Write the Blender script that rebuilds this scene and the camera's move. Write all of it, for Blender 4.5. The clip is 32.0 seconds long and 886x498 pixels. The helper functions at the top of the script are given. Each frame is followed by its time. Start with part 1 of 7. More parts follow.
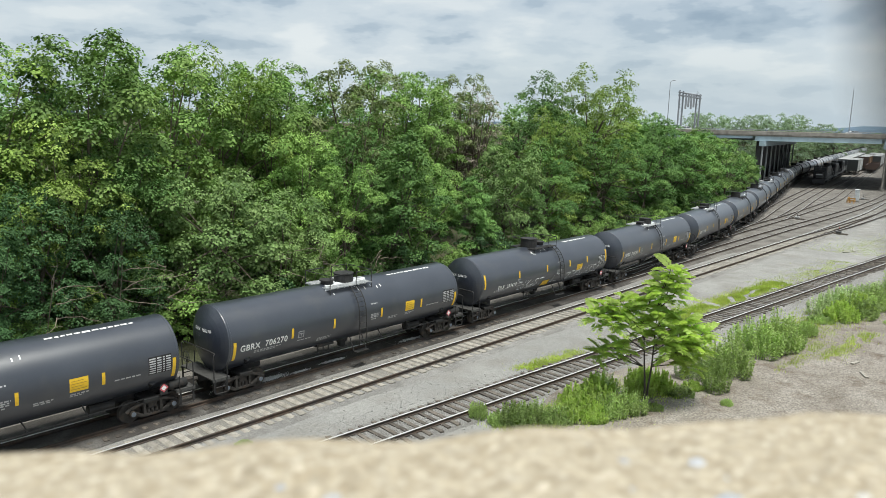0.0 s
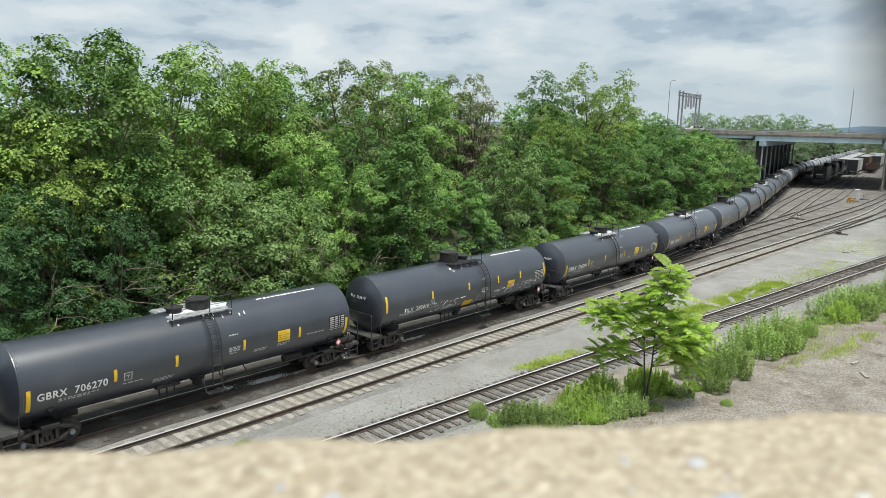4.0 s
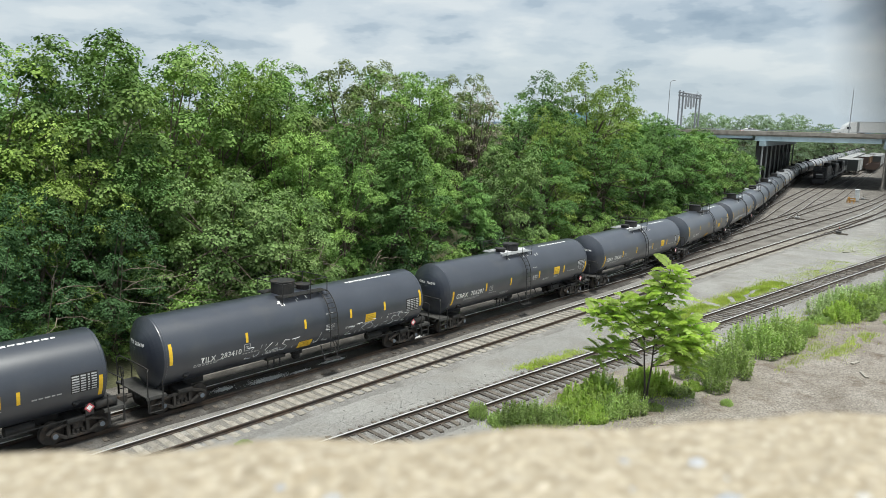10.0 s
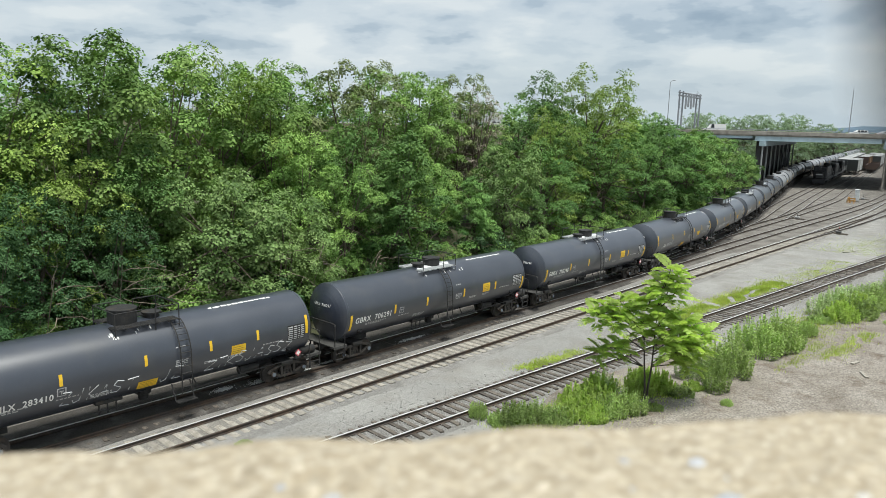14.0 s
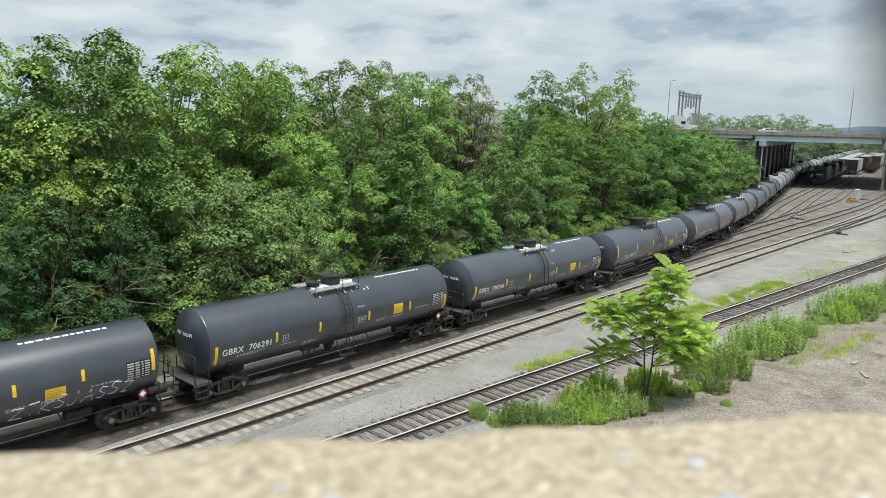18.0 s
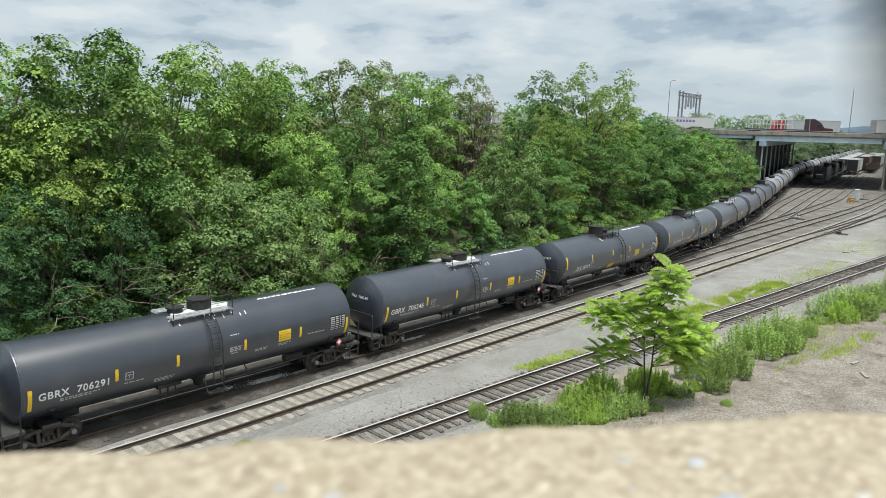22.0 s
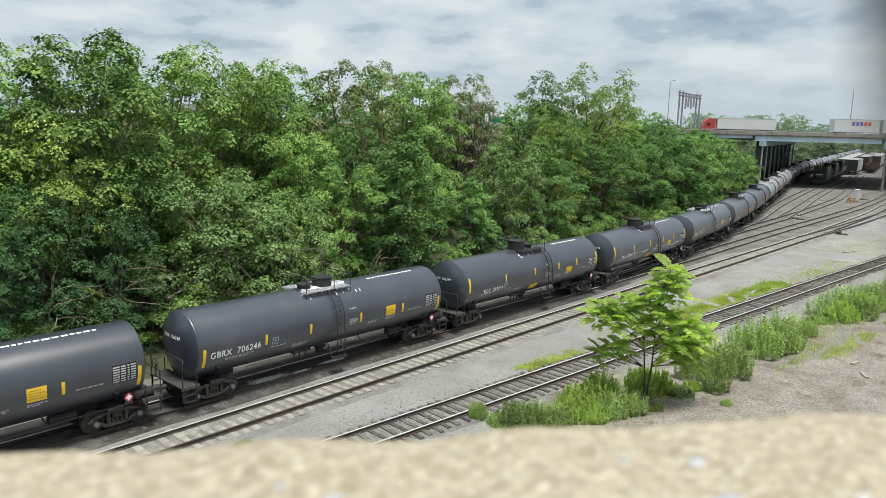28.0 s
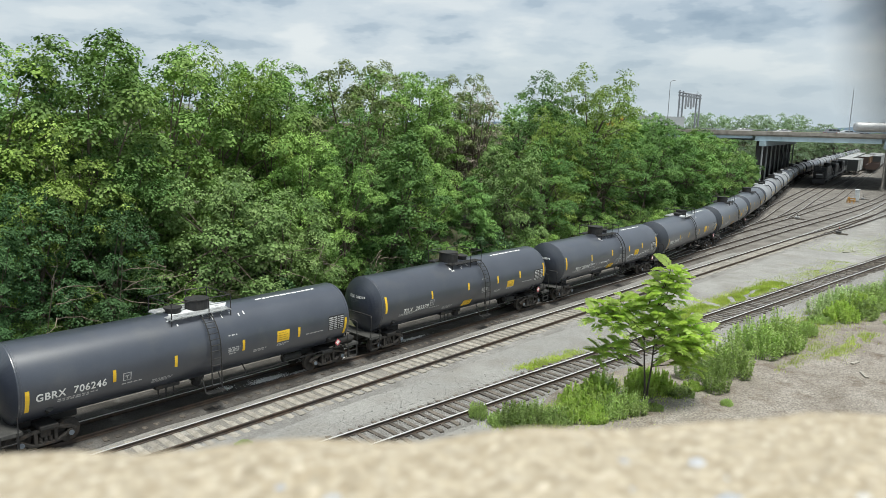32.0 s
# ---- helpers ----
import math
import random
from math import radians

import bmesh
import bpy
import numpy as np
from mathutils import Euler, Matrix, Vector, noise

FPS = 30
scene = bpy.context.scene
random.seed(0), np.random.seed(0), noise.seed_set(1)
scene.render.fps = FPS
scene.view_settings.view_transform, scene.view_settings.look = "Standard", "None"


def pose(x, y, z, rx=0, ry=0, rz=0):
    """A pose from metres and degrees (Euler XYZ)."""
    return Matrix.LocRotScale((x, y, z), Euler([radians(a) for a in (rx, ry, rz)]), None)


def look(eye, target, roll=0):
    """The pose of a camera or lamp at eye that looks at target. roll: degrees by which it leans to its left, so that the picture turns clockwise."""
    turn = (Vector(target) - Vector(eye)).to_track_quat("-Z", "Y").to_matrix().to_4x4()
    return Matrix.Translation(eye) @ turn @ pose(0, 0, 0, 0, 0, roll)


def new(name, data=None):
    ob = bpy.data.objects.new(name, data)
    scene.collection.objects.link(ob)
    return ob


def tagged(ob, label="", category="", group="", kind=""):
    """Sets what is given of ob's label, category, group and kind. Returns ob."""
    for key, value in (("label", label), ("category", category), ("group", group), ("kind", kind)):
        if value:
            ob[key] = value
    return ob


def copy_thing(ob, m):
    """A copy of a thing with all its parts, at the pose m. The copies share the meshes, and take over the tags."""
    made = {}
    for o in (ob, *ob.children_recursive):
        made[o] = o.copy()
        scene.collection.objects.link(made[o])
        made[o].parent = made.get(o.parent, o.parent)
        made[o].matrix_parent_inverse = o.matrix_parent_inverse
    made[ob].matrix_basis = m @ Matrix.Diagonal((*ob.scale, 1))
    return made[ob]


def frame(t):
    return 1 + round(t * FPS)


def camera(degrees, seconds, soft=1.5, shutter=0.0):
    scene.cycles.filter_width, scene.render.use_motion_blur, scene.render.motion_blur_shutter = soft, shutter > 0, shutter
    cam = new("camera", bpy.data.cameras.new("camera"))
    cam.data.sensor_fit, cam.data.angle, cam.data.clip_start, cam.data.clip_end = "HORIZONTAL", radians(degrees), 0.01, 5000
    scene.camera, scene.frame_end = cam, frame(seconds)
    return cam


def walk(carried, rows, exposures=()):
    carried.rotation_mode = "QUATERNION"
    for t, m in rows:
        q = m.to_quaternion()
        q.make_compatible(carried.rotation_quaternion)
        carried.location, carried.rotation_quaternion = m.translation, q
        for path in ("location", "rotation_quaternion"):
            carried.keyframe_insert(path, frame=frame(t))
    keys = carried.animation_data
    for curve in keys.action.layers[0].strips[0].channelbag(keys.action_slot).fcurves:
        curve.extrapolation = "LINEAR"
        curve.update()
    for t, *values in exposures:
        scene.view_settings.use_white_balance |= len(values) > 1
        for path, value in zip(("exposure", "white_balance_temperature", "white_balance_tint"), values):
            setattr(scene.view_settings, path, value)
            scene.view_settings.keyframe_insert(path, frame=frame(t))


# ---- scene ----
# World: x runs along the main track, y away from the wall, z up from the rail tops.
EYE = (0.0, 0.0, 12.73)
cam = camera(62.57, 32.0, soft=0.3)
cam.data.dof.use_dof = True
cam.data.dof.focus_distance = 45.0
cam.data.dof.aperture_fstop = 9.0
VIEW = pose(*EYE, 80.14, -1.49, -48.05)
walk(cam, [(0.0, VIEW), (32.0, VIEW)], exposures=[(0.0, -0.06, 6400, 5), (32.0, -0.06, 6400, 5)])

# ---- light: a bright, broken overcast with a soft high sun ----
SUN_ELEVATION, SUN_AZIMUTH = 76.0, 190.0
world = bpy.data.worlds.new("world")
scene.world = world
world.use_nodes = True


def build_sky():
    nt = world.node_tree
    nt.nodes.clear()
    N, L = nt.nodes.new, nt.links.new
    out, bg = N("ShaderNodeOutputWorld"), N("ShaderNodeBackground")
    sky = N("ShaderNodeTexSky")
    sky.sky_type, sky.sun_disc = "NISHITA", False
    sky.sun_elevation, sky.sun_rotation = radians(SUN_ELEVATION), radians(SUN_AZIMUTH)
    blue = N("ShaderNodeMix")
    blue.data_type, blue.blend_type = "RGBA", "MULTIPLY"
    blue.inputs[0].default_value = 1.0
    blue.inputs[7].default_value = (0.11, 0.11, 0.11, 1)
    L(sky.outputs[0], blue.inputs[6])
    tc = N("ShaderNodeTexCoord")
    sep = N("ShaderNodeSeparateXYZ")
    L(tc.outputs["Generated"], sep.inputs[0])

    def op(kind, a, b, clamp=False):
        n = N("ShaderNodeMath")
        n.operation, n.use_clamp = kind, clamp
        for i, v in enumerate((a, b)):
            if isinstance(v, (int, float)):
                n.inputs[i].default_value = v
            else:
                L(v, n.inputs[i])
        return n.outputs[0]

    # Cloud banks: broad, with flattened undersides.
    flat = N("ShaderNodeCombineXYZ")
    L(sep.outputs[0], flat.inputs[0])
    L(sep.outputs[1], flat.inputs[1])
    L(op("MULTIPLY", op("POWER", op("MAXIMUM", sep.outputs[2], 0.0), 0.85), 2.6), flat.inputs[2])
    turn = N("ShaderNodeMapping")
    turn.inputs["Location"].default_value = (4.3, 1.2, 0.8)
    L(flat.outputs[0], turn.inputs[0])

    def cloud(scale, detail, rough, dist):
        n = N("ShaderNodeTexNoise")
        n.inputs["Scale"].default_value, n.inputs["Detail"].default_value = scale, detail
        n.inputs["Roughness"].default_value, n.inputs["Distortion"].default_value = rough, dist
        L(turn.outputs[0], n.inputs["Vector"])
        return n.outputs[0]

    def ramp(fac, stops):
        r = N("ShaderNodeValToRGB")
        el = r.color_ramp.elements
        while len(el) < len(stops):
            el.new(0.5)
        for e, (x, c) in zip(el, stops):
            e.position, e.color = x, (*c, 1)
        r.color_ramp.interpolation = "EASE"
        L(fac, r.inputs[0])
        return r.outputs[0]

    base = cloud(6.4, 5.0, 0.5, 0.0)
    thick = ramp(base, [(0.36, (0.93, 0.95, 0.975)), (0.46, (0.78, 0.83, 0.89)), (0.53, (0.68, 0.745, 0.825)), (0.58, (0.53, 0.61, 0.71)), (0.67, (0.38, 0.465, 0.575))])
    cover = ramp(cloud(0.9, 3.0, 0.5, 0.1), [(0.36, (0.78, 0.78, 0.78)), (0.60, (0.98, 0.98, 0.98))])
    mix = N("ShaderNodeMix")
    mix.data_type = "RGBA"
    L(cover, mix.inputs[0])
    L(blue.outputs[2], mix.inputs[6])
    L(thick, mix.inputs[7])
    # The layer thins into a pale haze at the horizon.
    haze = N("ShaderNodeMix")
    haze.data_type = "RGBA"
    haze.inputs[7].default_value = (0.62, 0.70, 0.775, 1)
    L(op("SUBTRACT", 1.0, op("DIVIDE", op("MAXIMUM", sep.outputs[2], 0.0), 0.09), True), haze.inputs[0])
    L(mix.outputs[2], haze.inputs[6])
    L(haze.outputs[2], bg.inputs[0])
    bg.inputs[1].default_value = 0.95
    L(bg.outputs[0], out.inputs[0])


build_sky()
sun = new("sun", bpy.data.lights.new("sun", "SUN"))
sun.data.energy, sun.data.angle, sun.data.color = 4.7, radians(20), (1.0, 0.96, 0.9)
az = radians(SUN_AZIMUTH)
sun.matrix_world = look((0, 0, 60), (0 - math.sin(az) * 60 / math.tan(radians(SUN_ELEVATION)), 0 - math.cos(az) * 60 / math.tan(radians(SUN_ELEVATION)), 0))

# ---- materials ----
def material(name, c1, c2, scale=3.0, rough=0.8, metal=0.0, bump=0.25, fine=45.0, mix3=None, stain=0.5,
             space="Object", vary=0.0, island=0.0, spec=0.5, streak=None, bump_size=0.02, translucent=0.0):
    """Two-scale procedural surface: c1 to c2 by a broad noise, fine grain and relief, optional third tone in patches."""
    m = bpy.data.materials.new(name)
    m.use_nodes = True
    nt = m.node_tree
    N, L = nt.nodes.new, nt.links.new
    bs = nt.nodes["Principled BSDF"]
    if space == "World":
        vec = N("ShaderNodeNewGeometry").outputs["Position"]
    else:
        vec = N("ShaderNodeTexCoord").outputs["Object"]
    if streak:
        mp = N("ShaderNodeMapping")
        mp.inputs["Scale"].default_value = streak
        L(vec, mp.inputs[0])
        vec = mp.outputs[0]

    def tex(s, d, r=0.55):
        n = N("ShaderNodeTexNoise")
        n.inputs["Scale"].default_value, n.inputs["Detail"].default_value, n.inputs["Roughness"].default_value = s, d, r
        L(vec, n.inputs["Vector"])
        return n.outputs[0]

    def ramp(fac, a, b, lo=0.35, hi=0.65):
        r = N("ShaderNodeValToRGB")
        r.color_ramp.elements[0].position, r.color_ramp.elements[1].position = lo, hi
        r.color_ramp.elements[0].color, r.color_ramp.elements[1].color = (*a, 1), (*b, 1)
        L(fac, r.inputs[0])
        return r.outputs[0]

    def mixc(kind, fac, a, b):
        x = N("ShaderNodeMix")
        x.data_type, x.blend_type = "RGBA", kind
        for i, v in ((0, fac), (6, a), (7, b)):
            if isinstance(v, (int, float)):
                x.inputs[i].default_value = v
            elif isinstance(v, tuple):
                x.inputs[i].default_value = (*v, 1)
            else:
                L(v, x.inputs[i])
        return x.outputs[2]

    col = ramp(tex(scale, 5.0), c1, c2)
    if mix3:
        c3, s3, lo, hi = mix3
        col = mixc("MIX", ramp(tex(s3, 4.0), (0, 0, 0), (1, 1, 1), lo, hi), col, c3)
    g = tex(fine, 3.0, 0.6)
    col = mixc("MULTIPLY", stain, col, ramp(g, (0.45, 0.45, 0.45), (1.35, 1.35, 1.35), 0.3, 0.7))
    for amount, sock in ((vary, "object"), (island, "island")):
        if amount:
            rnd = N("ShaderNodeObjectInfo").outputs["Random"] if sock == "object" else N("ShaderNodeNewGeometry").outputs["Random Per Island"]
            col = mixc("MULTIPLY", amount, col, ramp(rnd, (0.35, 0.35, 0.35), (1.6, 1.6, 1.6), 0.0, 1.0))
    L(col, bs.inputs["Base Color"])
    bs.inputs["Metallic"].default_value = metal
    bs.inputs["Specular IOR Level"].default_value = spec
    rr = N("ShaderNodeMapRange")
    rr.inputs["To Min"].default_value, rr.inputs["To Max"].default_value = max(0.05, rough - 0.12), min(1.0, rough + 0.12)
    L(g, rr.inputs["Value"])
    L(rr.outputs[0], bs.inputs["Roughness"])
    if bump:
        b = N("ShaderNodeBump")
        b.inputs["Strength"].default_value, b.inputs["Distance"].default_value = bump, bump_size
        L(g, b.inputs["Height"])
        L(b.outputs[0], bs.inputs["Normal"])
    if translucent:
        tr, ms = N("ShaderNodeBsdfTranslucent"), N("ShaderNodeMixShader")
        L(mixc("MULTIPLY", 1.0, col, (1.25, 1.5, 0.6)), tr.inputs["Color"])
        ms.inputs[0].default_value = translucent
        L(bs.outputs[0], ms.inputs[1])
        L(tr.outputs[0], ms.inputs[2])
        L(ms.outputs[0], nt.nodes["Material Output"].inputs["Surface"])
    return m


def paint(name, c, rough=0.5, metal=0.0, spec=0.5):
    return material(name, tuple(v * 0.88 for v in c), tuple(min(1, v * 1.08) for v in c), 2.0, rough, metal, 0.08, 30.0, None, 0.22, spec=spec)


GRAVEL = material("gravel", (0.280, 0.275, 0.260), (0.350, 0.343, 0.323), 0.16, 0.95, 0, 0.9, 19.0, ((0.26, 0.247, 0.225), 0.35, 0.48, 0.70), 0.85, "World", bump_size=0.05, spec=0.2)
BALLAST = material("ballast", (0.23, 0.223, 0.21), (0.33, 0.32, 0.302), 0.5, 0.95, 0, 1.0, 19.0, ((0.18, 0.17, 0.157), 0.4, 0.5, 0.7), 0.9, "World", bump_size=0.06, spec=0.2)
# Oily track bed colour, reused where shade under the tank cars is painted.
DARK_BALLAST = material("oily_and_shade_ballast", (0.050, 0.044, 0.039), (0.105, 0.096, 0.087), 0.5, 0.9, 0, 1.0, 17.0, ((0.17, 0.16, 0.148), 0.9, 0.56, 0.72), 0.9, "World", bump_size=0.06)
YARD_BALLAST = material("brown_yard_ballast", (0.165, 0.152, 0.136), (0.245, 0.229, 0.208), 0.35, 0.95, 0, 1.0, 14.0, ((0.105, 0.096, 0.086), 0.4, 0.5, 0.72), 0.8, "World", bump_size=0.06, spec=0.2)
DIRT = material("dirt", (0.225, 0.197, 0.167), (0.325, 0.295, 0.258), 0.45, 0.95, 0, 0.8, 11.0, ((0.165, 0.130, 0.102), 0.7, 0.52, 0.70), 0.95, "World", bump_size=0.05, spec=0.2)
# Soil colour darkened to carry the shade under the trees.
BANK = material("shade_toned_bank_soil", (0.05, 0.055, 0.03), (0.10, 0.10, 0.055), 0.6, 0.95, 0, 0.9, 8.0, None, 0.6, "World", bump_size=0.08, spec=0.2)
STEEL = material("polished_rail_steel", (0.70, 0.70, 0.69), (0.82, 0.81, 0.79), 2.0, 0.45, 0.55, 0.05, 60, None, 0.2)
DULL = material("dull_rail_steel", (0.26, 0.25, 0.235), (0.50, 0.49, 0.47), 0.25, 0.55, 0.4, 0.05, 60, None, 0.3, "World")
RUST = material("rusty_rail", (0.055, 0.038, 0.028), (0.095, 0.066, 0.047), 3.0, 0.85, 0.1, 0.3, 50, ((0.06, 0.05, 0.045), 1.2, 0.45, 0.65), 0.4)
TIE = material("weathered_tie_wood", (0.25, 0.228, 0.19), (0.38, 0.352, 0.305), 2.5, 0.9, 0, 0.5, 30, ((0.47, 0.455, 0.42), 0.9, 0.58, 0.74), 0.6, vary=0.3, streak=(4, 1, 1))
DARK_TIE = material("creosoted_tie_wood", (0.085, 0.072, 0.06), (0.17, 0.145, 0.12), 2.5, 0.9, 0, 0.5, 30, ((0.05, 0.045, 0.04), 1.5, 0.5, 0.7), 0.6, vary=0.6, streak=(4, 1, 1))
TANK = material("tank_black_paint", (0.027, 0.033, 0.049), (0.040, 0.047, 0.065), 0.5, 0.36, 0, 0.0, 24, ((0.060, 0.063, 0.070), 0.7, 0.52, 0.8), 0.25, vary=0.3, spec=0.9)
for tank_node in TANK.node_tree.nodes:
    if tank_node.type == "BSDF_PRINCIPLED":
        tank_node.inputs["Coat Weight"].default_value, tank_node.inputs["Coat Roughness"].default_value = 0.6, 0.32
# Sky sheen of the distant black tanks, put into a grey colour.
TANK_GREY = material("tank_sky_sheen_grey", (0.24, 0.25, 0.265), (0.31, 0.318, 0.335), 0.5, 0.4, 0, 0.0, 24, ((0.12, 0.12, 0.125), 0.7, 0.52, 0.8), 0.25, vary=0.35)
BLACK = material("black_iron", (0.018, 0.018, 0.019), (0.035, 0.034, 0.033), 3.0, 0.65, 0.1, 0.2, 40, ((0.06, 0.048, 0.038), 2.0, 0.55, 0.75), 0.4)
TRUCK = material("grimy_cast_steel", (0.035, 0.031, 0.028), (0.075, 0.066, 0.058), 4.0, 0.8, 0.1, 0.3, 40, ((0.10, 0.07, 0.05), 3.0, 0.55, 0.75), 0.5)
PLATE = material("worn_platform_steel", (0.055, 0.054, 0.052), (0.09, 0.088, 0.083), 3.0, 0.7, 0.2, 0.2, 40, None, 0.4)
GALV = material("galvanised_grating", (0.45, 0.46, 0.47), (0.62, 0.63, 0.63), 6.0, 0.55, 0.4, 0.2, 30, ((0.2, 0.2, 0.2), 3.0, 0.55, 0.7), 0.4)
YELLOW = material("yellow_reflective", (0.80, 0.49, 0.025), (0.87, 0.57, 0.04), 3.0, 0.5, 0, 0.02, 30, None, 0.15)
LETTER = material("white_lettering", (0.80, 0.80, 0.78), (0.88, 0.88, 0.86), 4.0, 0.6, 0, 0.0, 30, None, 0.25)
FAINT = material("faded_grey_lettering", (0.42, 0.425, 0.43), (0.54, 0.54, 0.54), 4.0, 0.6, 0, 0.0, 30, None, 0.3)
CONCRETE = material("bridge_concrete", (0.23, 0.212, 0.185), (0.35, 0.327, 0.29), 0.6, 0.9, 0, 0.3, 9, ((0.15, 0.135, 0.115), 0.5, 0.52, 0.74), 0.5)
BEAM = material("pale_blue_girder_paint", (0.36, 0.455, 0.50), (0.44, 0.54, 0.585), 0.6, 0.6, 0, 0.1, 12, ((0.36, 0.42, 0.44), 0.5, 0.6, 0.8), 0.25)
PIER = material("grey_pier_steel", (0.34, 0.35, 0.35), (0.46, 0.47, 0.465), 0.8, 0.7, 0, 0.2, 12, ((0.16, 0.155, 0.15), 1.0, 0.62, 0.72), 0.4)
GANTRY = material("gantry_grey_steel", (0.22, 0.235, 0.26), (0.30, 0.32, 0.345), 1.0, 0.6, 0.2, 0.1, 12, None, 0.3)
STONE = material("exposed_aggregate", (0.32, 0.265, 0.185), (0.43, 0.37, 0.275), 120.0, 0.9, 0, 0.6, 210, ((0.50, 0.44, 0.345), 190.0, 0.52, 0.64), 0.45, bump_size=0.003)
PEBBLE = material("wall_pebble", (0.36, 0.38, 0.42), (0.55, 0.50, 0.42), 12.0, 0.7, 0, 0.3, 150, None, 0.3, island=0.3, bump_size=0.002)
DARK_BARK = material("dark_smooth_bark", (0.035, 0.030, 0.026), (0.07, 0.06, 0.05), 5.0, 0.9, 0, 0.4, 30, None, 0.4)
# Concrete with the darkness under the deck put into its colour.
DECK_SHADE = material("deck_shade_concrete", (0.035, 0.035, 0.036), (0.075, 0.073, 0.07), 0.4, 0.95, 0, 0.3, 9, ((0.11, 0.105, 0.10), 0.6, 0.6, 0.8), 0.4)
BARK = material("bark", (0.09, 0.07, 0.05), (0.16, 0.13, 0.10), 5.0, 0.95, 0, 0.6, 30, None, 0.5, streak=(1, 1, 0.3))
TWIG = material("pale_dead_twig", (0.20, 0.165, 0.12), (0.31, 0.26, 0.20), 5.0, 0.9, 0, 0.3, 30, None, 0.4)


def leaf_material(name, c1, c2, trans=0.28):
    return material(name, c1, c2, 0.3, 0.6, 0, 0.0, 0.9, None, 0.55, "World", 0.42, 0.45, 0.22, translucent=trans)


LEAF_DEEP = leaf_material("deep_green_leaves", (0.085, 0.185, 0.048), (0.185, 0.325, 0.088), 0.07)
LEAF_MID = leaf_material("mid_green_leaves", (0.130, 0.245, 0.058), (0.255, 0.39, 0.10), 0.07)
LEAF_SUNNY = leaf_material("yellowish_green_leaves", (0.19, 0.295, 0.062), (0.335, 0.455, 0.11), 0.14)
LEAF_PALE = leaf_material("pale_green_leaves", (0.175, 0.30, 0.092), (0.30, 0.435, 0.15), 0.12)
LEAF_OLIVE = leaf_material("olive_leaves", (0.18, 0.225, 0.095), (0.26, 0.31, 0.135), 0.12)
LEAF_BRIGHT = material("bright_young_leaves", (0.37, 0.46, 0.145), (0.47, 0.55, 0.20), 0.3, 0.7, 0, 0.0, 0.9, None, 0.25, "World", 0.2, 0.25, 0.12, translucent=0.5)
LEAF_WEED = leaf_material("weed_leaves", (0.28, 0.37, 0.135), (0.40, 0.48, 0.21), 0.42)
LEAF_GREY = leaf_material("grey_green_weed_leaves", (0.36, 0.43, 0.25), (0.48, 0.55, 0.34), 0.42)
GRASS = leaf_material("yellow_green_grass", (0.38, 0.47, 0.09), (0.50, 0.56, 0.14))
# Distance haze is mixed into this leaf colour.
FARGREEN = leaf_material("haze_tinted_far_leaves", (0.19, 0.265, 0.18), (0.27, 0.345, 0.235))
# Leaves darkened in colour for the shade below the canopy.
LEAF_SHADE = leaf_material("shade_toned_leaves", (0.045, 0.105, 0.038), (0.088, 0.168, 0.06), 0.08)


# ---- building helpers ----
def mesh_ob(name, bm, mat, parent=None, label="", smooth=False):
    me = bpy.data.meshes.new(name)
    bm.to_mesh(me)
    bm.free()
    if mat:
        me.materials.append(mat)
    if smooth:
        me.shade_smooth()
    ob = new(name, me)
    ob.parent = parent
    if label:
        ob["label"] = label
    return ob


def part(name, bm, mat, parent, label="", smooth=False):
    return mesh_ob(name, bm, mat, parent, label, smooth)


def raw(name, verts, faces, mat, parent=None, label="", smooth=False):
    me = bpy.data.meshes.new(name)
    me.from_pydata(verts, [], faces)
    me.update()
    if mat:
        me.materials.append(mat)
    if smooth:
        me.shade_smooth()
    ob = new(name, me)
    ob.parent = parent
    if label:
        ob["label"] = label
    return ob


def share(name, me, parent, m=None, label=""):
    ob = new(name, me)
    ob.parent = parent
    if m is not None:
        ob.matrix_basis = m
    if label:
        ob["label"] = label
    return ob


def empty(name, m=None):
    ob = new(name)
    ob.empty_display_size = 0.3
    if m is not None:
        ob.matrix_basis = m
    return ob


def box(bm, x0, x1, y0, y1, z0, z1, bev=0.0):
    r = bmesh.ops.create_cube(bm, size=1.0)
    vs = r["verts"]
    bmesh.ops.scale(bm, vec=(x1 - x0, y1 - y0, z1 - z0), verts=vs)
    bmesh.ops.translate(bm, vec=((x0 + x1) / 2, (y0 + y1) / 2, (z0 + z1) / 2), verts=vs)
    if bev:
        es = list({e for v in vs for e in v.link_edges})
        bmesh.ops.bevel(bm, geom=es, offset=bev, segments=1, affect="EDGES")
    return bm


def rod(bm, a, b, r=0.02, n=6, r2=None):
    a, b = Vector(a), Vector(b)
    d = b - a
    res = bmesh.ops.create_cone(bm, cap_ends=True, segments=n, radius1=r, radius2=r if r2 is None else r2, depth=d.length)
    m = Matrix.Translation((a + b) / 2) @ d.to_track_quat("Z", "Y").to_matrix().to_4x4()
    bmesh.ops.transform(bm, matrix=m, verts=res["verts"])
    return bm


def pipe(bm, pts, r=0.02, n=6):
    for a, b in zip(pts, pts[1:]):
        rod(bm, a, b, r, n)
    return bm


def disc(bm, c, axis, r, t, n=20, r2=None):
    axis = Vector(axis).normalized()
    c = Vector(c)
    return rod(bm, c - axis * t / 2, c + axis * t / 2, r, n, r2)


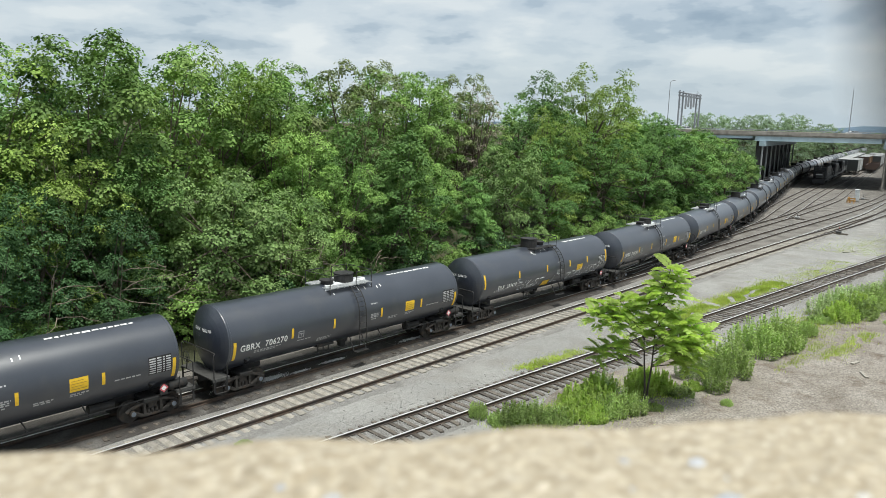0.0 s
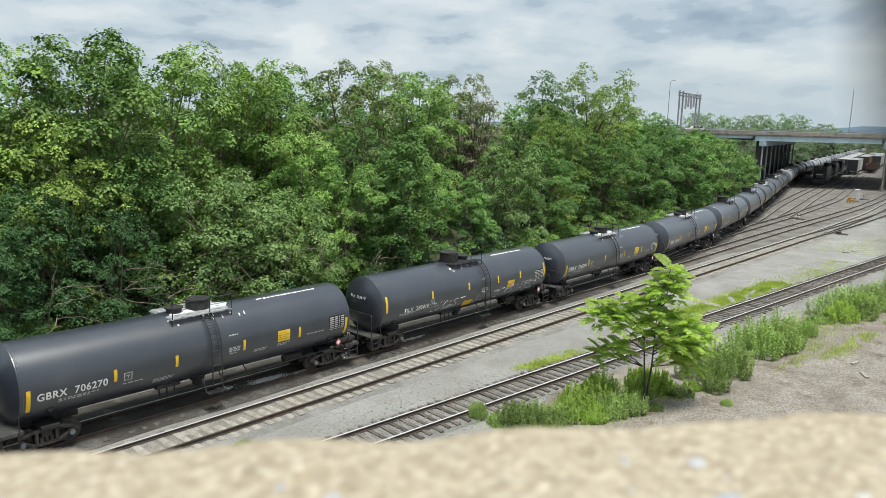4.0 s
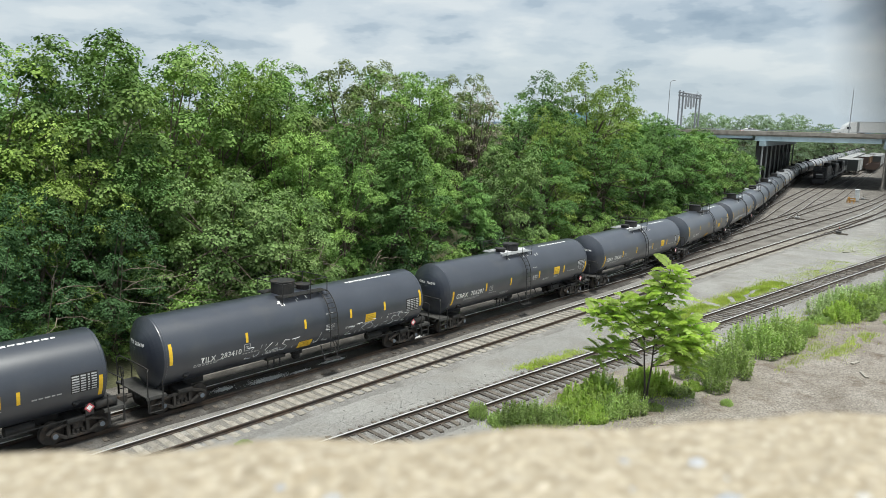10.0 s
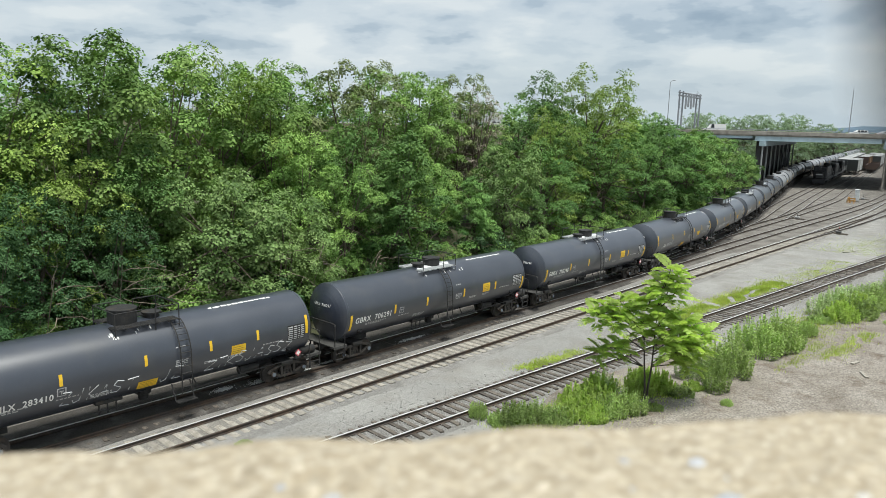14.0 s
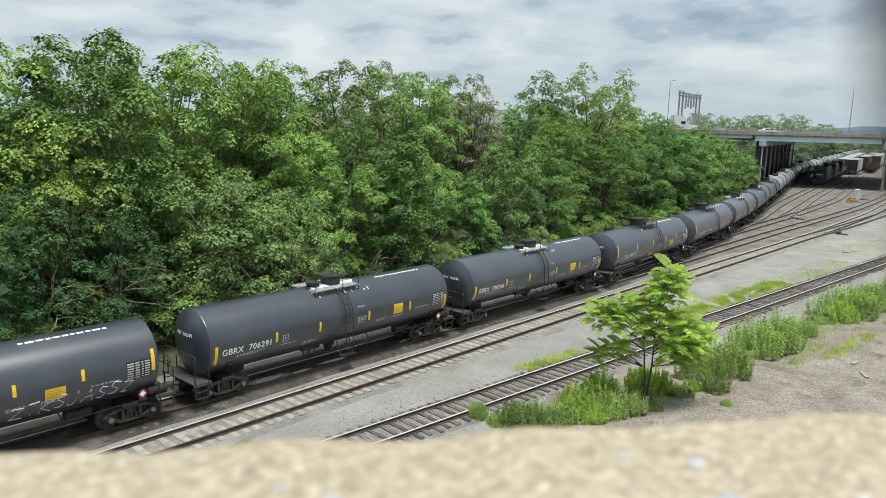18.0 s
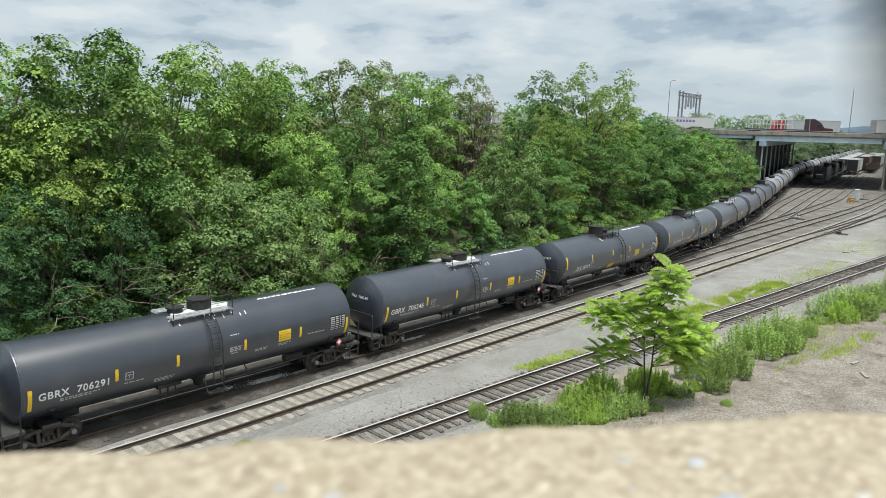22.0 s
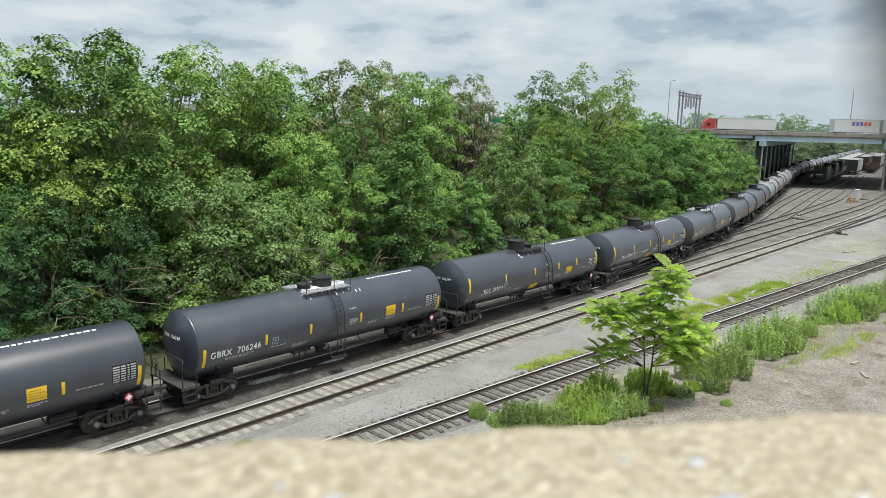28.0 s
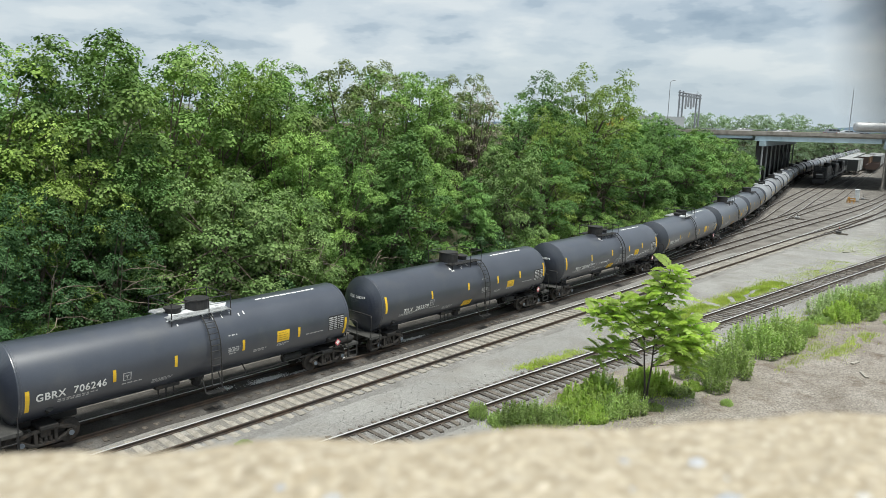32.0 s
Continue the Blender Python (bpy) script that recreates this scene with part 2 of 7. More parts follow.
def lathe(bm, prof, n=28, axis="X"):
    """Turn a profile of (along, radius) about an axis."""
    rings = []
    for a, r in prof:
        ring = []
        for i in range(n):
            t = 2 * math.pi * i / n
            c, s = r * math.cos(t), r * math.sin(t)
            ring.append(bm.verts.new((a, c, s) if axis == "X" else (c, a, s) if axis == "Y" else (c, s, a)))
        rings.append(ring)
    for p, q in zip(rings, rings[1:]):
        for i in range(n):
            bm.faces.new((p[i], p[(i + 1) % n], q[(i + 1) % n], q[i]))
    bm.faces.new(rings[0][::-1])
    bm.faces.new(rings[-1])
    bmesh.ops.recalc_face_normals(bm, faces=bm.faces[:])
    return bm


def nb():
    return bmesh.new()


# ---- ground ----
def smooth01(a, b, x):
    t = min(1.0, max(0.0, (x - a) / (b - a)))
    return t * t * (3 - 2 * t)


# Main track: headings along its length, integrated once.
HEADINGS = [(-400, 0.0), (48, 0.0), (66, 5.0), (80, 8.5), (100, 11.5), (120, 13.2), (200, 13.2), (225, 9.2), (900, 9.2)]


def heading(s):
    for (a, h), (b, k) in zip(HEADINGS, HEADINGS[1:]):
        if s <= b:
            return radians(h + (k - h) * max(0.0, (s - a)) / (b - a))
    return radians(HEADINGS[-1][1])


MAIN = [(-60.0, 29.59)]
for i in range(1240):
    h = heading(-60 + i * 0.5 + 0.25)
    MAIN.append((MAIN[-1][0] + 0.5 * math.cos(h), MAIN[-1][1] + 0.5 * math.sin(h)))


def main_at(s):
    """The main track's centre at s metres along it (s = x on the straight)."""
    k = (s + 60) * 2
    i = max(0, min(len(MAIN) - 2, int(k)))
    f = k - i
    return MAIN[i][0] * (1 - f) + MAIN[i + 1][0] * f, MAIN[i][1] * (1 - f) + MAIN[i + 1][1] * f


def main_y(x):
    for (a, b), (c, d) in zip(MAIN[::4], MAIN[4::4]):
        if c >= x:
            return b + (d - b) * (x - a) / (c - a)
    return MAIN[-1][1]


def ground_z(x, y):
    """Yard level, falling a little to the far right, with a low bank behind the main track."""
    z = -0.30 + 0.05 * noise.noise((x * 0.15, y * 0.15, 0))
    over = y - (main_y(x) if x < 430 else 96)
    z += 0.9 * smooth01(4.2, 9.0, over) + 1.2 * smooth01(9.0, 30.0, over)
    side = 20.5 - 0.0857 * (x - 20) - y
    z += 0.22 * smooth01(1.5, 6.0, side)
    return z


def build_ground():
    xs = [-3000, -900, -300, -120, -60] + [-40 + 1.5 * i for i in range(110)] + [130 + 6 * i for i in range(52)] + [480, 700, 1200, 2500, 4500]
    ys = [-3000, -800, -200, -60, -20] + [-8 + 1.5 * i for i in range(46)] + [64 + 6 * i for i in range(16)] + [220, 500, 1200, 2500, 4500]
    verts, faces = [], []
    for x in xs:
        for y in ys:
            verts.append((x, y, ground_z(x, y)))
    n = len(ys)
    for i in range(len(xs) - 1):
        for j in range(n - 1):
            faces.append((i * n + j, (i + 1) * n + j, (i + 1) * n + j + 1, i * n + j + 1))
    ob = raw("ground", verts, faces, GRAVEL, smooth=True)
    # Wood floor: tree shade is put into this soil's colour.
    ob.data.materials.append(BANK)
    ob.data.materials.append(YARD_BALLAST)
    # Dark strip behind the main track paints in the shade under the cars.
    ob.data.materials.append(DARK_BALLAST)
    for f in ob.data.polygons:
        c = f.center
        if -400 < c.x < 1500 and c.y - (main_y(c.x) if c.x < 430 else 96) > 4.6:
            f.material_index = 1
        elif -400 < c.x < 1500 and c.y - (main_y(c.x) if c.x < 430 else 96) > 1.6:
            f.material_index = 3 if c.y - (main_y(c.x) if c.x < 430 else 96) < 3.3 else 2
    tagged(ob, "grey gravel yard ground between the tracks", "ground", kind="structure")


build_ground()


def strip(name, line, half, z, mat, label, wob=0.25, category="ground", edge=-0.1):
    """A low ribbon of ballast or soil along a line of (x, y), crowned, with an uneven edge."""
    verts, faces = [], []
    for i, (x, y) in enumerate(line):
        a, b = line[max(0, i - 1)], line[min(len(line) - 1, i + 1)]
        d = Vector((b[0] - a[0], b[1] - a[1], 0)).normalized()
        nrm = Vector((-d.y, d.x, 0))
        for k, dz in ((-1.0, edge), (-0.72, 0.0), (0.0, 0.0), (0.72, 0.0), (1.0, edge)):
            w = half * k + (wob * noise.noise((x * 0.5, y * 0.5, k * 7)) if abs(k) == 1 else 0)
            verts.append((x + nrm.x * w, y + nrm.y * w, z + dz + 0.02 * noise.noise((x, y, k))))
    for i in range(len(line) - 1):
        for j in range(4):
            o = i * 5 + j
            faces.append((o, o + 5, o + 6, o + 1))
    return tagged(raw(name, verts, faces, mat, smooth=True), label, category, kind="structure")


def patch(name, cx, cy, rx, ry, rot, mat, label, dz=0.03, n=40):
    """An irregular blotch of other soil lying on the ground."""
    verts, faces = [(cx, cy, ground_z(cx, cy) + dz)], []
    rings = 6
    for k in range(1, rings + 1):
        for i in range(n):
            t = 2 * math.pi * i / n
            f = k / rings * (1 + 0.28 * noise.noise((math.cos(t) * 1.5 + cx, math.sin(t) * 1.5 + cy, 2)) + 0.1 * noise.noise((math.cos(t) * 5 + cx, math.sin(t) * 5, 3)))
            u, v = rx * f * math.cos(t), ry * f * math.sin(t)
            x, y = cx + u * math.cos(rot) - v * math.sin(rot), cy + u * math.sin(rot) + v * math.cos(rot)
            verts.append((x, y, ground_z(x, y) + (dz if k < rings else -0.06)))
    for i in range(n):
        faces.append((0, 1 + i, 1 + (i + 1) % n))
    for k in range(rings - 1):
        for i in range(n):
            a, b = 1 + k * n + i, 1 + k * n + (i + 1) % n
            faces.append((a, a + n, b + n, b))
    return tagged(raw(name, verts, faces, mat, smooth=True), label, "ground", kind="structure")


# ---- tracks ----
GAUGE = 1.505


def resample(pts, step):
    out, carry = [], 0.0
    for (a, b), (c, d) in zip(pts, pts[1:]):
        ln = math.hypot(c - a, d - b)
        t = carry
        while t < ln:
            out.append((a + (c - a) * t / ln, b + (d - b) * t / ln))
            t += step
        carry = t - ln
    return out


def soften(pts, step=1.5, turns=14):
    q = resample(pts, step) + [pts[-1]]
    for _ in range(turns):
        q = [q[0]] + [((a[0] + 2 * b[0] + c[0]) / 4, (a[1] + 2 * b[1] + c[1]) / 4) for a, b, c in zip(q, q[1:], q[2:])] + [q[-1]]
    return q


RAIL_PROFILE = [(-0.065, -0.17), (-0.065, -0.155), (-0.012, -0.13), (-0.012, -0.05), (-0.042, -0.035), (-0.042, -0.012), (-0.036, 0.0), (0.036, 0.0), (0.042, -0.012), (0.042, -0.035), (0.012, -0.05), (0.012, -0.13), (0.065, -0.155), (0.065, -0.17)]


def sweep_rail(name, line, offset, parent, mats, z=0.0):
    verts, faces, n = [], [], len(RAIL_PROFILE)
    for i, (x, y) in enumerate(line):
        a, b = line[max(0, i - 1)], line[min(len(line) - 1, i + 1)]
        d = Vector((b[0] - a[0], b[1] - a[1], 0)).normalized()
        for u, v in RAIL_PROFILE:
            verts.append((x - d.y * (offset + u), y + d.x * (offset + u), z + v))
    for i in range(len(line) - 1):
        for j in range(n):
            o, k = i * n + j, i * n + (j + 1) % n
            faces.append((o, o + n, k + n, k))
    ob = raw(name, verts, faces, mats[0], parent)
    ob.data.materials.append(mats[1])
    top = {5, 6, 7}
    for f in ob.data.polygons:
        if f.index % n in top:
            f.material_index = 1
    return ob


def tie_mesh(name, mat, seed):
    rnd = random.Random(seed)
    bm = nb()
    box(bm, -0.115, 0.115, -1.3, 1.3, -0.09, 0.09, 0.014)
    for v in bm.verts:
        v.co += Vector((rnd.uniform(-0.01, 0.01), rnd.uniform(-0.04, 0.04), rnd.uniform(-0.008, 0.008)))
    me = bpy.data.meshes.new(name)
    bm.to_mesh(me)
    bm.free()
    me.materials.append(mat)
    return me


TIES = [tie_mesh("tie", TIE, i) for i in range(4)]
DARK_TIES = [tie_mesh("tie", DARK_TIE, i + 9) for i in range(4)]
RND = random.Random(5)


def build_track(name, line, label, ties, tie_span, rails, sunk=0.0, every=0.56, wide=1.0):
    tr = tagged(empty(name), label, "railway track", "yard tracks")
    sweep_rail("rail", line, GAUGE / 2, tr, rails[:2])
    sweep_rail("rail", line, -GAUGE / 2, tr, (rails[0], rails[-1]))
    pts = resample(line, every)
    rest_v, rest_f = [], []
    for i, (x, y) in enumerate(pts[:-1]):
        if not (tie_span[0] < x < tie_span[2]):
            continue
        ang = math.atan2(pts[i + 1][1] - y, pts[i + 1][0] - x) + RND.uniform(-0.04, 0.04)
        m = Matrix.Translation((x + RND.uniform(-0.05, 0.05), y, -0.26 - sunk + RND.uniform(-0.02, 0.015))) @ Matrix.Rotation(ang, 4, "Z")
        if x < tie_span[1]:
            me = RND.choice(ties)
            share("tie", me, tr, m @ Matrix.Diagonal((wide * RND.uniform(0.85, 1.1), RND.uniform(0.95, 1.05), 1, 1)))
        else:
            o = len(rest_v)
            for u, v, w in ((-.11, -1.3, .09), (.11, -1.3, .09), (.11, 1.3, .09), (-.11, 1.3, .09), (-.11, -1.3, -.09), (.11, -1.3, -.09), (.11, 1.3, -.09), (-.11, 1.3, -.09)):
                rest_v.append(tuple(m @ Vector((u, v, w))))
            for f in ((0, 1, 2, 3), (0, 4, 5, 1), (1, 5, 6, 2), (2, 6, 7, 3), (3, 7, 4, 0)):
                rest_f.append(tuple(o + k for k in f))
    if rest_v:
        ob = raw("distant_tie_row", rest_v, rest_f, ties[0].materials[0], tr)
        tagged(ob, kind="stuff")
    return tr


def xy_line(*p):
    return soften(list(p))


LINE_1 = [main_at(-55 + 1.5 * i) for i in range(360)]
LINE_2 = xy_line((-50, 26.37), (60, 26.05), (92, 25.85), (108, 25.9), (133, 26.5), (160, 28.6), (300, 42), (520, 66))
LINE_3 = xy_line((-50, 26.8), (160, 8.8), (330, -4))
LINE_B = xy_line((40, 29.62), (55, 29.50), (66, 29.58), (82, 29.8), (100, 30.1), (120, 30.1), (140, 30.3), (165, 31.6), (330, 47))
LINE_A = xy_line((58, 30.1), (74, 32.2), (92, 33.6), (104, 33.9), (120, 34.5), (140, 35.9), (158, 37.4), (237, 50.3), (420, 80))
LINE_C = xy_line((112, 34.1), (126, 36.1), (160, 41.9), (228, 52.2), (420, 82))
LINE_D = xy_line((88, 33.6), (110, 36.4), (133, 41.0), (157, 45.0), (184, 49.2), (215, 54.2), (420, 88))
LINE_E = xy_line((92, 26.0), (112, 25.3), (133, 25.2), (160, 25.9), (330, 36))

strip("track_bed_main", [(x, y + 0.40) for x, y in LINE_1[::2]], 1.95, -0.185, DARK_BALLAST, "oil-blackened ballast bed under the tank train")
strip("track_bed_second", LINE_2[::2], 1.75, -0.20, BALLAST, "grey ballast bed of the worn middle track")
INFILL = material("dusty_track_infill", (0.20, 0.187, 0.165), (0.28, 0.265, 0.24), 0.6, 0.95, 0, 0.9, 16.0, ((0.42, 0.405, 0.37), 0.45, 0.57, 0.68), 0.8, "World", bump_size=0.04, spec=0.2)
strip("track_infill_second", LINE_2[::2], 0.98, -0.199, INFILL, "pale dusty fill between the rails of the worn track", 0.05)
strip("track_bed_third", LINE_3[::2], 1.7, -0.215, BALLAST, "grey ballast bed of the near track")
strip("track_bed_yard_a", LINE_A[::2], 1.6, -0.235, YARD_BALLAST, "dark ballast bed of a yard lead")
strip("track_bed_yard_b", LINE_B[::2], 1.5, -0.225, YARD_BALLAST, "grey ballast bed of a yard lead")
strip("track_bed_yard_c", LINE_C[::2], 1.5, -0.245, YARD_BALLAST, "dark ballast bed of a yard lead")
strip("track_bed_yard_d", LINE_D[::2], 1.6, -0.255, YARD_BALLAST, "dark ballast bed beside the tank train")


def build_yard_soil():
    """Brown cinder ground of the yard throat, from the middle track across to the tank train, thinning out at its near end."""
    verts, faces, n = [], [], 14
    xs = [66 + 3 * i for i in range(30)] + [156 + 12 * i for i in range(20)]
    for x in xs:
        lo = next(b + (d - b) * (x - a) / (c - a) for (a, b), (c, d) in zip(LINE_2, LINE_2[1:]) if a <= x <= c) + 0.6 - 5.5 * smooth01(100, 150, x) + 0.7 * noise.noise((x * 0.13, 3, 1))
        hi = main_y(x) + 1.0
        lo = lo + (hi - lo) * 0.8 * (1 - smooth01(66, 84, x))
        for k in range(n + 1):
            y = lo + (hi - lo) * k / n
            verts.append((x, y, ground_z(x, y) + (0.025 if 0 < k < n and 66 < x < 380 else -0.06)))
    for i in range(len(xs) - 1):
        for k in range(n):
            o = i * (n + 1) + k
            faces.append((o, o + n + 1, o + n + 2, o + 1))
    tagged(raw("yard_soil", verts, faces, YARD_BALLAST, smooth=True), "brown cinder ground of the yard throat", "ground", kind="structure")


build_yard_soil()
strip("service_road", xy_line((-40, 24.6), (60, 20.2), (110, 17.0), (200, 14), (420, 12)), 1.9, -0.285, GRAVEL, "pale gravel service strip between tracks", 0.7, edge=-0.06)

build_track("main_track", LINE_1, "railway track on blackened ballast under the tank train", DARK_TIES, (4, 40, 40), (RUST, STEEL, RUST), 0.03)
build_track("middle_track", LINE_2, "worn track with bleached wooden ties and rusty rails", TIES, (4, 96, 110), (RUST, STEEL, RUST), 0.006, wide=1.5)
build_track("near_track", LINE_3, "track with dark ties and bright-worn rails", DARK_TIES, (12, 85, 120), (RUST, STEEL), -0.01)
build_track("lead_track", LINE_A, "yard track curving under the highway bridge", DARK_TIES, (0, 0, 0), (RUST, DULL), 0.0)
build_track("lead_track", LINE_B, "yard track diverging from the main track", TIES, (0, 0, 0), (RUST, DULL), 0.0)
build_track("lead_track", LINE_C, "yard track branching towards the parked engines", DARK_TIES, (0, 0, 0), (RUST, DULL), 0.0)
build_track("lead_track", LINE_D, "yard track beside the tank train", DARK_TIES, (0, 0, 0), (RUST, DULL), 0.0)
build_track("lead_track", LINE_E, "yard track branching off the middle track", TIES, (0, 0, 0), (RUST, DULL), 0.0)

patch("dirt_clearing", 47, 4.8, 27, 10.5, radians(-12), DIRT, "bare brown dirt clearing beside the near track", 0.05)
patch("dirt_under_weeds", 33, 15.0, 10, 3.4, radians(-8), DIRT, "brown dirt under the weeds", 0.035)


# ---- wall at the camera ----
def build_parapet():
    d = Vector((0.786, -0.618, 0)).normalized()
    nrm = Vector((d.y, -d.x, 0))
    mid = Vector((0.215, 0.172, 12.61))
    rnd = random.Random(3)
    n, k = 150, 26
    verts, faces = [], []
    for i in range(n + 1):
        s = -1.6 + 3.2 * i / n
        for j in range(k + 1):
            w = 0.36 * j / k
            z = 0.004 * noise.noise((s * 22, w * 22, 0)) + 0.0025 * noise.noise((s * 60, w * 60, 3))
            z -= 0.002 * max(0.0, 1 - w / 0.012) ** 2
            q = mid + d * s + nrm * (w + (0.003 * noise.noise((s * 18, 0, 5)) if j == 0 else 0))
            verts.append((q.x, q.y, q.z + z))
    for i in range(n):
        for j in range(k):
            o = i * (k + 1) + j
            faces.append((o, o + k + 1, o + k + 2, o + 1))
    for j in (0, k):
        base = len(verts)
        for i in range(n + 1):
            x, y, z = verts[i * (k + 1) + j]
            verts.append((x, y, 11.3))
        for i in range(n):
            a, b = i * (k + 1) + j, (i + 1) * (k + 1) + j
            faces.append((a, b, base + i + 1, base + i))
    tagged(raw("parapet_wall", verts, faces, STONE, smooth=True), "beige exposed-aggregate concrete parapet wall of an overpass", "wall", kind="structure")
    # Pebbles set in the wall's top.
    pv, pf = [], []
    for _ in range(750):
        s, w = rnd.uniform(-0.5, 0.5), rnd.uniform(0.03, 0.34)
        q = mid + d * s + nrm * w + Vector((0, 0, -0.001))
        r = rnd.uniform(0.002, 0.0045)
        o = len(pv)
        a = rnd.uniform(0, 6.28)
        for lv, rr in ((0.0, 1.0), (0.22, 0.75)):
            for t in range(7):
                an = a + t * 0.8976
                pv.append((q.x + r * rr * math.cos(an), q.y + r * rr * 0.8 * math.sin(an), q.z + r * lv))
        for t in range(7):
            pf.append((o + t, o + (t + 1) % 7, o + 7 + (t + 1) % 7, o + 7 + t))
        pf.append(tuple(o + 7 + t for t in range(7)))
    tagged(raw("wall_pebbles", pv, pf, PEBBLE, smooth=True), "small grey and tan pebbles set in the wall top", "pebbles", kind="stuff")
    # The overpass that carries the wall, behind and under the camera.
    bm = nb()
    box(bm, -40, 40, 0.365, 9.0, -1.6, -0.95)
    box(bm, -40, -1.6, 0.0, 0.365, -1.28, 0.0)
    box(bm, 1.6, 40, 0.0, 0.365, -1.28, 0.0)
    box(bm, -40, 40, 0.0, 0.365, -1.6, -1.28)
    m = Matrix(((d.x, nrm.x, 0, mid.x), (d.y, nrm.y, 0, mid.y), (0, 0, 1, mid.z), (0, 0, 0, 1)))
    bmesh.ops.transform(bm, matrix=m, verts=bm.verts)
    tagged(mesh_ob("overpass_deck", bm, CONCRETE), "concrete overpass deck under the parapet wall", "bridge", kind="structure")


build_parapet()


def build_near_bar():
    """Made-up dark bar for an unidentified blurred edge, fitted to the camera's view."""
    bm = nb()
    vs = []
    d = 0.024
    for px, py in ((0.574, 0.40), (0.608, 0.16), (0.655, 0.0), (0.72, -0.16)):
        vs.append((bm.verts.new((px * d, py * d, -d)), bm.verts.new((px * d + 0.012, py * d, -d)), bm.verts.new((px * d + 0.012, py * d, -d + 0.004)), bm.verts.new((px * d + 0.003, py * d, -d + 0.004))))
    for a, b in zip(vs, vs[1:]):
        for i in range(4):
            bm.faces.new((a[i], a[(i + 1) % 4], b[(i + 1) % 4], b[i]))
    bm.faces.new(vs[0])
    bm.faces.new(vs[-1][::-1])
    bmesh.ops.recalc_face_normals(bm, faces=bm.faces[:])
    ob = tagged(mesh_ob("fence_bar", bm, BLACK), "unidentified dark edge right beside the lens", "fence", kind="structure")
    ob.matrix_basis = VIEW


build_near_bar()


# ---- highway bridge ----
FWD, ALONG = Vector((0.7437, 0.6686, 0)), Vector((0.6686, -0.7437, 0))
FACE = 168.0


def bridge_point(a, b, z=0.0):
    q = FWD * (FACE + b) + ALONG * a
    return Vector((q.x, q.y, z))


BRIDGE = Matrix(((ALONG.x, FWD.x, 0, FWD.x * FACE), (ALONG.y, FWD.y, 0, FWD.y * FACE), (0, 0, 1, 0), (0, 0, 0, 1)))
ROAD_Z = 11.85


def build_bridge():
    br = tagged(empty("highway_bridge", BRIDGE), "highway bridge with pale blue girders and a tan concrete parapet", "bridge")
    bm = nb()
    box(bm, 20, 260, 0.0, 50, 11.55, ROAD_Z)
    part("deck", bm, CONCRETE, br)
    for b0 in (0.0, 49.6):
        for k in range(24):
            bm = nb()
            a = 20 + 10 * k
            box(bm, a, a + 9.97, b0, b0 + 0.4, 11.5, 12.62, 0.03)
            part("parapet_panel", bm, CONCRETE, br, "weathered tan concrete parapet")
        bm = nb()
        pipe(bm, [(20, b0 + 0.2, 12.93), (260, b0 + 0.2, 12.93)], 0.05, 6)
        for k in range(97):
            rod(bm, (20 + 2.5 * k, b0 + 0.2, 12.6), (20 + 2.5 * k, b0 + 0.2, 12.93), 0.04, 5)
        part("parapet_rail", bm, GANTRY, br)
    bm = nb()
    box(bm, 20, 260, 23.5, 24.2, ROAD_Z, 12.65, 0.04)
    part("median_barrier", bm, CONCRETE, br)
    for k in range(9):
        b = 1.35 + 5.9 * k if k else 0.27
        for a0, a1, z0 in ((20, 70.7, 10.95), (71.3, 100.4, 10.45), (101.0, 260, 10.45)):
            bm = nb()
            box(bm, a0, a1, b - 0.03, b + 0.03, z0 + 0.05, 11.55)
            box(bm, a0, a1, b - 0.22, b + 0.22, z0, z0 + 0.06)
            box(bm, a0, a1, b - 0.22, b + 0.22, 11.48, 11.545)
            if k == 0:
                n = int((a1 - a0) / 6)
                for i in range(1, n):
                    box(bm, a0 + 6 * i - 0.02, a0 + 6 * i + 0.02, b - 0.16, b - 0.03, z0 + 0.06, 11.48)
            part("girder", bm, BEAM, br)
    # Two column bents, skewed along the tracks.
    ang = Vector((0.53, 0.848, 0)).normalized()
    for a0, n, sp, first in ((73.2, 9, 7.0, True), (101.6, 9, 7.0, False)):
        bm = nb()
        p0, p1 = Vector((a0, 0.2, 0)) - ang * 1.2, Vector((a0, 0.2, 0)) + ang * (sp * (n - 1) + 1.2)
        side = Vector((-ang.y, ang.x, 0)) * 0.6
        vs = []
        for q in (p0 - side, p0 + side, p1 + side, p1 - side):
            for z in (9.25, 10.44):
                vs.append(bm.verts.new((q.x, q.y, z)))
        for f in ((0, 2, 3, 1), (2, 4, 5, 3), (4, 6, 7, 5), (6, 0, 1, 7), (1, 3, 5, 7), (0, 6, 4, 2)):
            bm.faces.new([vs[i] for i in f])
        bmesh.ops.recalc_face_normals(bm, faces=bm.faces[:])
        part("pier_cap", bm, BEAM, br)
        for k in range(n):
            q = Vector((a0, 0.2, 0)) + ang * sp * k
            bm = nb()
            lathe(bm, [(-0.5, 0.55), (0.2, 0.55), (0.22, 0.19), (9.2, 0.19)], 14, "Z")
            bmesh.ops.translate(bm, vec=(q.x, q.y, 0), verts=bm.verts)
            part("pier_column", bm, PIER if first else CONCRETE, br, smooth=False)
    # Added wall behind the first bent; the deck's shade is in its colour.
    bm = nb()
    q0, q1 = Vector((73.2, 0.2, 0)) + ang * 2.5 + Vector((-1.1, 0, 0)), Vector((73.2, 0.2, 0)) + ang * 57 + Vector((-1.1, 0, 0))
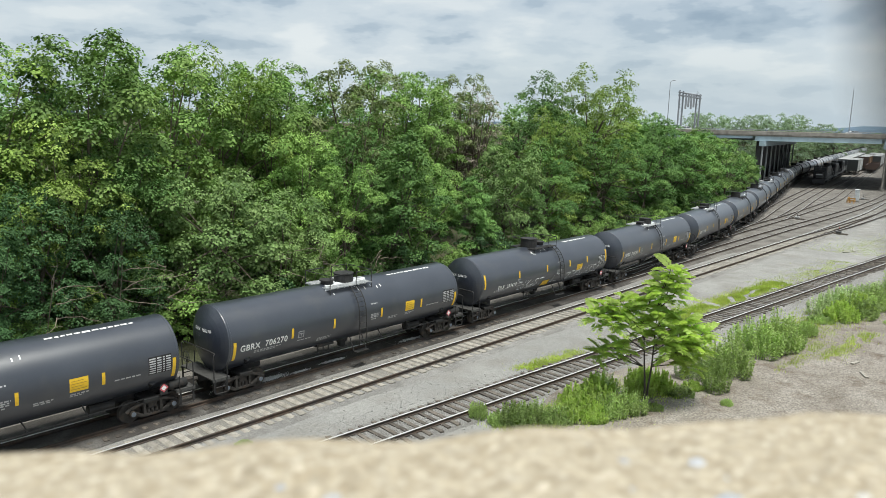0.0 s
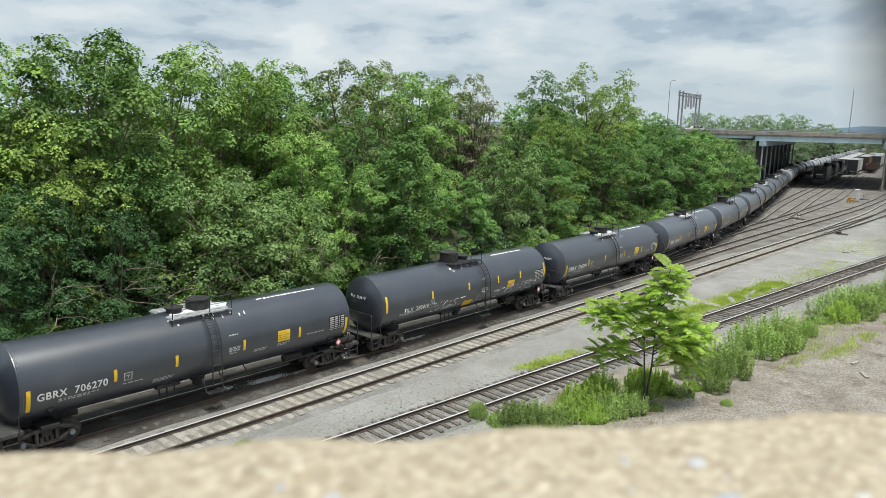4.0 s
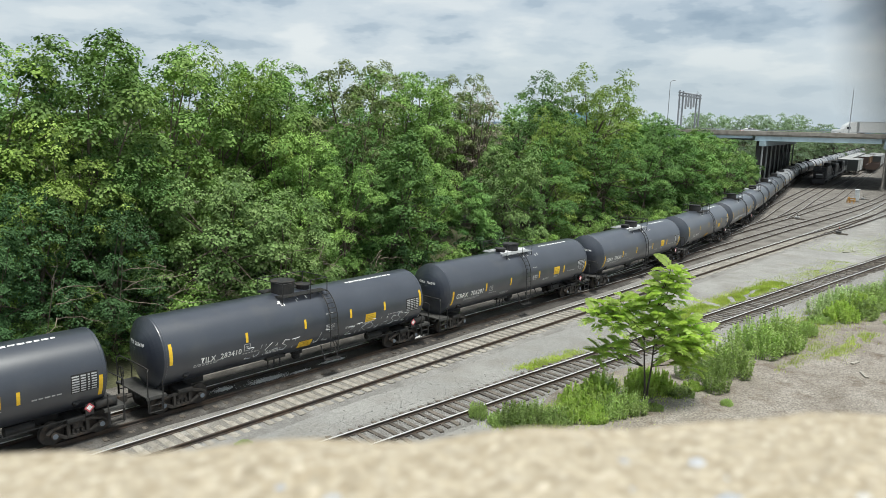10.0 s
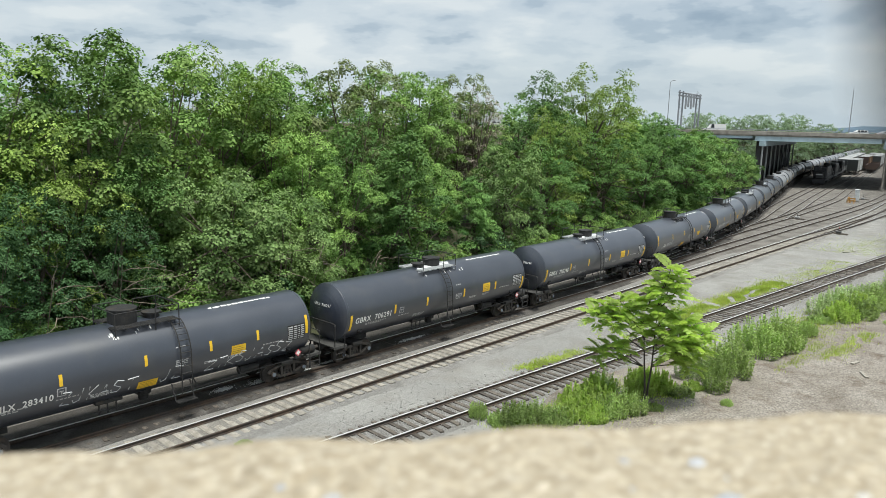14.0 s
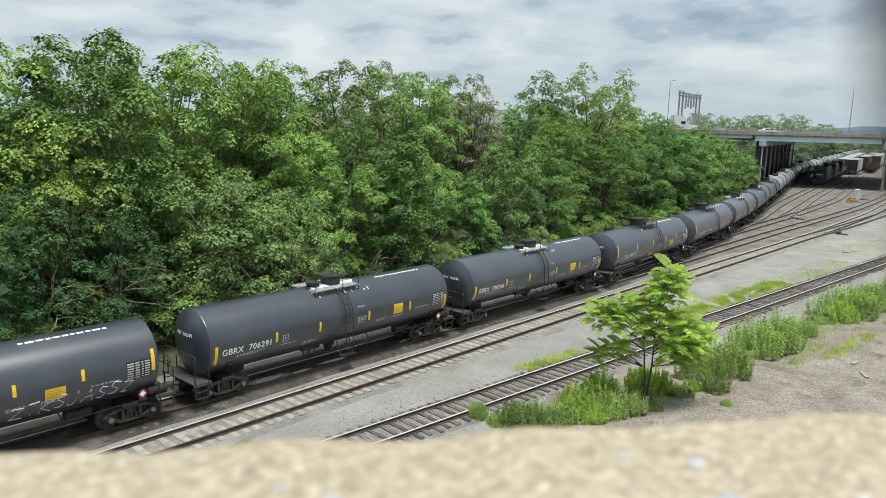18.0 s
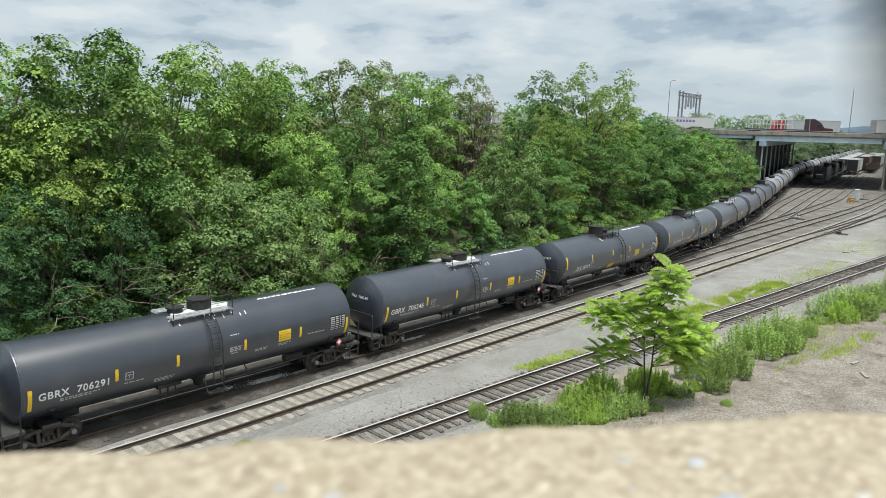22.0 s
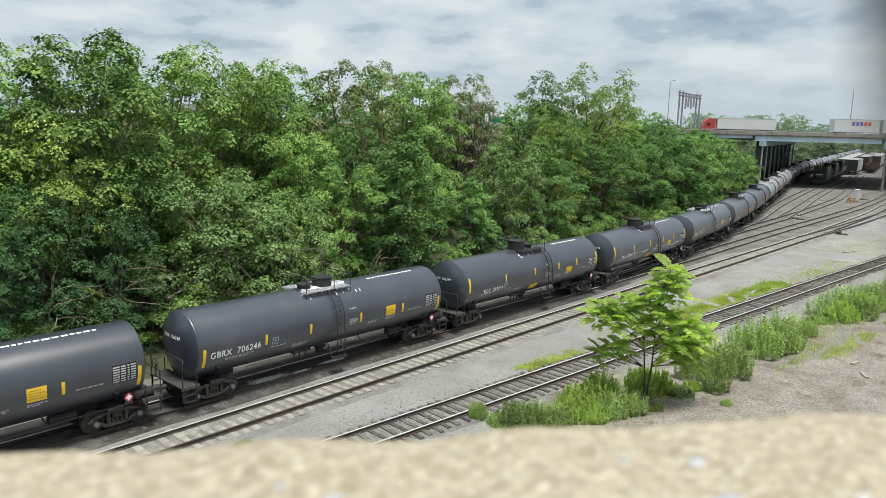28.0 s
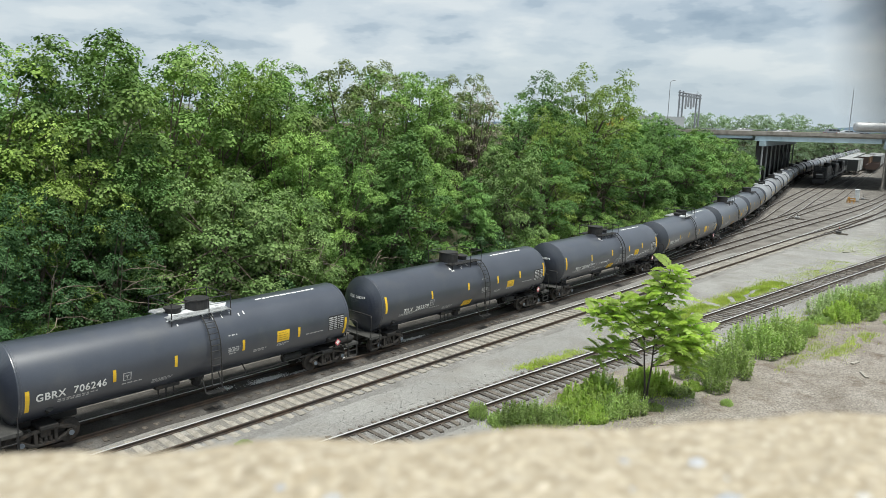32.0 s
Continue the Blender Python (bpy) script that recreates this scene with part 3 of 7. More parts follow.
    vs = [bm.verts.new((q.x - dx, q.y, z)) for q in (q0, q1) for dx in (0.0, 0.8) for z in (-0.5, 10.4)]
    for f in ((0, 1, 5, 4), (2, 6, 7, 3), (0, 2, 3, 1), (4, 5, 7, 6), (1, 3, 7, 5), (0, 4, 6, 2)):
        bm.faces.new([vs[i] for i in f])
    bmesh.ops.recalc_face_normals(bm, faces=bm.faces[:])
    part("bent_wall", bm, DECK_SHADE, br, "added concrete wall coloured dark for the shade under the deck")
    # Abutment behind the first bent.
    bm = nb()
    box(bm, 44, 62, 0.3, 49.7, -0.5, 10.9, 0.05)
    part("abutment", bm, CONCRETE, br, "dark concrete abutment in the shade of the deck")
    # Road on its banks, away to both sides.
    for a0, a1 in ((-1000, 20), (260, 1150)):
        bm = nb()
        vs = [bm.verts.new(v) for v in ((a0, -14, -0.4), (a1, -14, -0.4), (a1, 0, ROAD_Z), (a0, 0, ROAD_Z), (a1, 50, ROAD_Z), (a0, 50, ROAD_Z), (a1, 64, -0.4), (a0, 64, -0.4))]
        for f in ((0, 1, 2, 3), (3, 2, 4, 5), (5, 4, 6, 7), (1, 6, 4, 2), (0, 3, 5, 7)):
            bm.faces.new([vs[i] for i in f])
        bmesh.ops.recalc_face_normals(bm, faces=bm.faces[:])
        ob = tagged(mesh_ob("highway_bank", bm, BANK), "grassy bank carrying the highway", "embankment", kind="structure")
        ob.matrix_basis = BRIDGE
    # Lamp posts.
    for a, b, z, lean in ((57.3, 21, 24.2, 1.6), (104.5, 22, 23.9, 0.0)):
        lp = tagged(empty("street_lamp", BRIDGE @ Matrix.Translation((a, b, ROAD_Z))), "tall thin grey street lamp on the highway bridge", "street lamp", "highway lamps")
        bm = nb()
        rod(bm, (0, 0, 0), (0, 0, z - ROAD_Z), 0.12, 8, 0.07)
        part("pole", bm, GANTRY, lp)
        bm = nb()
        disc(bm, (0, 0, 0.25), (0, 0, 1), 0.22, 0.5, 8)
        part("base", bm, GANTRY, lp)
        if lean:
            bm = nb()
            pipe(bm, [(0, 0, z - ROAD_Z), (0.3, 0, z - ROAD_Z + 0.35), (0.8, 0, z - ROAD_Z + 0.5)], 0.05, 6)
            part("arm", bm, GANTRY, lp)
            bm = nb()
            box(bm, 0.7, 1.3, -0.14, 0.14, z - ROAD_Z + 0.4, z - ROAD_Z + 0.55, 0.03)
            part("lamp_head", bm, GANTRY, lp)
    # Sign gantry seen from its end.
    g = tagged(empty("sign_gantry", BRIDGE @ Matrix.Translation((67.2, 44, ROAD_Z))), "grey steel sign gantry with hanging sign backs", "gantry")
    H = 11.6
    for x0, x1 in ((0.0, 1.0), (4.9, 5.9)):
        for x in (x0, x1):
            bm = nb()
            rod(bm, (x, 0, 0), (x, 0, H - 0.16 * x), 0.24, 8)
            part("post", bm, GANTRY, g)
        bm = nb()
        for k in range(5):
            z = 1 + 2.1 * k
            rod(bm, (x0, 0, z), (x1, 0, z + 1.0), 0.05, 5)
            rod(bm, (x1, 0, z + 1.0), (x0, 0, z + 2.0), 0.05, 5)
        part("lattice", bm, GANTRY, g)
    bm = nb()
    for z in (H - 0.5, H - 1.3):
        for y in (-0.6, 0.6):
            rod(bm, (-0.2, y, z), (6.1, y, z - 0.9), 0.16, 6)
    for k in range(7):
        x = 0.9 * k
        rod(bm, (x, -0.6, H - 0.5 - 0.14 * x), (x, 0.6, H - 1.3 - 0.14 * x), 0.07, 5)
    part("top_truss", bm, GANTRY, g)
    for k in range(4):
        bm = nb()
        x = 1.35 + 0.75 * k
        box(bm, x, x + 0.55, -0.9, -0.8, H - 5.2 + 0.5 * (k % 2), H - 1.0, 0.02)
        part("sign_back", bm, GANTRY, g)


build_bridge()


def build_ridge():
    """Low blue-grey hills on the horizon."""
    verts, faces = [], []
    n = 90
    for i in range(n + 1):
        a = -4000 + 8000 * i / n
        q = FWD * 3600 + ALONG * a
        z = 12 + 34 * smooth01(1650, 2050, a) + 16 * noise.noise((a * 0.0016, 1, 0)) + 9 * noise.noise((a * 0.006, 2, 0))
        verts += [(q.x, q.y, -5), (q.x, q.y, z), (q.x + FWD.x * 300, q.y + FWD.y * 300, -5)]
    for i in range(n):
        o = 3 * i
        faces += [(o, o + 3, o + 4, o + 1), (o + 1, o + 4, o + 5, o + 2)]
    # The blue of distant haze is part of the hill colour.
    m = material("hazy_hill", (0.13, 0.19, 0.25), (0.16, 0.22, 0.28), 0.004, 0.95, 0, 0, 0.02, None, 0.3, "World", spec=0.1)
    tagged(raw("backdrop_hills", verts, faces, m, smooth=True), "low blue-grey hills on the horizon", "hills", kind="structure")


build_ridge()


# ---- the tank train ----
PLACARD = paint("placard_red", (0.55, 0.10, 0.12), 0.5)
NOTICE = paint("faded_notice_print", (0.42, 0.25, 0.04), 0.6)
WHITE_PAD = material("worn_white_deck_paint", (0.52, 0.54, 0.56), (0.68, 0.69, 0.70), 1.5, 0.6, 0, 0.1, 20, ((0.16, 0.165, 0.17), 1.3, 0.60, 0.72), 0.4, vary=0.2)
BEARING = paint("bare_bearing_steel", (0.20, 0.23, 0.27), 0.45, 0.4)
TAGPAINT = paint("pale_spray_paint", (0.56, 0.57, 0.58), 0.6)
TANK_R, TANK_Z, PITCH = 1.576, 2.60, 18.1


def tank_patch(x0, x1, a0, a1, mat, name, parent, side=-1, proud=0.006, label="", skew=0.0):
    """A decal bent round the tank: angles from its underside, degrees; side -1 is the near side."""
    verts, faces = [], []
    n = max(2, int((a1 - a0) / 6))
    for i in range(n + 1):
        a = radians(a0 + (a1 - a0) * i / n)
        for x in (x0, x1):
            verts.append((x + skew * (i / n - 0.5), side * (TANK_R + proud) * math.sin(a), TANK_Z - (TANK_R + proud) * math.cos(a)))
    for i in range(n):
        faces.append((2 * i, 2 * i + 1, 2 * i + 3, 2 * i + 2))
    return raw(name, verts, faces, mat, parent, label)


def text_mesh(body, size):
    cu = bpy.data.curves.new("lettering", "FONT")
    cu.body, cu.size, cu.offset, cu.space_character = body.replace(" ", "  "), size, size * 0.022, 1.12
    ob = bpy.data.objects.new("lettering", cu)
    scene.collection.objects.link(ob)
    dg = bpy.context.evaluated_depsgraph_get()
    me = bpy.data.meshes.new_from_object(ob.evaluated_get(dg))
    bpy.data.objects.remove(ob)
    bpy.data.curves.remove(cu)
    return me


def tank_text(body, x0, x1, a_base, size, parent, mat, name="car_number", side=-1):
    me = text_mesh(body, size)
    xs = [v.co.x for v in me.vertices]
    lo, hi = min(xs), max(xs)
    for v in me.vertices:
        x = x0 + (v.co.x - lo) / (hi - lo) * (x1 - x0)
        a = radians(a_base) + v.co.y / TANK_R
        r = TANK_R + 0.014
        v.co = (x * (1 if side < 0 else -1), side * r * math.sin(a), TANK_Z - r * math.cos(a))
    me.materials.clear()
    me.materials.append(mat)
    return share(name, me, parent)


def build_truck(parent, x):
    tk = new("truck")
    tk.parent = parent
    tk.location = (x, 0, 0)
    tk.empty_display_size = 0.2
    for sy in (-1, 1):
        y = sy * 1.0
        bm = nb()
        # Side frame: an arch over the boxes and a bottom chord, with an open window for the springs.
        for pts in ([(-1.12, 0.52), (-0.95, 0.66), (-0.5, 0.78), (0.5, 0.78), (0.95, 0.66), (1.12, 0.52)], [(-0.92, 0.5), (-0.45, 0.24), (0.45, 0.24), (0.92, 0.5)]):
            for (a, b), (c, e) in zip(pts, pts[1:]):
                rod(bm, (a, y, b), (c, y, e), 0.085, 6)
        for xx in (-0.36, 0.36):
            box(bm, xx - 0.06, xx + 0.06, y - 0.09, y + 0.09, 0.24, 0.78, 0.01)
        part("side_frame", bm, TRUCK, tk)
        for xx in (-0.18, 0.0, 0.18):
            bm = nb()
            lathe(bm, [(0.30 + 0.03 * k, 0.085 if k % 2 else 0.06) for k in range(9)], 10, "Z")
            bmesh.ops.translate(bm, vec=(xx, y, 0), verts=bm.verts)
            part("spring", bm, TRUCK, tk)
        for xx in (-0.89, 0.89):
            bm = nb()
            disc(bm, (xx, y + sy * 0.06, 0.46), (0, 1, 0), 0.13, 0.22, 12)
            part("bearing_cap", bm, TRUCK, tk)
            bm = nb()
            disc(bm, (xx, y + sy * 0.185, 0.46), (0, 1, 0), 0.10, 0.04, 12)
            part("bearing_end", bm, BEARING, tk, "bare steel bearing end cap")
    bm = nb()
    box(bm, -0.2, 0.2, -1.05, 1.05, 0.5, 0.78, 0.03)
    part("bolster", bm, TRUCK, tk)
    sets = []
    for xx in (-0.89, 0.89):
        bm = nb()
        for sy in (-1, 1):
            y = sy * GAUGE / 2
            prof = [(y + sy * 0.07, 0.20), (y + sy * 0.07, 0.42), (y + sy * 0.065, 0.455), (y - sy * 0.055, 0.46), (y - sy * 0.06, 0.485), (y - sy * 0.085, 0.485), (y - sy * 0.085, 0.2)]
            lathe(bm, prof, 22, "Y")
            for k in range(4):
                t = k * math.pi / 2
                rod(bm, (0.08 * math.cos(t), y + sy * 0.08, 0.08 * math.sin(t)), (0.36 * math.cos(t), y + sy * 0.072, 0.36 * math.sin(t)), 0.022, 5)
        rod(bm, (0, -0.95, 0), (0, 0.95, 0), 0.085, 10)
        w = part("wheelset", bm, TRUCK, tk, "steel wheels and axle with worn bright treads")
        w.location = (xx, 0, 0.46)
        sets.append(w)
    return tk, sets


def scribble(parent, x0, x1, a0, seed, side=-1):
    """Spray-painted tag: loose pale strokes on the tank's flank."""
    rnd = random.Random(seed)
    bm = nb()
    shapes = ([(0, 1), (0.1, 0)], [(0.9, 1), (0.05, 0.5), (1, 0)]), ([(0, 0), (0.5, 1), (0.9, 0)], [(0.2, 0.4), (0.8, 0.45)]), ([(0, 0.95), (1, 1)], [(0.55, 1), (0.45, 0)]), ([(0, 1), (0.9, 0.95), (0.05, 0.05), (1, 0)],), ([(0.7, 1), (0.6, 0.1), (0.2, -0.05), (0, 0.25)],), ([(0.9, 0.9), (0.3, 1), (0.1, 0.7), (0.8, 0.4), (0.6, 0.05), (0, 0.1)],)
    x = x0
    while x < x1:
        w = rnd.uniform(0.34, 0.48)
        low, tall = a0 + rnd.uniform(-3, 1), rnd.uniform(20, 25)
        for stroke in shapes[rnd.randrange(6)]:
            q = []
            for u, v in stroke:
                a = radians(low + tall * v)
                q.append((x + w * u + 0.10 * v, side * (TANK_R + 0.004) * math.sin(a), TANK_Z - (TANK_R + 0.004) * math.cos(a)))
            pipe(bm, q, 0.021, 4)
        x += w * 1.22
    return part("spray_tag", bm, TAGPAINT, parent, "loose pale spray-painted strokes")


def build_car(kind, number, mat, simple=False, tag_seed=None):
    """A tank car; kind 0 has side bars at mid height, kind 1 a little higher and a wider dome."""
    label = {0: "black tank car, yellow side bars, white numbers", 1: "black tank car, high yellow bars, broad dome"}[kind]
    car = tagged(empty("tank_car"), label + (", spray-painted flank" if tag_seed else ""), "tank car", "cars of the tank train")
    bm = nb()
    lathe(bm, [(-7.82 + 15.64 * i / 8, TANK_R) for i in range(9)], 48)
    bmesh.ops.translate(bm, vec=(0, 0, TANK_Z), verts=bm.verts)
    bmesh.ops.delete(bm, geom=[f for f in bm.faces if len(f.verts) > 4], context="FACES_ONLY")
    for f in bm.faces:
        f.smooth = True
    shell = part("tank_shell", bm, mat, car)
    for sx in (-1, 1):
        bm = nb()
        prof = [(sx * 7.80, TANK_R), (sx * 7.85, TANK_R - 0.012)] + [(sx * (7.87 + 0.44 * (1 - (r / 1.53) ** 2)), r) for r in (1.53, 1.4, 1.2, 1.0, 0.75, 0.5, 0.25, 0.04)]
        lathe(bm, prof, 48)
        bmesh.ops.translate(bm, vec=(0, 0, TANK_Z), verts=bm.verts)
        # Heads stay dark where the shell's grey stands for sky sheen.
        part("tank_head", bm, TANK, car, smooth=False)
        bm = nb()
        lathe(bm, [(sx * 7.72, TANK_R + 0.003), (sx * 7.73, TANK_R + 0.012), (sx * 7.79, TANK_R + 0.012), (sx * 7.80, TANK_R + 0.003)], 48)
        bmesh.ops.translate(bm, vec=(0, 0, TANK_Z), verts=bm.verts)
        part("jacket_band", bm, mat, shell)
    # Sills, platforms, couplers and end rails.
    for sx in (-1, 1):
        bm = nb()
        box(bm, min(sx * 5.4, sx * 8.6), max(sx * 5.4, sx * 8.6), -0.33, 0.33, 0.78, 1.08, 0.02)
        part("stub_sill", bm, BLACK, car)
        bm = nb()
        for side in (-1, 1):
            rod(bm, (sx * 6.75, side * 0.1, 1.05), (sx * 6.75, side * 1.28, 1.72), 0.16, 6)
        box(bm, sx * 6.75 - 0.35, sx * 6.75 + 0.35, -1.2, 1.2, 0.82, 1.0, 0.03)
        part("saddle_bolster", bm, BLACK, car)
        bm = nb()
        box(bm, min(sx * 7.75, sx * 8.62), max(sx * 7.75, sx * 8.62), -1.42, 1.42, 1.06, 1.12, 0.01)
        for side in (-1, 1):
            box(bm, min(sx * 7.75, sx * 8.62), max(sx * 7.75, sx * 8.62), side * 1.40 - 0.03, side * 1.40 + 0.03, 0.98, 1.07)
        part("end_platform", bm, PLATE, car)
        bm = nb()
        rod(bm, (sx * 8.5, 0, 0.86), (sx * 8.92, 0, 0.86), 0.11, 8)
        box(bm, min(sx * 8.84, sx * 9.1), max(sx * 8.84, sx * 9.1), -0.16, 0.16, 0.68, 1.02, 0.05)
        part("coupler", bm, TRUCK, car)
        if not simple:
            for side in (-1, 1):
                bm = nb()
                pipe(bm, [(sx * 8.55, side * 1.4, 0.45), (sx * 8.55, side * 1.4, 2.2), (sx * 8.45, side * 1.3, 2.28), (sx * 8.42, side * 0.75, 2.28)], 0.026)
                pipe(bm, [(sx * 7.9, side * 1.42, 0.4), (sx * 7.9, side * 1.42, 1.7)], 0.024)
                part("end_handrail", bm, BLACK, car)
                bm = nb()
                for z in (0.42, 0.72):
                    pipe(bm, [(sx * 7.95, side * 1.42, z), (sx * 8.5, side * 1.42, z)], 0.024)
                for xx in (7.95, 8.5):
                    pipe(bm, [(sx * xx, side * 1.42, 0.4), (sx * xx, side * 1.42, 1.1)], 0.024)
                part("side_step", bm, BLACK, car)
            bm = nb()
            pipe(bm, [(sx * 8.42, -0.75, 2.28), (sx * 8.42, 0.75, 2.28)], 0.026)
            part("head_handrail", bm, BLACK, car)
    if not simple:
        bm = nb()
        for k in range(14):
            t, u = 2 * math.pi * k / 14, 2 * math.pi * (k + 1) / 14
            rod(bm, (-8.66, 0.8 + 0.27 * math.cos(t), 1.7 + 0.27 * math.sin(t)), (-8.66, 0.8 + 0.27 * math.cos(u), 1.7 + 0.27 * math.sin(u)), 0.018, 5)
        for k in range(4):
            t = math.pi / 2 * k
            rod(bm, (-8.66, 0.8, 1.7), (-8.66, 0.8 + 0.27 * math.cos(t), 1.7 + 0.27 * math.sin(t)), 0.014, 5)
        rod(bm, (-8.66, 0.8, 1.12), (-8.6, 0.8, 1.7), 0.03, 6)
        part("brake_wheel", bm, BLACK, car)
    # Top works.
    top = TANK_Z + TANK_R
    dx = 0.15 if kind == 0 else -0.75
    rd, hd = (0.52, 0.40) if kind == 0 else (0.58, 0.55)
    bm = nb()
    lathe(bm, [(top - 0.12, rd), (top + hd - 0.04, rd), (top + hd, rd - 0.03)], 24, "Z")
    bmesh.ops.translate(bm, vec=(dx, 0, 0), verts=bm.verts)
    dome = part("dome_housing", bm, BLACK, car)
    bm = nb()
    disc(bm, (dx, 0, top + hd + 0.02), (0, 0, 1), rd + 0.03, 0.045, 24)
    part("lid", bm, BLACK, dome)
    bm = nb()
    mx = dx - 1.15 if kind == 0 else dx + 1.25
    lathe(bm, [(top - 0.08, 0.33), (top + 0.17, 0.33), (top + 0.17, 0.40), (top + 0.23, 0.40), (top + 0.27, 0.2)], 18, "Z")
    bmesh.ops.translate(bm, vec=(mx, 0, 0), verts=bm.verts)
    part("manway", bm, BLACK, car, "bolted round manway cover")
    pw0, pw1 = (dx - 1.75, dx + 1.1) if kind == 0 else (dx - 0.75, dx + 2.0)
    if kind == 0:
        for side in (-1, 1):
            tank_patch(pw0 + 0.15, pw1 + 0.1, 152, 178, WHITE_PAD, "deck_pad", car, side, 0.012, "worn white painted deck round the dome", 0.5)
    bm = nb()
    for side in (-1, 1):
        for k in range(7):
            y = side * (0.50 + 0.085 * k)
            box(bm, pw0, pw1, y - 0.03, y + 0.03, top - 0.05, top - 0.02)
    for k in range(7):
        x = pw0 + (pw1 - pw0) * k / 6
        box(bm, x - 0.03, x + 0.03, -1.04, 1.04, top - 0.10, top - 0.052)
    part("walkway_grating", bm, GALV if kind == 0 else BLACK, car, "pale galvanised walkway grating" if kind == 0 else "")
    if not simple:
        for side in (-1, 1):
            y = side * 1.02
            bm = nb()
            z0, z1 = top - 0.35, top + 0.62
            pipe(bm, [(pw0, y, z0), (pw0, y, z1), (pw0 + (pw1 - pw0) * 0.42, y, z1)], 0.022)
            part("walkway_rail", bm, BLACK, car)
            bm = nb()
            pipe(bm, [(pw1, y, z0), (pw1, y, z1), (pw0 + (pw1 - pw0) * 0.62, y, z1), (pw0 + (pw1 - pw0) * 0.62, y, z0)], 0.022)
            part("walkway_rail", bm, BLACK, car)
        for x in (pw0, pw1):
            bm = nb()
            pipe(bm, [(x, -1.02, top + 0.62), (x, 1.02, top + 0.62)], 0.022)
            part("walkway_rail", bm, BLACK, car)
    # Ladders bent over the shoulders.
    lx = 0.05 if kind == 0 else 1.15
    for side in (-1, 1):
        bm = nb()
        R = TANK_R + 0.14
        prev = None
        for k in range(13):
            a = radians(150 - 62 * min(1, k / 7.0))
            if k <= 7:
                yz = (side * R * math.sin(a), TANK_Z - R * math.cos(a))
            else:
                yz = (side * (R + 0.02), TANK_Z - 0.10 - 0.30 * (k - 7))
            for xx in (lx - 0.24, lx + 0.24):
                if prev:
                    rod(bm, (xx, *prev), (xx, *yz), 0.028, 5)
            rod(bm, (lx - 0.24, *yz), (lx + 0.24, *yz), 0.018, 5)
            prev = yz
        part("ladder", bm, BLACK, car)
        if not simple:
            bm = nb()
            box(bm, lx - 0.45, lx + 0.45, side * 1.58 - 0.16, side * 1.58 + 0.16, 0.62, 0.66)
            for xx in (lx - 0.42, lx + 0.42):
                rod(bm, (xx, side * 1.5, 0.64), (xx, side * 1.15, 1.35), 0.03, 5)
            part("ladder_step", bm, BLACK, car)
        bm = nb()
        if side < 0:
            pipe(bm, [(-4.6, side * 1.05, 0.98), (-0.5, side * 1.05, 0.9)], 0.025)
            pipe(bm, [(0.8, side * 1.1, 0.84), (8.0, side * 1.1, 1.02)], 0.03)
            for xx in (2.0, 4.2):
                rod(bm, (xx, side * 1.1, 0.86), (xx - 0.25, side * 1.0, 1.45), 0.03, 5)
        else:
            pipe(bm, [(-6.0, side * 1.1, 0.95), (6.0, side * 1.1, 0.95)], 0.025)
        part("brake_pipe", bm, BLACK, car)
    bm = nb()
    lathe(bm, [(0.55, 0.16), (0.62, 0.22), (0.8, 0.22), (0.86, 0.34), (1.08, 0.36)], 14, "Z")
    part("outlet_valve", bm, BLACK, car)
    if not simple:
        bm = nb()
        for xx in (-2.2, -1.85, -1.5):
            rod(bm, (xx, -0.75, 0.68), (xx, -0.75, 1.25), 0.035, 5)
        box(bm, -2.4, -1.3, -0.95, -0.55, 1.15, 1.32, 0.02)
        part("valve_gear", bm, BLACK, car)
        bm = nb()
        lathe(bm, [(-0.55, 0.1), (-0.5, 0.2), (0.5, 0.2), (0.55, 0.1)], 12)
        bmesh.ops.translate(bm, vec=(4.9, -0.55, 0.92), verts=bm.verts)
        part("air_reservoir", bm, BLACK, car)
        bm = nb()
        lathe(bm, [(7.45, 0.08), (7.5, 0.19), (8.3, 0.19), (8.35, 0.08)], 14)
        bmesh.ops.translate(bm, vec=(0, -1.18, 1.33), verts=bm.verts)
        part("end_reservoir", bm, BLACK, car, smooth=True)
    # Markings on both flanks.
    bars = (75.3, 93.8) if kind == 0 else (88.0, 104.6)
    ends = (58.5, 92.0) if kind == 0 else (79.5, 113.0)
    spots = (-4.36, -1.75, 1.55, 4.66) if kind == 0 else (-3.86, -0.54, 2.41, 4.82)
    for side in (-1, 1):
        f = -side
        for x in spots:
            tank_patch(f * x - 0.065, f * x + 0.065, *bars, YELLOW, "yellow_bar", car, side, label="yellow reflective bar")
        for x in (-7.56, 7.62):
            tank_patch(x - 0.075, x + 0.075, *ends, YELLOW, "yellow_bar", car, side, label="yellow reflective bar")
        plates = ((3.38, 4.08, 75, 95),) if kind == 0 else ((3.43, 4.17, 71, 88), (-0.82, 0.02, 46, 63))
        for x0, x1, a0, a1 in plates:
            pl = tank_patch(min(f * x0, f * x1), max(f * x0, f * x1), a0, a1, YELLOW, "warning_plate", car, side, label="yellow notice plate")
            if not simple and side < 0:
                for k in range(4):
                    a = a0 + (a1 - a0) * (0.18 + 0.2 * k)
                    tank_patch(x0 + 0.06, x1 - 0.08 - 0.1 * (k % 2), a, a + 0.7, NOTICE, "notice_line", pl, side, 0.010)
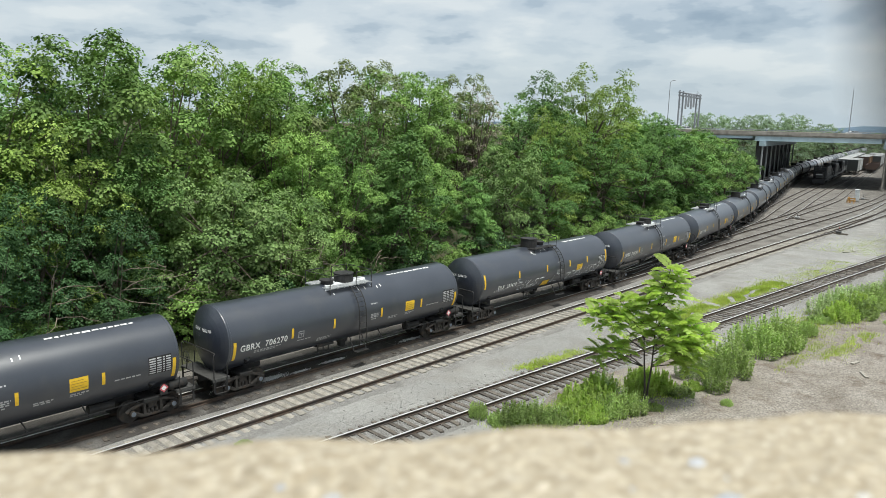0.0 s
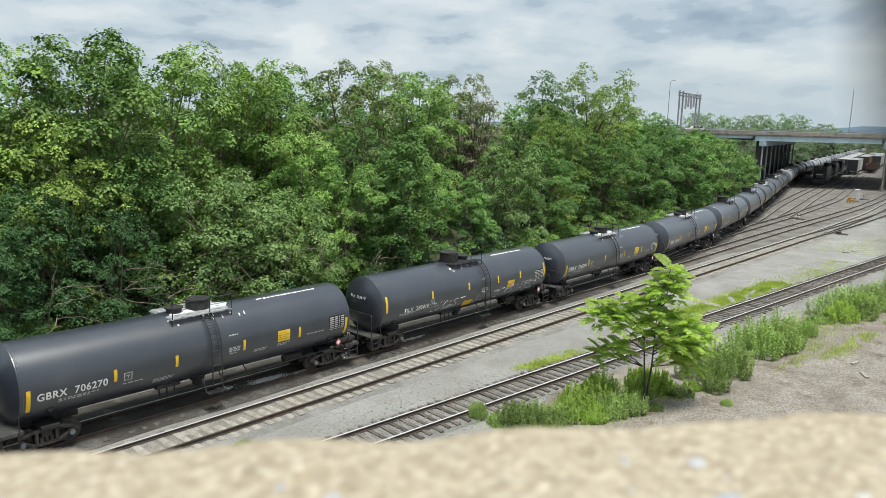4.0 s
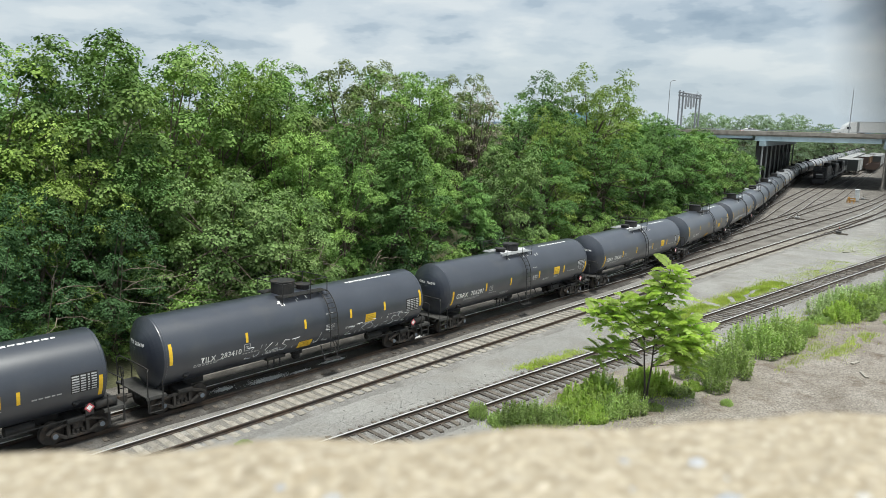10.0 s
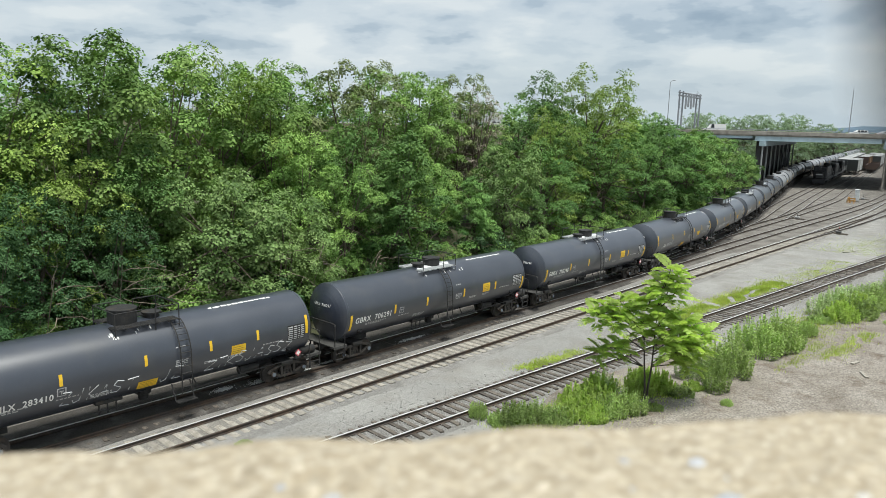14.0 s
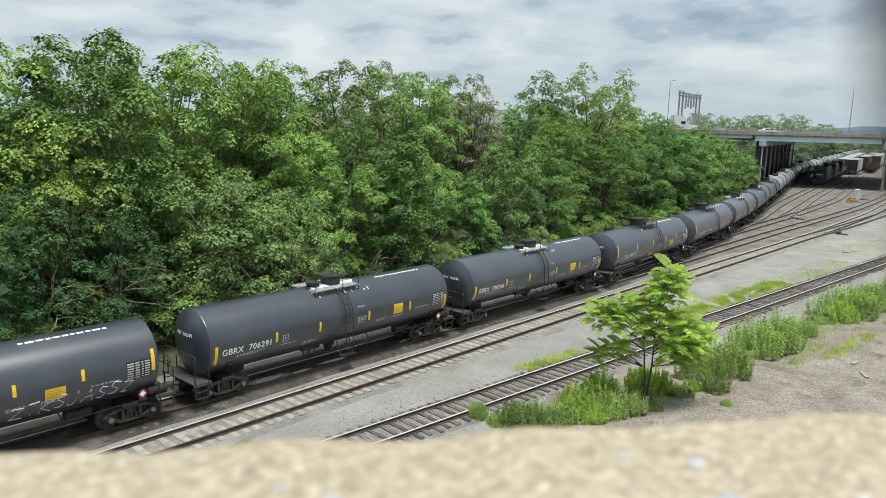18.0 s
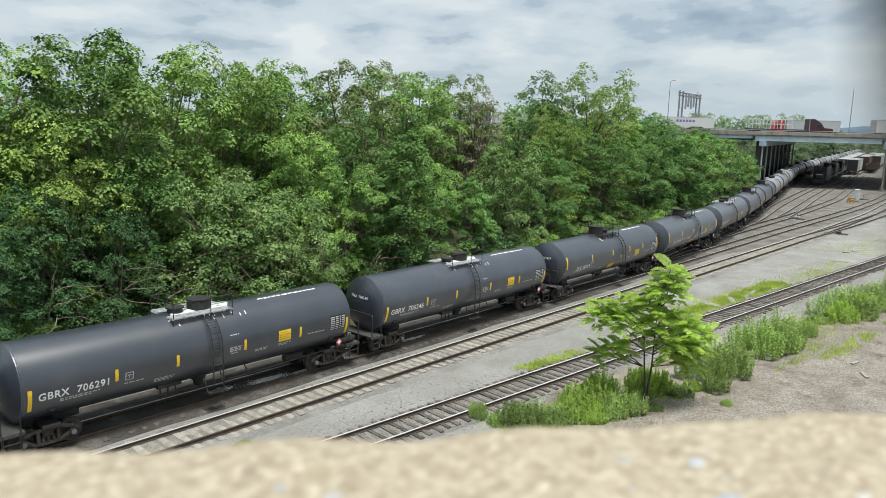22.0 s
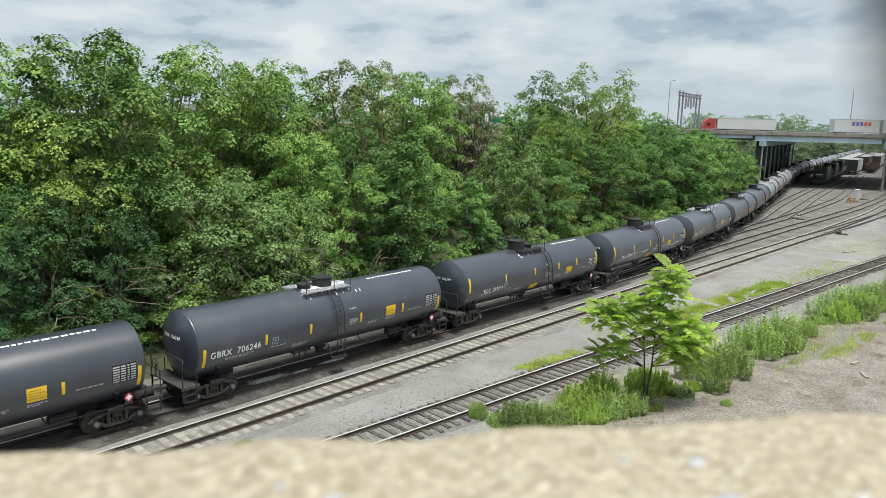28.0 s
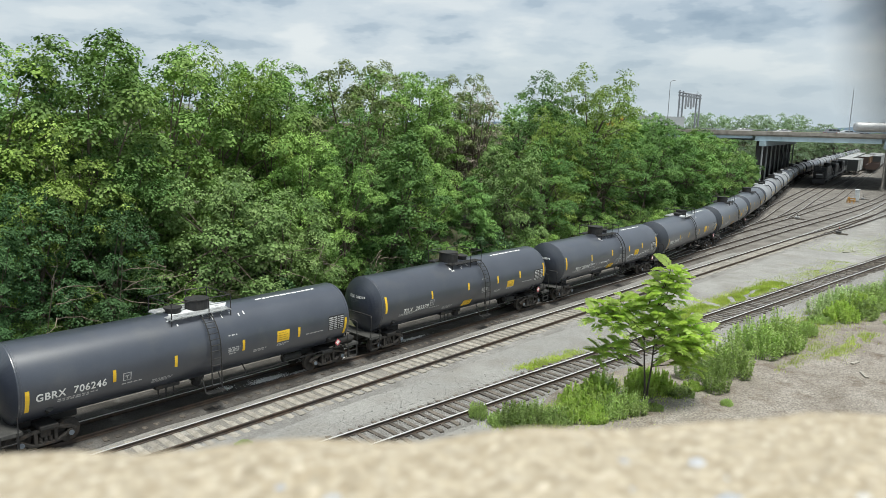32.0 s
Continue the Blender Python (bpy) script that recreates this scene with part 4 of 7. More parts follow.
        if side < 0 or not simple:
            tx = (-7.27, -4.67, 73.5, 0.42) if kind == 0 else (-6.18, -4.14, 70.0, 0.37)
            if number:
                tank_text(number, tx[0], tx[1], tx[2], tx[3], car, LETTER, side=side)
            if simple:
                continue
            # Unreadable small print: short bars.
            rnd = random.Random(7 + kind)
            rows = [(-6.5, -5.0, 67.5), (-6.5, -5.3, 64.5), (-4.05, -3.2, 67.0), (-2.75, -1.85, 60), (-2.75, -1.9, 57), (-2.75, -2.0, 54), (0.8, 1.25, 105), (0.75, 1.35, 84), (0.75, 1.3, 81), (0.75, 1.3, 78), (0.8, 1.2, 74), (3.4, 4.1, 70), (3.4, 3.9, 67), (5.1, 6.2, 76), (2.1, 2.8, 70), (2.1, 2.7, 67)]
            bmv, bmf = [], []
            for x0, x1, a in rows:
                x = x0
                while x < x1:
                    w = rnd.uniform(0.08, 0.22)
                    o = len(bmv)
                    for aa in (a, a + 2.0):
                        q = radians(aa)
                        for xx in (x, min(x + w, x1)):
                            bmv.append((f * xx, side * (TANK_R + 0.006) * math.sin(q), TANK_Z - (TANK_R + 0.006) * math.cos(q)))
                    bmf.append((o, o + 1, o + 3, o + 2))
                    x += w + 0.05
            tagged(raw("small_print", bmv, bmf, FAINT, car, "rows of small white print"), kind="stuff")
            # Data panel, symbol square and placard.
            dp = tank_patch(min(f * 6.5, f * 7.5), max(f * 6.5, f * 7.5), 72, 100, BLACK, "data_panel", car, side, label="dark panel with rows of white print")
            for k in range(7):
                for x0, x1 in ((6.53, 6.8), (6.86, 7.05), (7.12, 7.2), (7.26, 7.46)):
                    a = 73.5 + 3.7 * k
                    tank_patch(min(f * x0, f * x1), max(f * x0, f * x1), a, a + 2.0, FAINT, "print_bar", dp, side, 0.010)
            for x0, x1, a0, a1 in ((-4.02, -3.68, 73, 74), (-4.02, -3.68, 84.5, 85.5), (-4.02, -3.98, 74, 84.5), (-3.72, -3.68, 74, 84.5), (-3.93, -3.77, 80, 81.5), (-3.87, -3.83, 76, 80)):
                tank_patch(min(f * x0, f * x1), max(f * x0, f * x1), a0, a1, FAINT, "symbol_stroke", car, side, 0.006)
            q = Vector((f * 7.15, side * 1.50, 1.40))
            tdir = Vector((0, 0, 1))
            bm = nb()
            box(bm, f * 7.15 - 0.02, f * 7.15 + 0.02, min(side * 1.1, side * 1.485), max(side * 1.1, side * 1.485), 1.1, 1.14)
            box(bm, f * 7.15 - 0.16, f * 7.15 + 0.16, side * 1.485 - 0.006, side * 1.485 + 0.006, 1.1, 1.56)
            part("placard_holder", bm, BLACK, car)
            pv = [q + Vector((0.2, 0, 0)), q + tdir * 0.2, q - Vector((0.2, 0, 0)), q - tdir * 0.2]
            hp = raw("hazard_placard", [tuple(v) for v in pv], [(0, 1, 2, 3)], PLACARD, car, "red and white diamond hazard placard")
            nrm = Vector((0, side * 0.004, 0))
            raw("placard_face", [tuple(q + (v - q) * 0.62 + nrm) for v in pv], [(0, 1, 2, 3)], LETTER, hp)
    # White drips round the dome and faded lettering along the top.
    if not simple:
        rnd = random.Random(17 + kind)
        for k in range(9):
            x, a = dx + rnd.uniform(-1.6, 1.9), rnd.uniform(134, 148)
            tank_patch(x, x + rnd.uniform(0.03, 0.07), a, a + rnd.uniform(3, 8), LETTER, "paint_drip", car, -1, 0.006)
        x = 3.0
        while x < 6.3:
            w = rnd.uniform(0.15, 0.34)
            tank_patch(x, x + w, 164.5 + rnd.uniform(-0.8, 0.8), 168.5, LETTER, "top_print", car, -1, 0.006)
            x += w + 0.07
    # Number and print on the heads.
    if not simple and number:
        for k, (body, size, z, y0) in enumerate(((number, 0.20, 3.02, 0.72), ("- - - - -", 0.12, 2.86, 0.55), ("- - - -", 0.12, 2.76, 0.55), ("- -- -", 0.12, 2.25, 0.35), ("- - -", 0.12, 2.12, 0.3))):
            me = text_mesh(body, size)
            for v in me.vertices:
                y, zz = y0 - v.co.x, z + v.co.y
                v.co = (-(7.87 + 0.44 * (1 - (y * y + (zz - TANK_Z) ** 2) / 1.53 ** 2)) - 0.012, y, zz)
            me.materials.clear()
            me.materials.append(LETTER if k == 0 else FAINT)
            share("head_number" if k == 0 else "head_print", me, car)
    if tag_seed:
        scribble(car, -3.9, -0.9, 54, tag_seed)
        scribble(car, 0.1, 1.0, 54, tag_seed + 5)
        scribble(car, 2.2, 6.4, 52, tag_seed + 1)
    wheels = []
    for x in (-6.85, 6.85):
        if simple:
            for sy in (-1, 1):
                bm = nb()
                box(bm, x - 1.0, x + 1.0, sy * 1.0 - 0.1, sy * 1.0 + 0.1, 0.35, 0.75, 0.08)
                part("side_frame", bm, TRUCK, car)
            for xx in (-0.89, 0.89):
                bm = nb()
                for sy in (-1, 1):
                    disc(bm, (x + xx, sy * 0.75, 0.46), (0, 1, 0), 0.46, 0.13, 14)
                rod(bm, (x + xx, -0.75, 0.46), (x + xx, 0.75, 0.46), 0.085, 8)
                part("wheelset", bm, TRUCK, car)
        else:
            tk, ws = build_truck(car, x)
            wheels += ws
    return car, wheels


def train_s(t):
    u = t / 10.0
    return -0.6288 - (2.17087 * t - 0.004443 * t * t - 0.12417 * u ** 3 + 0.01998 * u ** 4)


def car_pose(t, index):
    c = train_s(t) + index * PITCH + 7.58
    ax, ay = main_at(c - 6.85)
    bx, by = main_at(c + 6.85)
    return pose((ax + bx) / 2, (ay + by) / 2, 0, 0, 0, math.degrees(math.atan2(by - ay, bx - ax)))


NUMBERS = {0: (0, "GBRX 706238"), 1: (0, "GBRX 706270"), 2: (1, "TILX 283410"), 3: (0, "GBRX 706291"), 4: (0, "GBRX 706246"), 5: (1, "TILX 283379"), 6: (1, "TILX 283394"), 7: (0, "GBRX 706245"), 8: (1, "TILX 283376")}
CARS = []
PLAIN = {}


def build_train():
    for i in range(29):
        if i <= 8:
            kind, number = NUMBERS[i]
            if i in (0,):
                number = ""
            car, wheels = build_car(kind, number, TANK, False, {2: 21, 6: 33}.get(i))
        else:
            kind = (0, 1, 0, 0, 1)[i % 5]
            # Most far shells are painted grey in place of reflected sky.
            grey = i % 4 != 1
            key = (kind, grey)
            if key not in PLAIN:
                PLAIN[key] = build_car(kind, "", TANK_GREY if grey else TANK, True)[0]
                car = PLAIN[key]
            else:
                car = copy_thing(PLAIN[key], pose(0, 0, 0))
            wheels = []
            tagged(car, "black tank car far down the train, sky sheen painted grey" if grey else "black tank car far down the train")
        CARS.append((car, wheels, i))


build_train()


def move_train():
    times = [0, 2, 4, 6, 8, 10, 12, 14, 16, 18, 20, 22, 24, 26, 28, 30, 32]
    for car, wheels, i in CARS:
        walk(car, [(t, car_pose(t, i)) for t in times])
    # Wheels roll without slipping.
    steps = [k * 0.25 for k in range(129)]
    for car, wheels, i in CARS[:7]:
        for w in wheels:
            x, y, z = w.location
            walk(w, [(t, pose(x, y, z, 0, math.degrees((train_s(t) - train_s(0)) / 0.46), 0)) for t in steps])


# ---- trees ----
def leaf_cloud(rng, centres, outward, size, up=0.6, droop=0.4):
    """Folded leaves at given centres: four corners, two triangles each. Returns vertices and faces."""
    n = len(centres)
    nrm = outward * 0.55 + rng.normal(0, 0.38, (n, 3)) + np.array([0, 0, up])
    nrm /= np.linalg.norm(nrm, axis=1)[:, None] + 1e-9
    ax = outward * 0.7 + rng.normal(0, 0.6, (n, 3)) - np.array([0, 0, droop])
    ax -= nrm * (ax * nrm).sum(1)[:, None]
    ax /= np.linalg.norm(ax, axis=1)[:, None] + 1e-9
    sd = np.cross(nrm, ax)
    s = (size * rng.uniform(0.65, 1.35, n))[:, None]
    v = np.empty((n, 4, 3))
    v[:, 0] = centres - ax * s * 0.55
    v[:, 1] = centres + sd * s * 0.36 + nrm * s * 0.08
    v[:, 2] = centres + ax * s * 0.62 - nrm * s * 0.10
    v[:, 3] = centres - sd * s * 0.36 + nrm * s * 0.08
    i = np.arange(n) * 4
    f = np.concatenate([np.stack([i, i + 1, i + 2], 1), np.stack([i, i + 2, i + 3], 1)])
    return v.reshape(-1, 3), f


def np_mesh(name, v, f, mat):
    me = bpy.data.meshes.new(name)
    me.vertices.add(len(v))
    me.vertices.foreach_set("co", np.ascontiguousarray(v, dtype=np.float32).ravel())
    me.loops.add(len(f) * 3)
    me.loops.foreach_set("vertex_index", np.ascontiguousarray(f, dtype=np.int32).ravel())
    me.polygons.add(len(f))
    me.polygons.foreach_set("loop_start", np.arange(len(f), dtype=np.int32) * 3)
    me.update(calc_edges=True)
    me.materials.append(mat)
    return me


def crown_points(rng, lobes, count, shell=0.72):
    """Points in and on a set of ellipsoid lobes (x, y, z, r, flat), thicker on their outer and upper sides."""
    lobes = np.array(lobes)
    w = lobes[:, 3] ** 2
    pick = rng.choice(len(lobes), count, p=w / w.sum())
    d = rng.normal(0, 1, (count, 3))
    d /= np.linalg.norm(d, axis=1)[:, None]
    d[:, 2] = np.where(d[:, 2] < -0.22, -d[:, 2], d[:, 2])
    rad = np.where(rng.random(count) < shell, rng.uniform(0.84, 1.06, count), rng.uniform(0.35, 0.9, count))
    L = lobes[pick]
    pts = L[:, :3] + d * (L[:, 3] * rad)[:, None] * np.stack([np.ones(count), np.ones(count), L[:, 4]], 1)
    return pts, d


def unit(v):
    return v / (np.linalg.norm(v, axis=1)[:, None] + 1e-9)


def tufts(rng, tips, out, per, size):
    """Drooping tufts: leaves fan out round each branch tip, hanging at the rim. Returns vertices and faces."""
    n = len(tips)
    up = np.array([0, 0, 1.0])
    pad = unit(out * 0.55 + up * 0.75 + rng.normal(0, 0.25, (n, 3)))
    t1 = unit(np.cross(pad, rng.normal(0, 1, (n, 3))))
    t2 = np.cross(pad, t1)
    pad, t1, t2, o, c = (np.repeat(q, per, 0) for q in (pad, t1, t2, out, tips))
    m = n * per
    R = np.repeat(size * rng.uniform(1.4, 2.6, n), per)
    an, ro = rng.uniform(0, 2 * np.pi, m), np.sqrt(rng.random(m))
    rad = t1 * np.cos(an)[:, None] + t2 * np.sin(an)[:, None]
    c = c + rad * (R * ro)[:, None] - up * (0.34 * R * ro * ro)[:, None] + rng.normal(0, 0.36 * size, (m, 3))
    nrm = unit(pad + rad * (0.45 * ro)[:, None] + rng.normal(0, 0.28, (m, 3)))
    ax = rad + o * 0.3 - up * (0.15 + 0.3 * ro)[:, None] + rng.normal(0, 0.4, (m, 3))
    ax = unit(ax - nrm * (ax * nrm).sum(1)[:, None])
    sd = np.cross(nrm, ax)
    s = (size * rng.uniform(0.7, 1.35, m))[:, None]
    v = np.empty((m, 4, 3))
    v[:, 0] = c - ax * s * 0.46
    v[:, 1] = c + sd * s * 0.36 + ax * s * 0.08 + nrm * s * 0.07
    v[:, 2] = c + ax * s * 0.52 - nrm * s * 0.10
    v[:, 3] = c - sd * s * 0.36 - ax * s * 0.02 + nrm * s * 0.07
    i = np.arange(m) * 4
    return v.reshape(-1, 3), np.concatenate([np.stack([i, i + 1, i + 2], 1), np.stack([i, i + 2, i + 3], 1)])


def make_tree(name, seed, height, radius, leaf, leaves, size, base=0.12, lobes_n=20, taper=0.5, per=18, bold=0.0):
    """Meshes of one tree: trunk with limbs, and a crown of leaf tufts on separate boughs with dark gaps between."""
    rng = np.random.default_rng(seed)
    rnd = random.Random(seed)
    lobes = []
    boughs = int(lobes_n * 1.45)
    for i in range(boughs):
        h = base + (1 - base) * ((i + 0.5) / boughs) ** 0.85
        prof = math.sin(math.pi * min(1.0, 0.18 + 0.80 * (h - base) / (1 - base) * (0.75 + 0.25 * taper))) ** 0.6
        t = i * 2.4 + rnd.uniform(-0.5, 0.5)
        rr = radius * prof * rnd.uniform(0.6, 1.08)
        lr = radius * rnd.uniform(0.20 + 0.04 * bold, 0.35 + 0.05 * bold) * (0.7 + 0.3 * prof)
        lobes.append((rr * math.cos(t), rr * math.sin(t), height * h - lr * 0.5, lr, rnd.uniform(0.5, 0.8) * (1 + 0.9 * max(0.0, (h - 0.7) / 0.3))))
    inner = [(rnd.uniform(-0.2, 0.2) * radius, rnd.uniform(-0.2, 0.2) * radius, height * (base + (0.9 - base) * k / 5), radius * 0.42, 1.1) for k in range(5)]
    tips, out = crown_points(rng, lobes, int(leaves / per * 0.80), 0.86)
    deep, deep_out = crown_points(rng, inner, int(leaves / per * 0.20), 0.3)
    v, f = tufts(rng, np.concatenate([tips, deep]), np.concatenate([out, deep_out]), per, size)
    crown = np_mesh("crown", v, f, leaf)
    bm = nb()
    pts3 = [(0, 0, -0.6)]
    for k in range(1, 6):
        pts3.append((rnd.uniform(-0.25, 0.25) * k * 0.3, rnd.uniform(-0.25, 0.25) * k * 0.3, height * 0.13 * k))
    r0 = 0.028 * height * 0.5 + 0.05
    for k, (a, b) in enumerate(zip(pts3, pts3[1:])):
        rod(bm, a, b, r0 * (1 - 0.15 * k), 8, r0 * (1 - 0.15 * (k + 1)))
    for L in lobes[:: max(1, boughs // 14)]:
        k = rnd.randrange(2, 5)
        a = Vector(pts3[k])
        b = Vector(L[:3])
        mid = a.lerp(b, 0.5) + Vector((0, 0, -0.2 + rnd.uniform(0, 0.4)))
        rod(bm, a, mid, r0 * 0.42, 6, r0 * 0.28)
        rod(bm, mid, b, r0 * 0.28, 6, r0 * 0.08)
    trunk = bpy.data.meshes.new("trunk")
    bm.to_mesh(trunk)
    bm.free()
    trunk.materials.append(BARK)
    return crown, trunk


KINDS = {}


def tree_kind(key, *args, **kw):
    KINDS[key] = (make_tree(key, *args, **kw), args[1], args[2])


tree_kind("deep_a", 11, 17.0, 5.0, LEAF_DEEP, 25200, 0.227, lobes_n=24, bold=0.7)
tree_kind("deep_b", 12, 16.0, 4.6, LEAF_MID, 24000, 0.218, lobes_n=23, taper=0.8, bold=0.7)
tree_kind("mid_a", 13, 15.0, 4.4, LEAF_MID, 24000, 0.210, lobes_n=23, bold=0.7)
tree_kind("mid_b", 14, 12.0, 3.7, LEAF_PALE, 19200, 0.193, base=0.05, lobes_n=20, bold=0.7)
tree_kind("pale_a", 15, 11.0, 4.4, LEAF_PALE, 22800, 0.218, base=0.04, lobes_n=23, bold=0.7)
tree_kind("olive_a", 16, 16.5, 4.2, LEAF_OLIVE, 18000, 0.202, lobes_n=26)
tree_kind("dark_cone", 17, 11.5, 3.1, LEAF_DEEP, 18000, 0.193, base=0.04, lobes_n=30, taper=1.0)
tree_kind("shrub_a", 18, 4.2, 2.6, LEAF_SHADE, 4800, 0.202, base=0.0, lobes_n=12)
tree_kind("shrub_b", 19, 3.6, 2.4, LEAF_MID, 5400, 0.168, base=0.0, lobes_n=12)
SEED = leaf_material("bare_pinkish_twigs", (0.38, 0.32, 0.27), (0.52, 0.46, 0.40), 0.1)
tree_kind("seedy", 33, 16.0, 3.4, SEED, 3800, 0.15, base=0.35, lobes_n=16, per=5)
tree_kind("bold_a", 41, 17.0, 5.4, LEAF_DEEP, 24000, 0.227, lobes_n=15, bold=1.7)
tree_kind("bold_y", 44, 17.0, 5.2, LEAF_SUNNY, 21600, 0.218, lobes_n=16, bold=1.7)
tree_kind("bold_b", 42, 14.0, 4.8, LEAF_MID, 21600, 0.210, base=0.08, lobes_n=14, bold=1.7)
tree_kind("bold_c", 43, 16.0, 4.8, LEAF_DEEP, 21600, 0.210, base=0.1, lobes_n=14, taper=0.9, bold=1.7)
# Low edge trees whose leaf colour includes the wood's shade.
tree_kind("shade_toned_tree", 47, 13.0, 4.2, LEAF_SHADE, 20000, 0.18, base=0.02, lobes_n=30, taper=0.7)
tree_kind("lite_a", 51, 17.0, 5.4, LEAF_DEEP, 11500, 0.32, lobes_n=9, bold=3.2, per=30)
tree_kind("lite_b", 52, 14.0, 4.8, LEAF_SUNNY, 10400, 0.275, base=0.08, lobes_n=9, bold=3.2, per=30)
tree_kind("lite_c", 53, 16.0, 4.8, LEAF_MID, 10400, 0.275, base=0.1, lobes_n=9, taper=0.9, bold=3.2, per=30)
tree_kind("thin_a", 31, 17.0, 5.0, LEAF_MID, 4900, 0.396, lobes_n=28)
tree_kind("thin_b", 32, 16.0, 4.6, LEAF_DEEP, 4900, 0.396, lobes_n=28, taper=0.8)
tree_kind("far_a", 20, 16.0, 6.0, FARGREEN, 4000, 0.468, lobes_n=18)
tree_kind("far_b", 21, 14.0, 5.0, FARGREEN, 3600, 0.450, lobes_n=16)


def tree(key, x, y, height, width=1.0, turn=0.0, label="leafy green deciduous tree", category="tree", group="trees behind the train", z=None):
    (crown, trunk), h0, r0 = KINDS[key]
    base = ground_z(x, y) if z is None else z
    s = (height - base) / (h0 * 1.09)
    t = empty("shrub" if category == "shrub" else "tree", Matrix.Translation((x, y, base)) @ Matrix.Rotation(turn, 4, "Z"))
    t.scale = (s * width, s * width, s)
    share("trunk", trunk, t)
    share("crown", crown, t)
    return tagged(t, label, category, group)


TALL = "tall leafy tree with a broad uneven green crown"
SHADE_TONED = "tree at the edge of the wood, shade in its leaf colour"
PALE = "pale green leafy tree at the edge of the wood"
# Back row: the skyline.
for k, x, y, top, w, lab in (
        ("bold_y", 12.2, 44.0, 17.0, 1.0, TALL), ("deep_b", 17.2, 42.5, 18.0, 1.05, TALL), ("mid_a", 23.0, 45.0, 18.2, 0.95, TALL),
        ("bold_y", 28.5, 47.0, 18.0, 0.95, TALL), ("mid_a", 33.0, 48.5, 18.1, 0.95, TALL), ("olive_a", 40.0, 45.5, 18.6, 1.05, "tall olive-green tree with sparse upper branches"), ("mid_a", 46.0, 48.0, 18.3, 0.9, TALL),
        ("deep_b", 52.5, 50.0, 18.2, 0.95, TALL), ("olive_a", 61.0, 52.5, 19.0, 0.9, "olive-green tree with pale seed heads"), ("bold_c", 70.0, 47.5, 19.3, 0.95, TALL), ("bold_y", 80.0, 47.0, 20.8, 1.0, TALL),
        ("bold_y", 88.0, 49.0, 18.4, 0.9, TALL), ("lite_a", 97.0, 48.5, 15.7, 0.95, TALL), ("lite_c", 104.0, 52.0, 15.4, 1.0, TALL), ("lite_a", 112.0, 56.0, 15.6, 1.1, TALL), ("lite_c", 122.0, 60.0, 15.0, 1.1, TALL)):
    tree(k, x, y, top, w, RND.uniform(0, 6.28), lab)
tree("deep_a", 13.6, 46.0, 17.2, 0.95, 0.7, TALL)
tree("mid_a", 37.4, 50.0, 17.4, 0.95, 1.0, TALL)
tree("bold_b", 32.0, 45.6, 15.4, 0.9, 2.0, TALL)
tree("seedy", 62.0, 51.0, 17.9, 0.8, 0.4, "half-bare tree with pale pinkish twigs")
tree("seedy", 64.5, 51.8, 17.0, 0.8, 2.4, "half-bare tree with pale pinkish twigs")
# Middle row: lower crowns that hide the trunks.
for k, x, y, top, w, lab in (
        ("shade_toned_tree", 13.2, 38.4, 9.8, 1.0, SHADE_TONED), ("bold_y", 15.0, 40.2, 12.6, 0.95, TALL), ("bold_a", 18.4, 40.5, 11.6, 0.9, TALL), ("pale_a", 22.5, 37.6, 10.4, 1.0, PALE), ("pale_a", 27.5, 38.0, 8.8, 0.95, PALE), ("mid_a", 31.5, 41.5, 12.6, 0.9, TALL),
        ("bold_b", 33.6, 39.2, 10.4, 0.85, TALL), ("bold_c", 36.4, 41.6, 14.0, 0.8, TALL), ("dark_cone", 38.5, 38.4, 12.6, 1.0, "dark green tree with a tall narrow crown"), ("deep_b", 43.5, 40.5, 10.5, 0.9, TALL), ("dark_cone", 46.5, 38.2, 8.8, 1.1, "dark green tree with a low rounded crown"), ("pale_a", 53.0, 39.8, 11.6, 0.85, PALE), ("bold_c", 60.5, 40.5, 11.8, 1.1, TALL), ("bold_y", 67.0, 44.0, 15.0, 0.9, TALL),
        ("bold_a", 74.0, 41.5, 12.5, 1.2, TALL), ("bold_a", 86.0, 42.5, 12.6, 1.1, TALL), ("bold_a", 96.0, 43.4, 10.8, 1.2, TALL), ("lite_a", 111.0, 47.5, 10.2, 1.0, TALL), ("lite_b", 119.0, 49.5, 9.6, 1.0, TALL), ("lite_c", 128.0, 52.5, 9.2, 1.0, TALL), ("shade_toned_tree", 6.0, 38.6, 9.6, 1.1, SHADE_TONED), ("shade_toned_tree", 10.8, 37.6, 7.4, 1.0, SHADE_TONED), ("shade_toned_tree", 16.2, 37.4, 8.6, 1.0, SHADE_TONED)):
    tree(k, x, y, top, w, RND.uniform(0, 6.28), lab)
# Deep rows that close the wood behind.
for row, (y0, top0) in enumerate(((56.0, 17.0),)):
    x = 4.0 + 3 * row
    while x < 118:
        y = y0 + max(0.0, x - 70) * 0.16
        tree(RND.choice(("thin_a", "thin_b")), x, y + RND.uniform(-1.5, 1.5), (top0 if x < 84 else top0 - (x - 84) * 0.11) + RND.uniform(-1.2, 1.0), 1.1, RND.uniform(0, 6.28), TALL)
        x += 6.6 + 2.4 * row
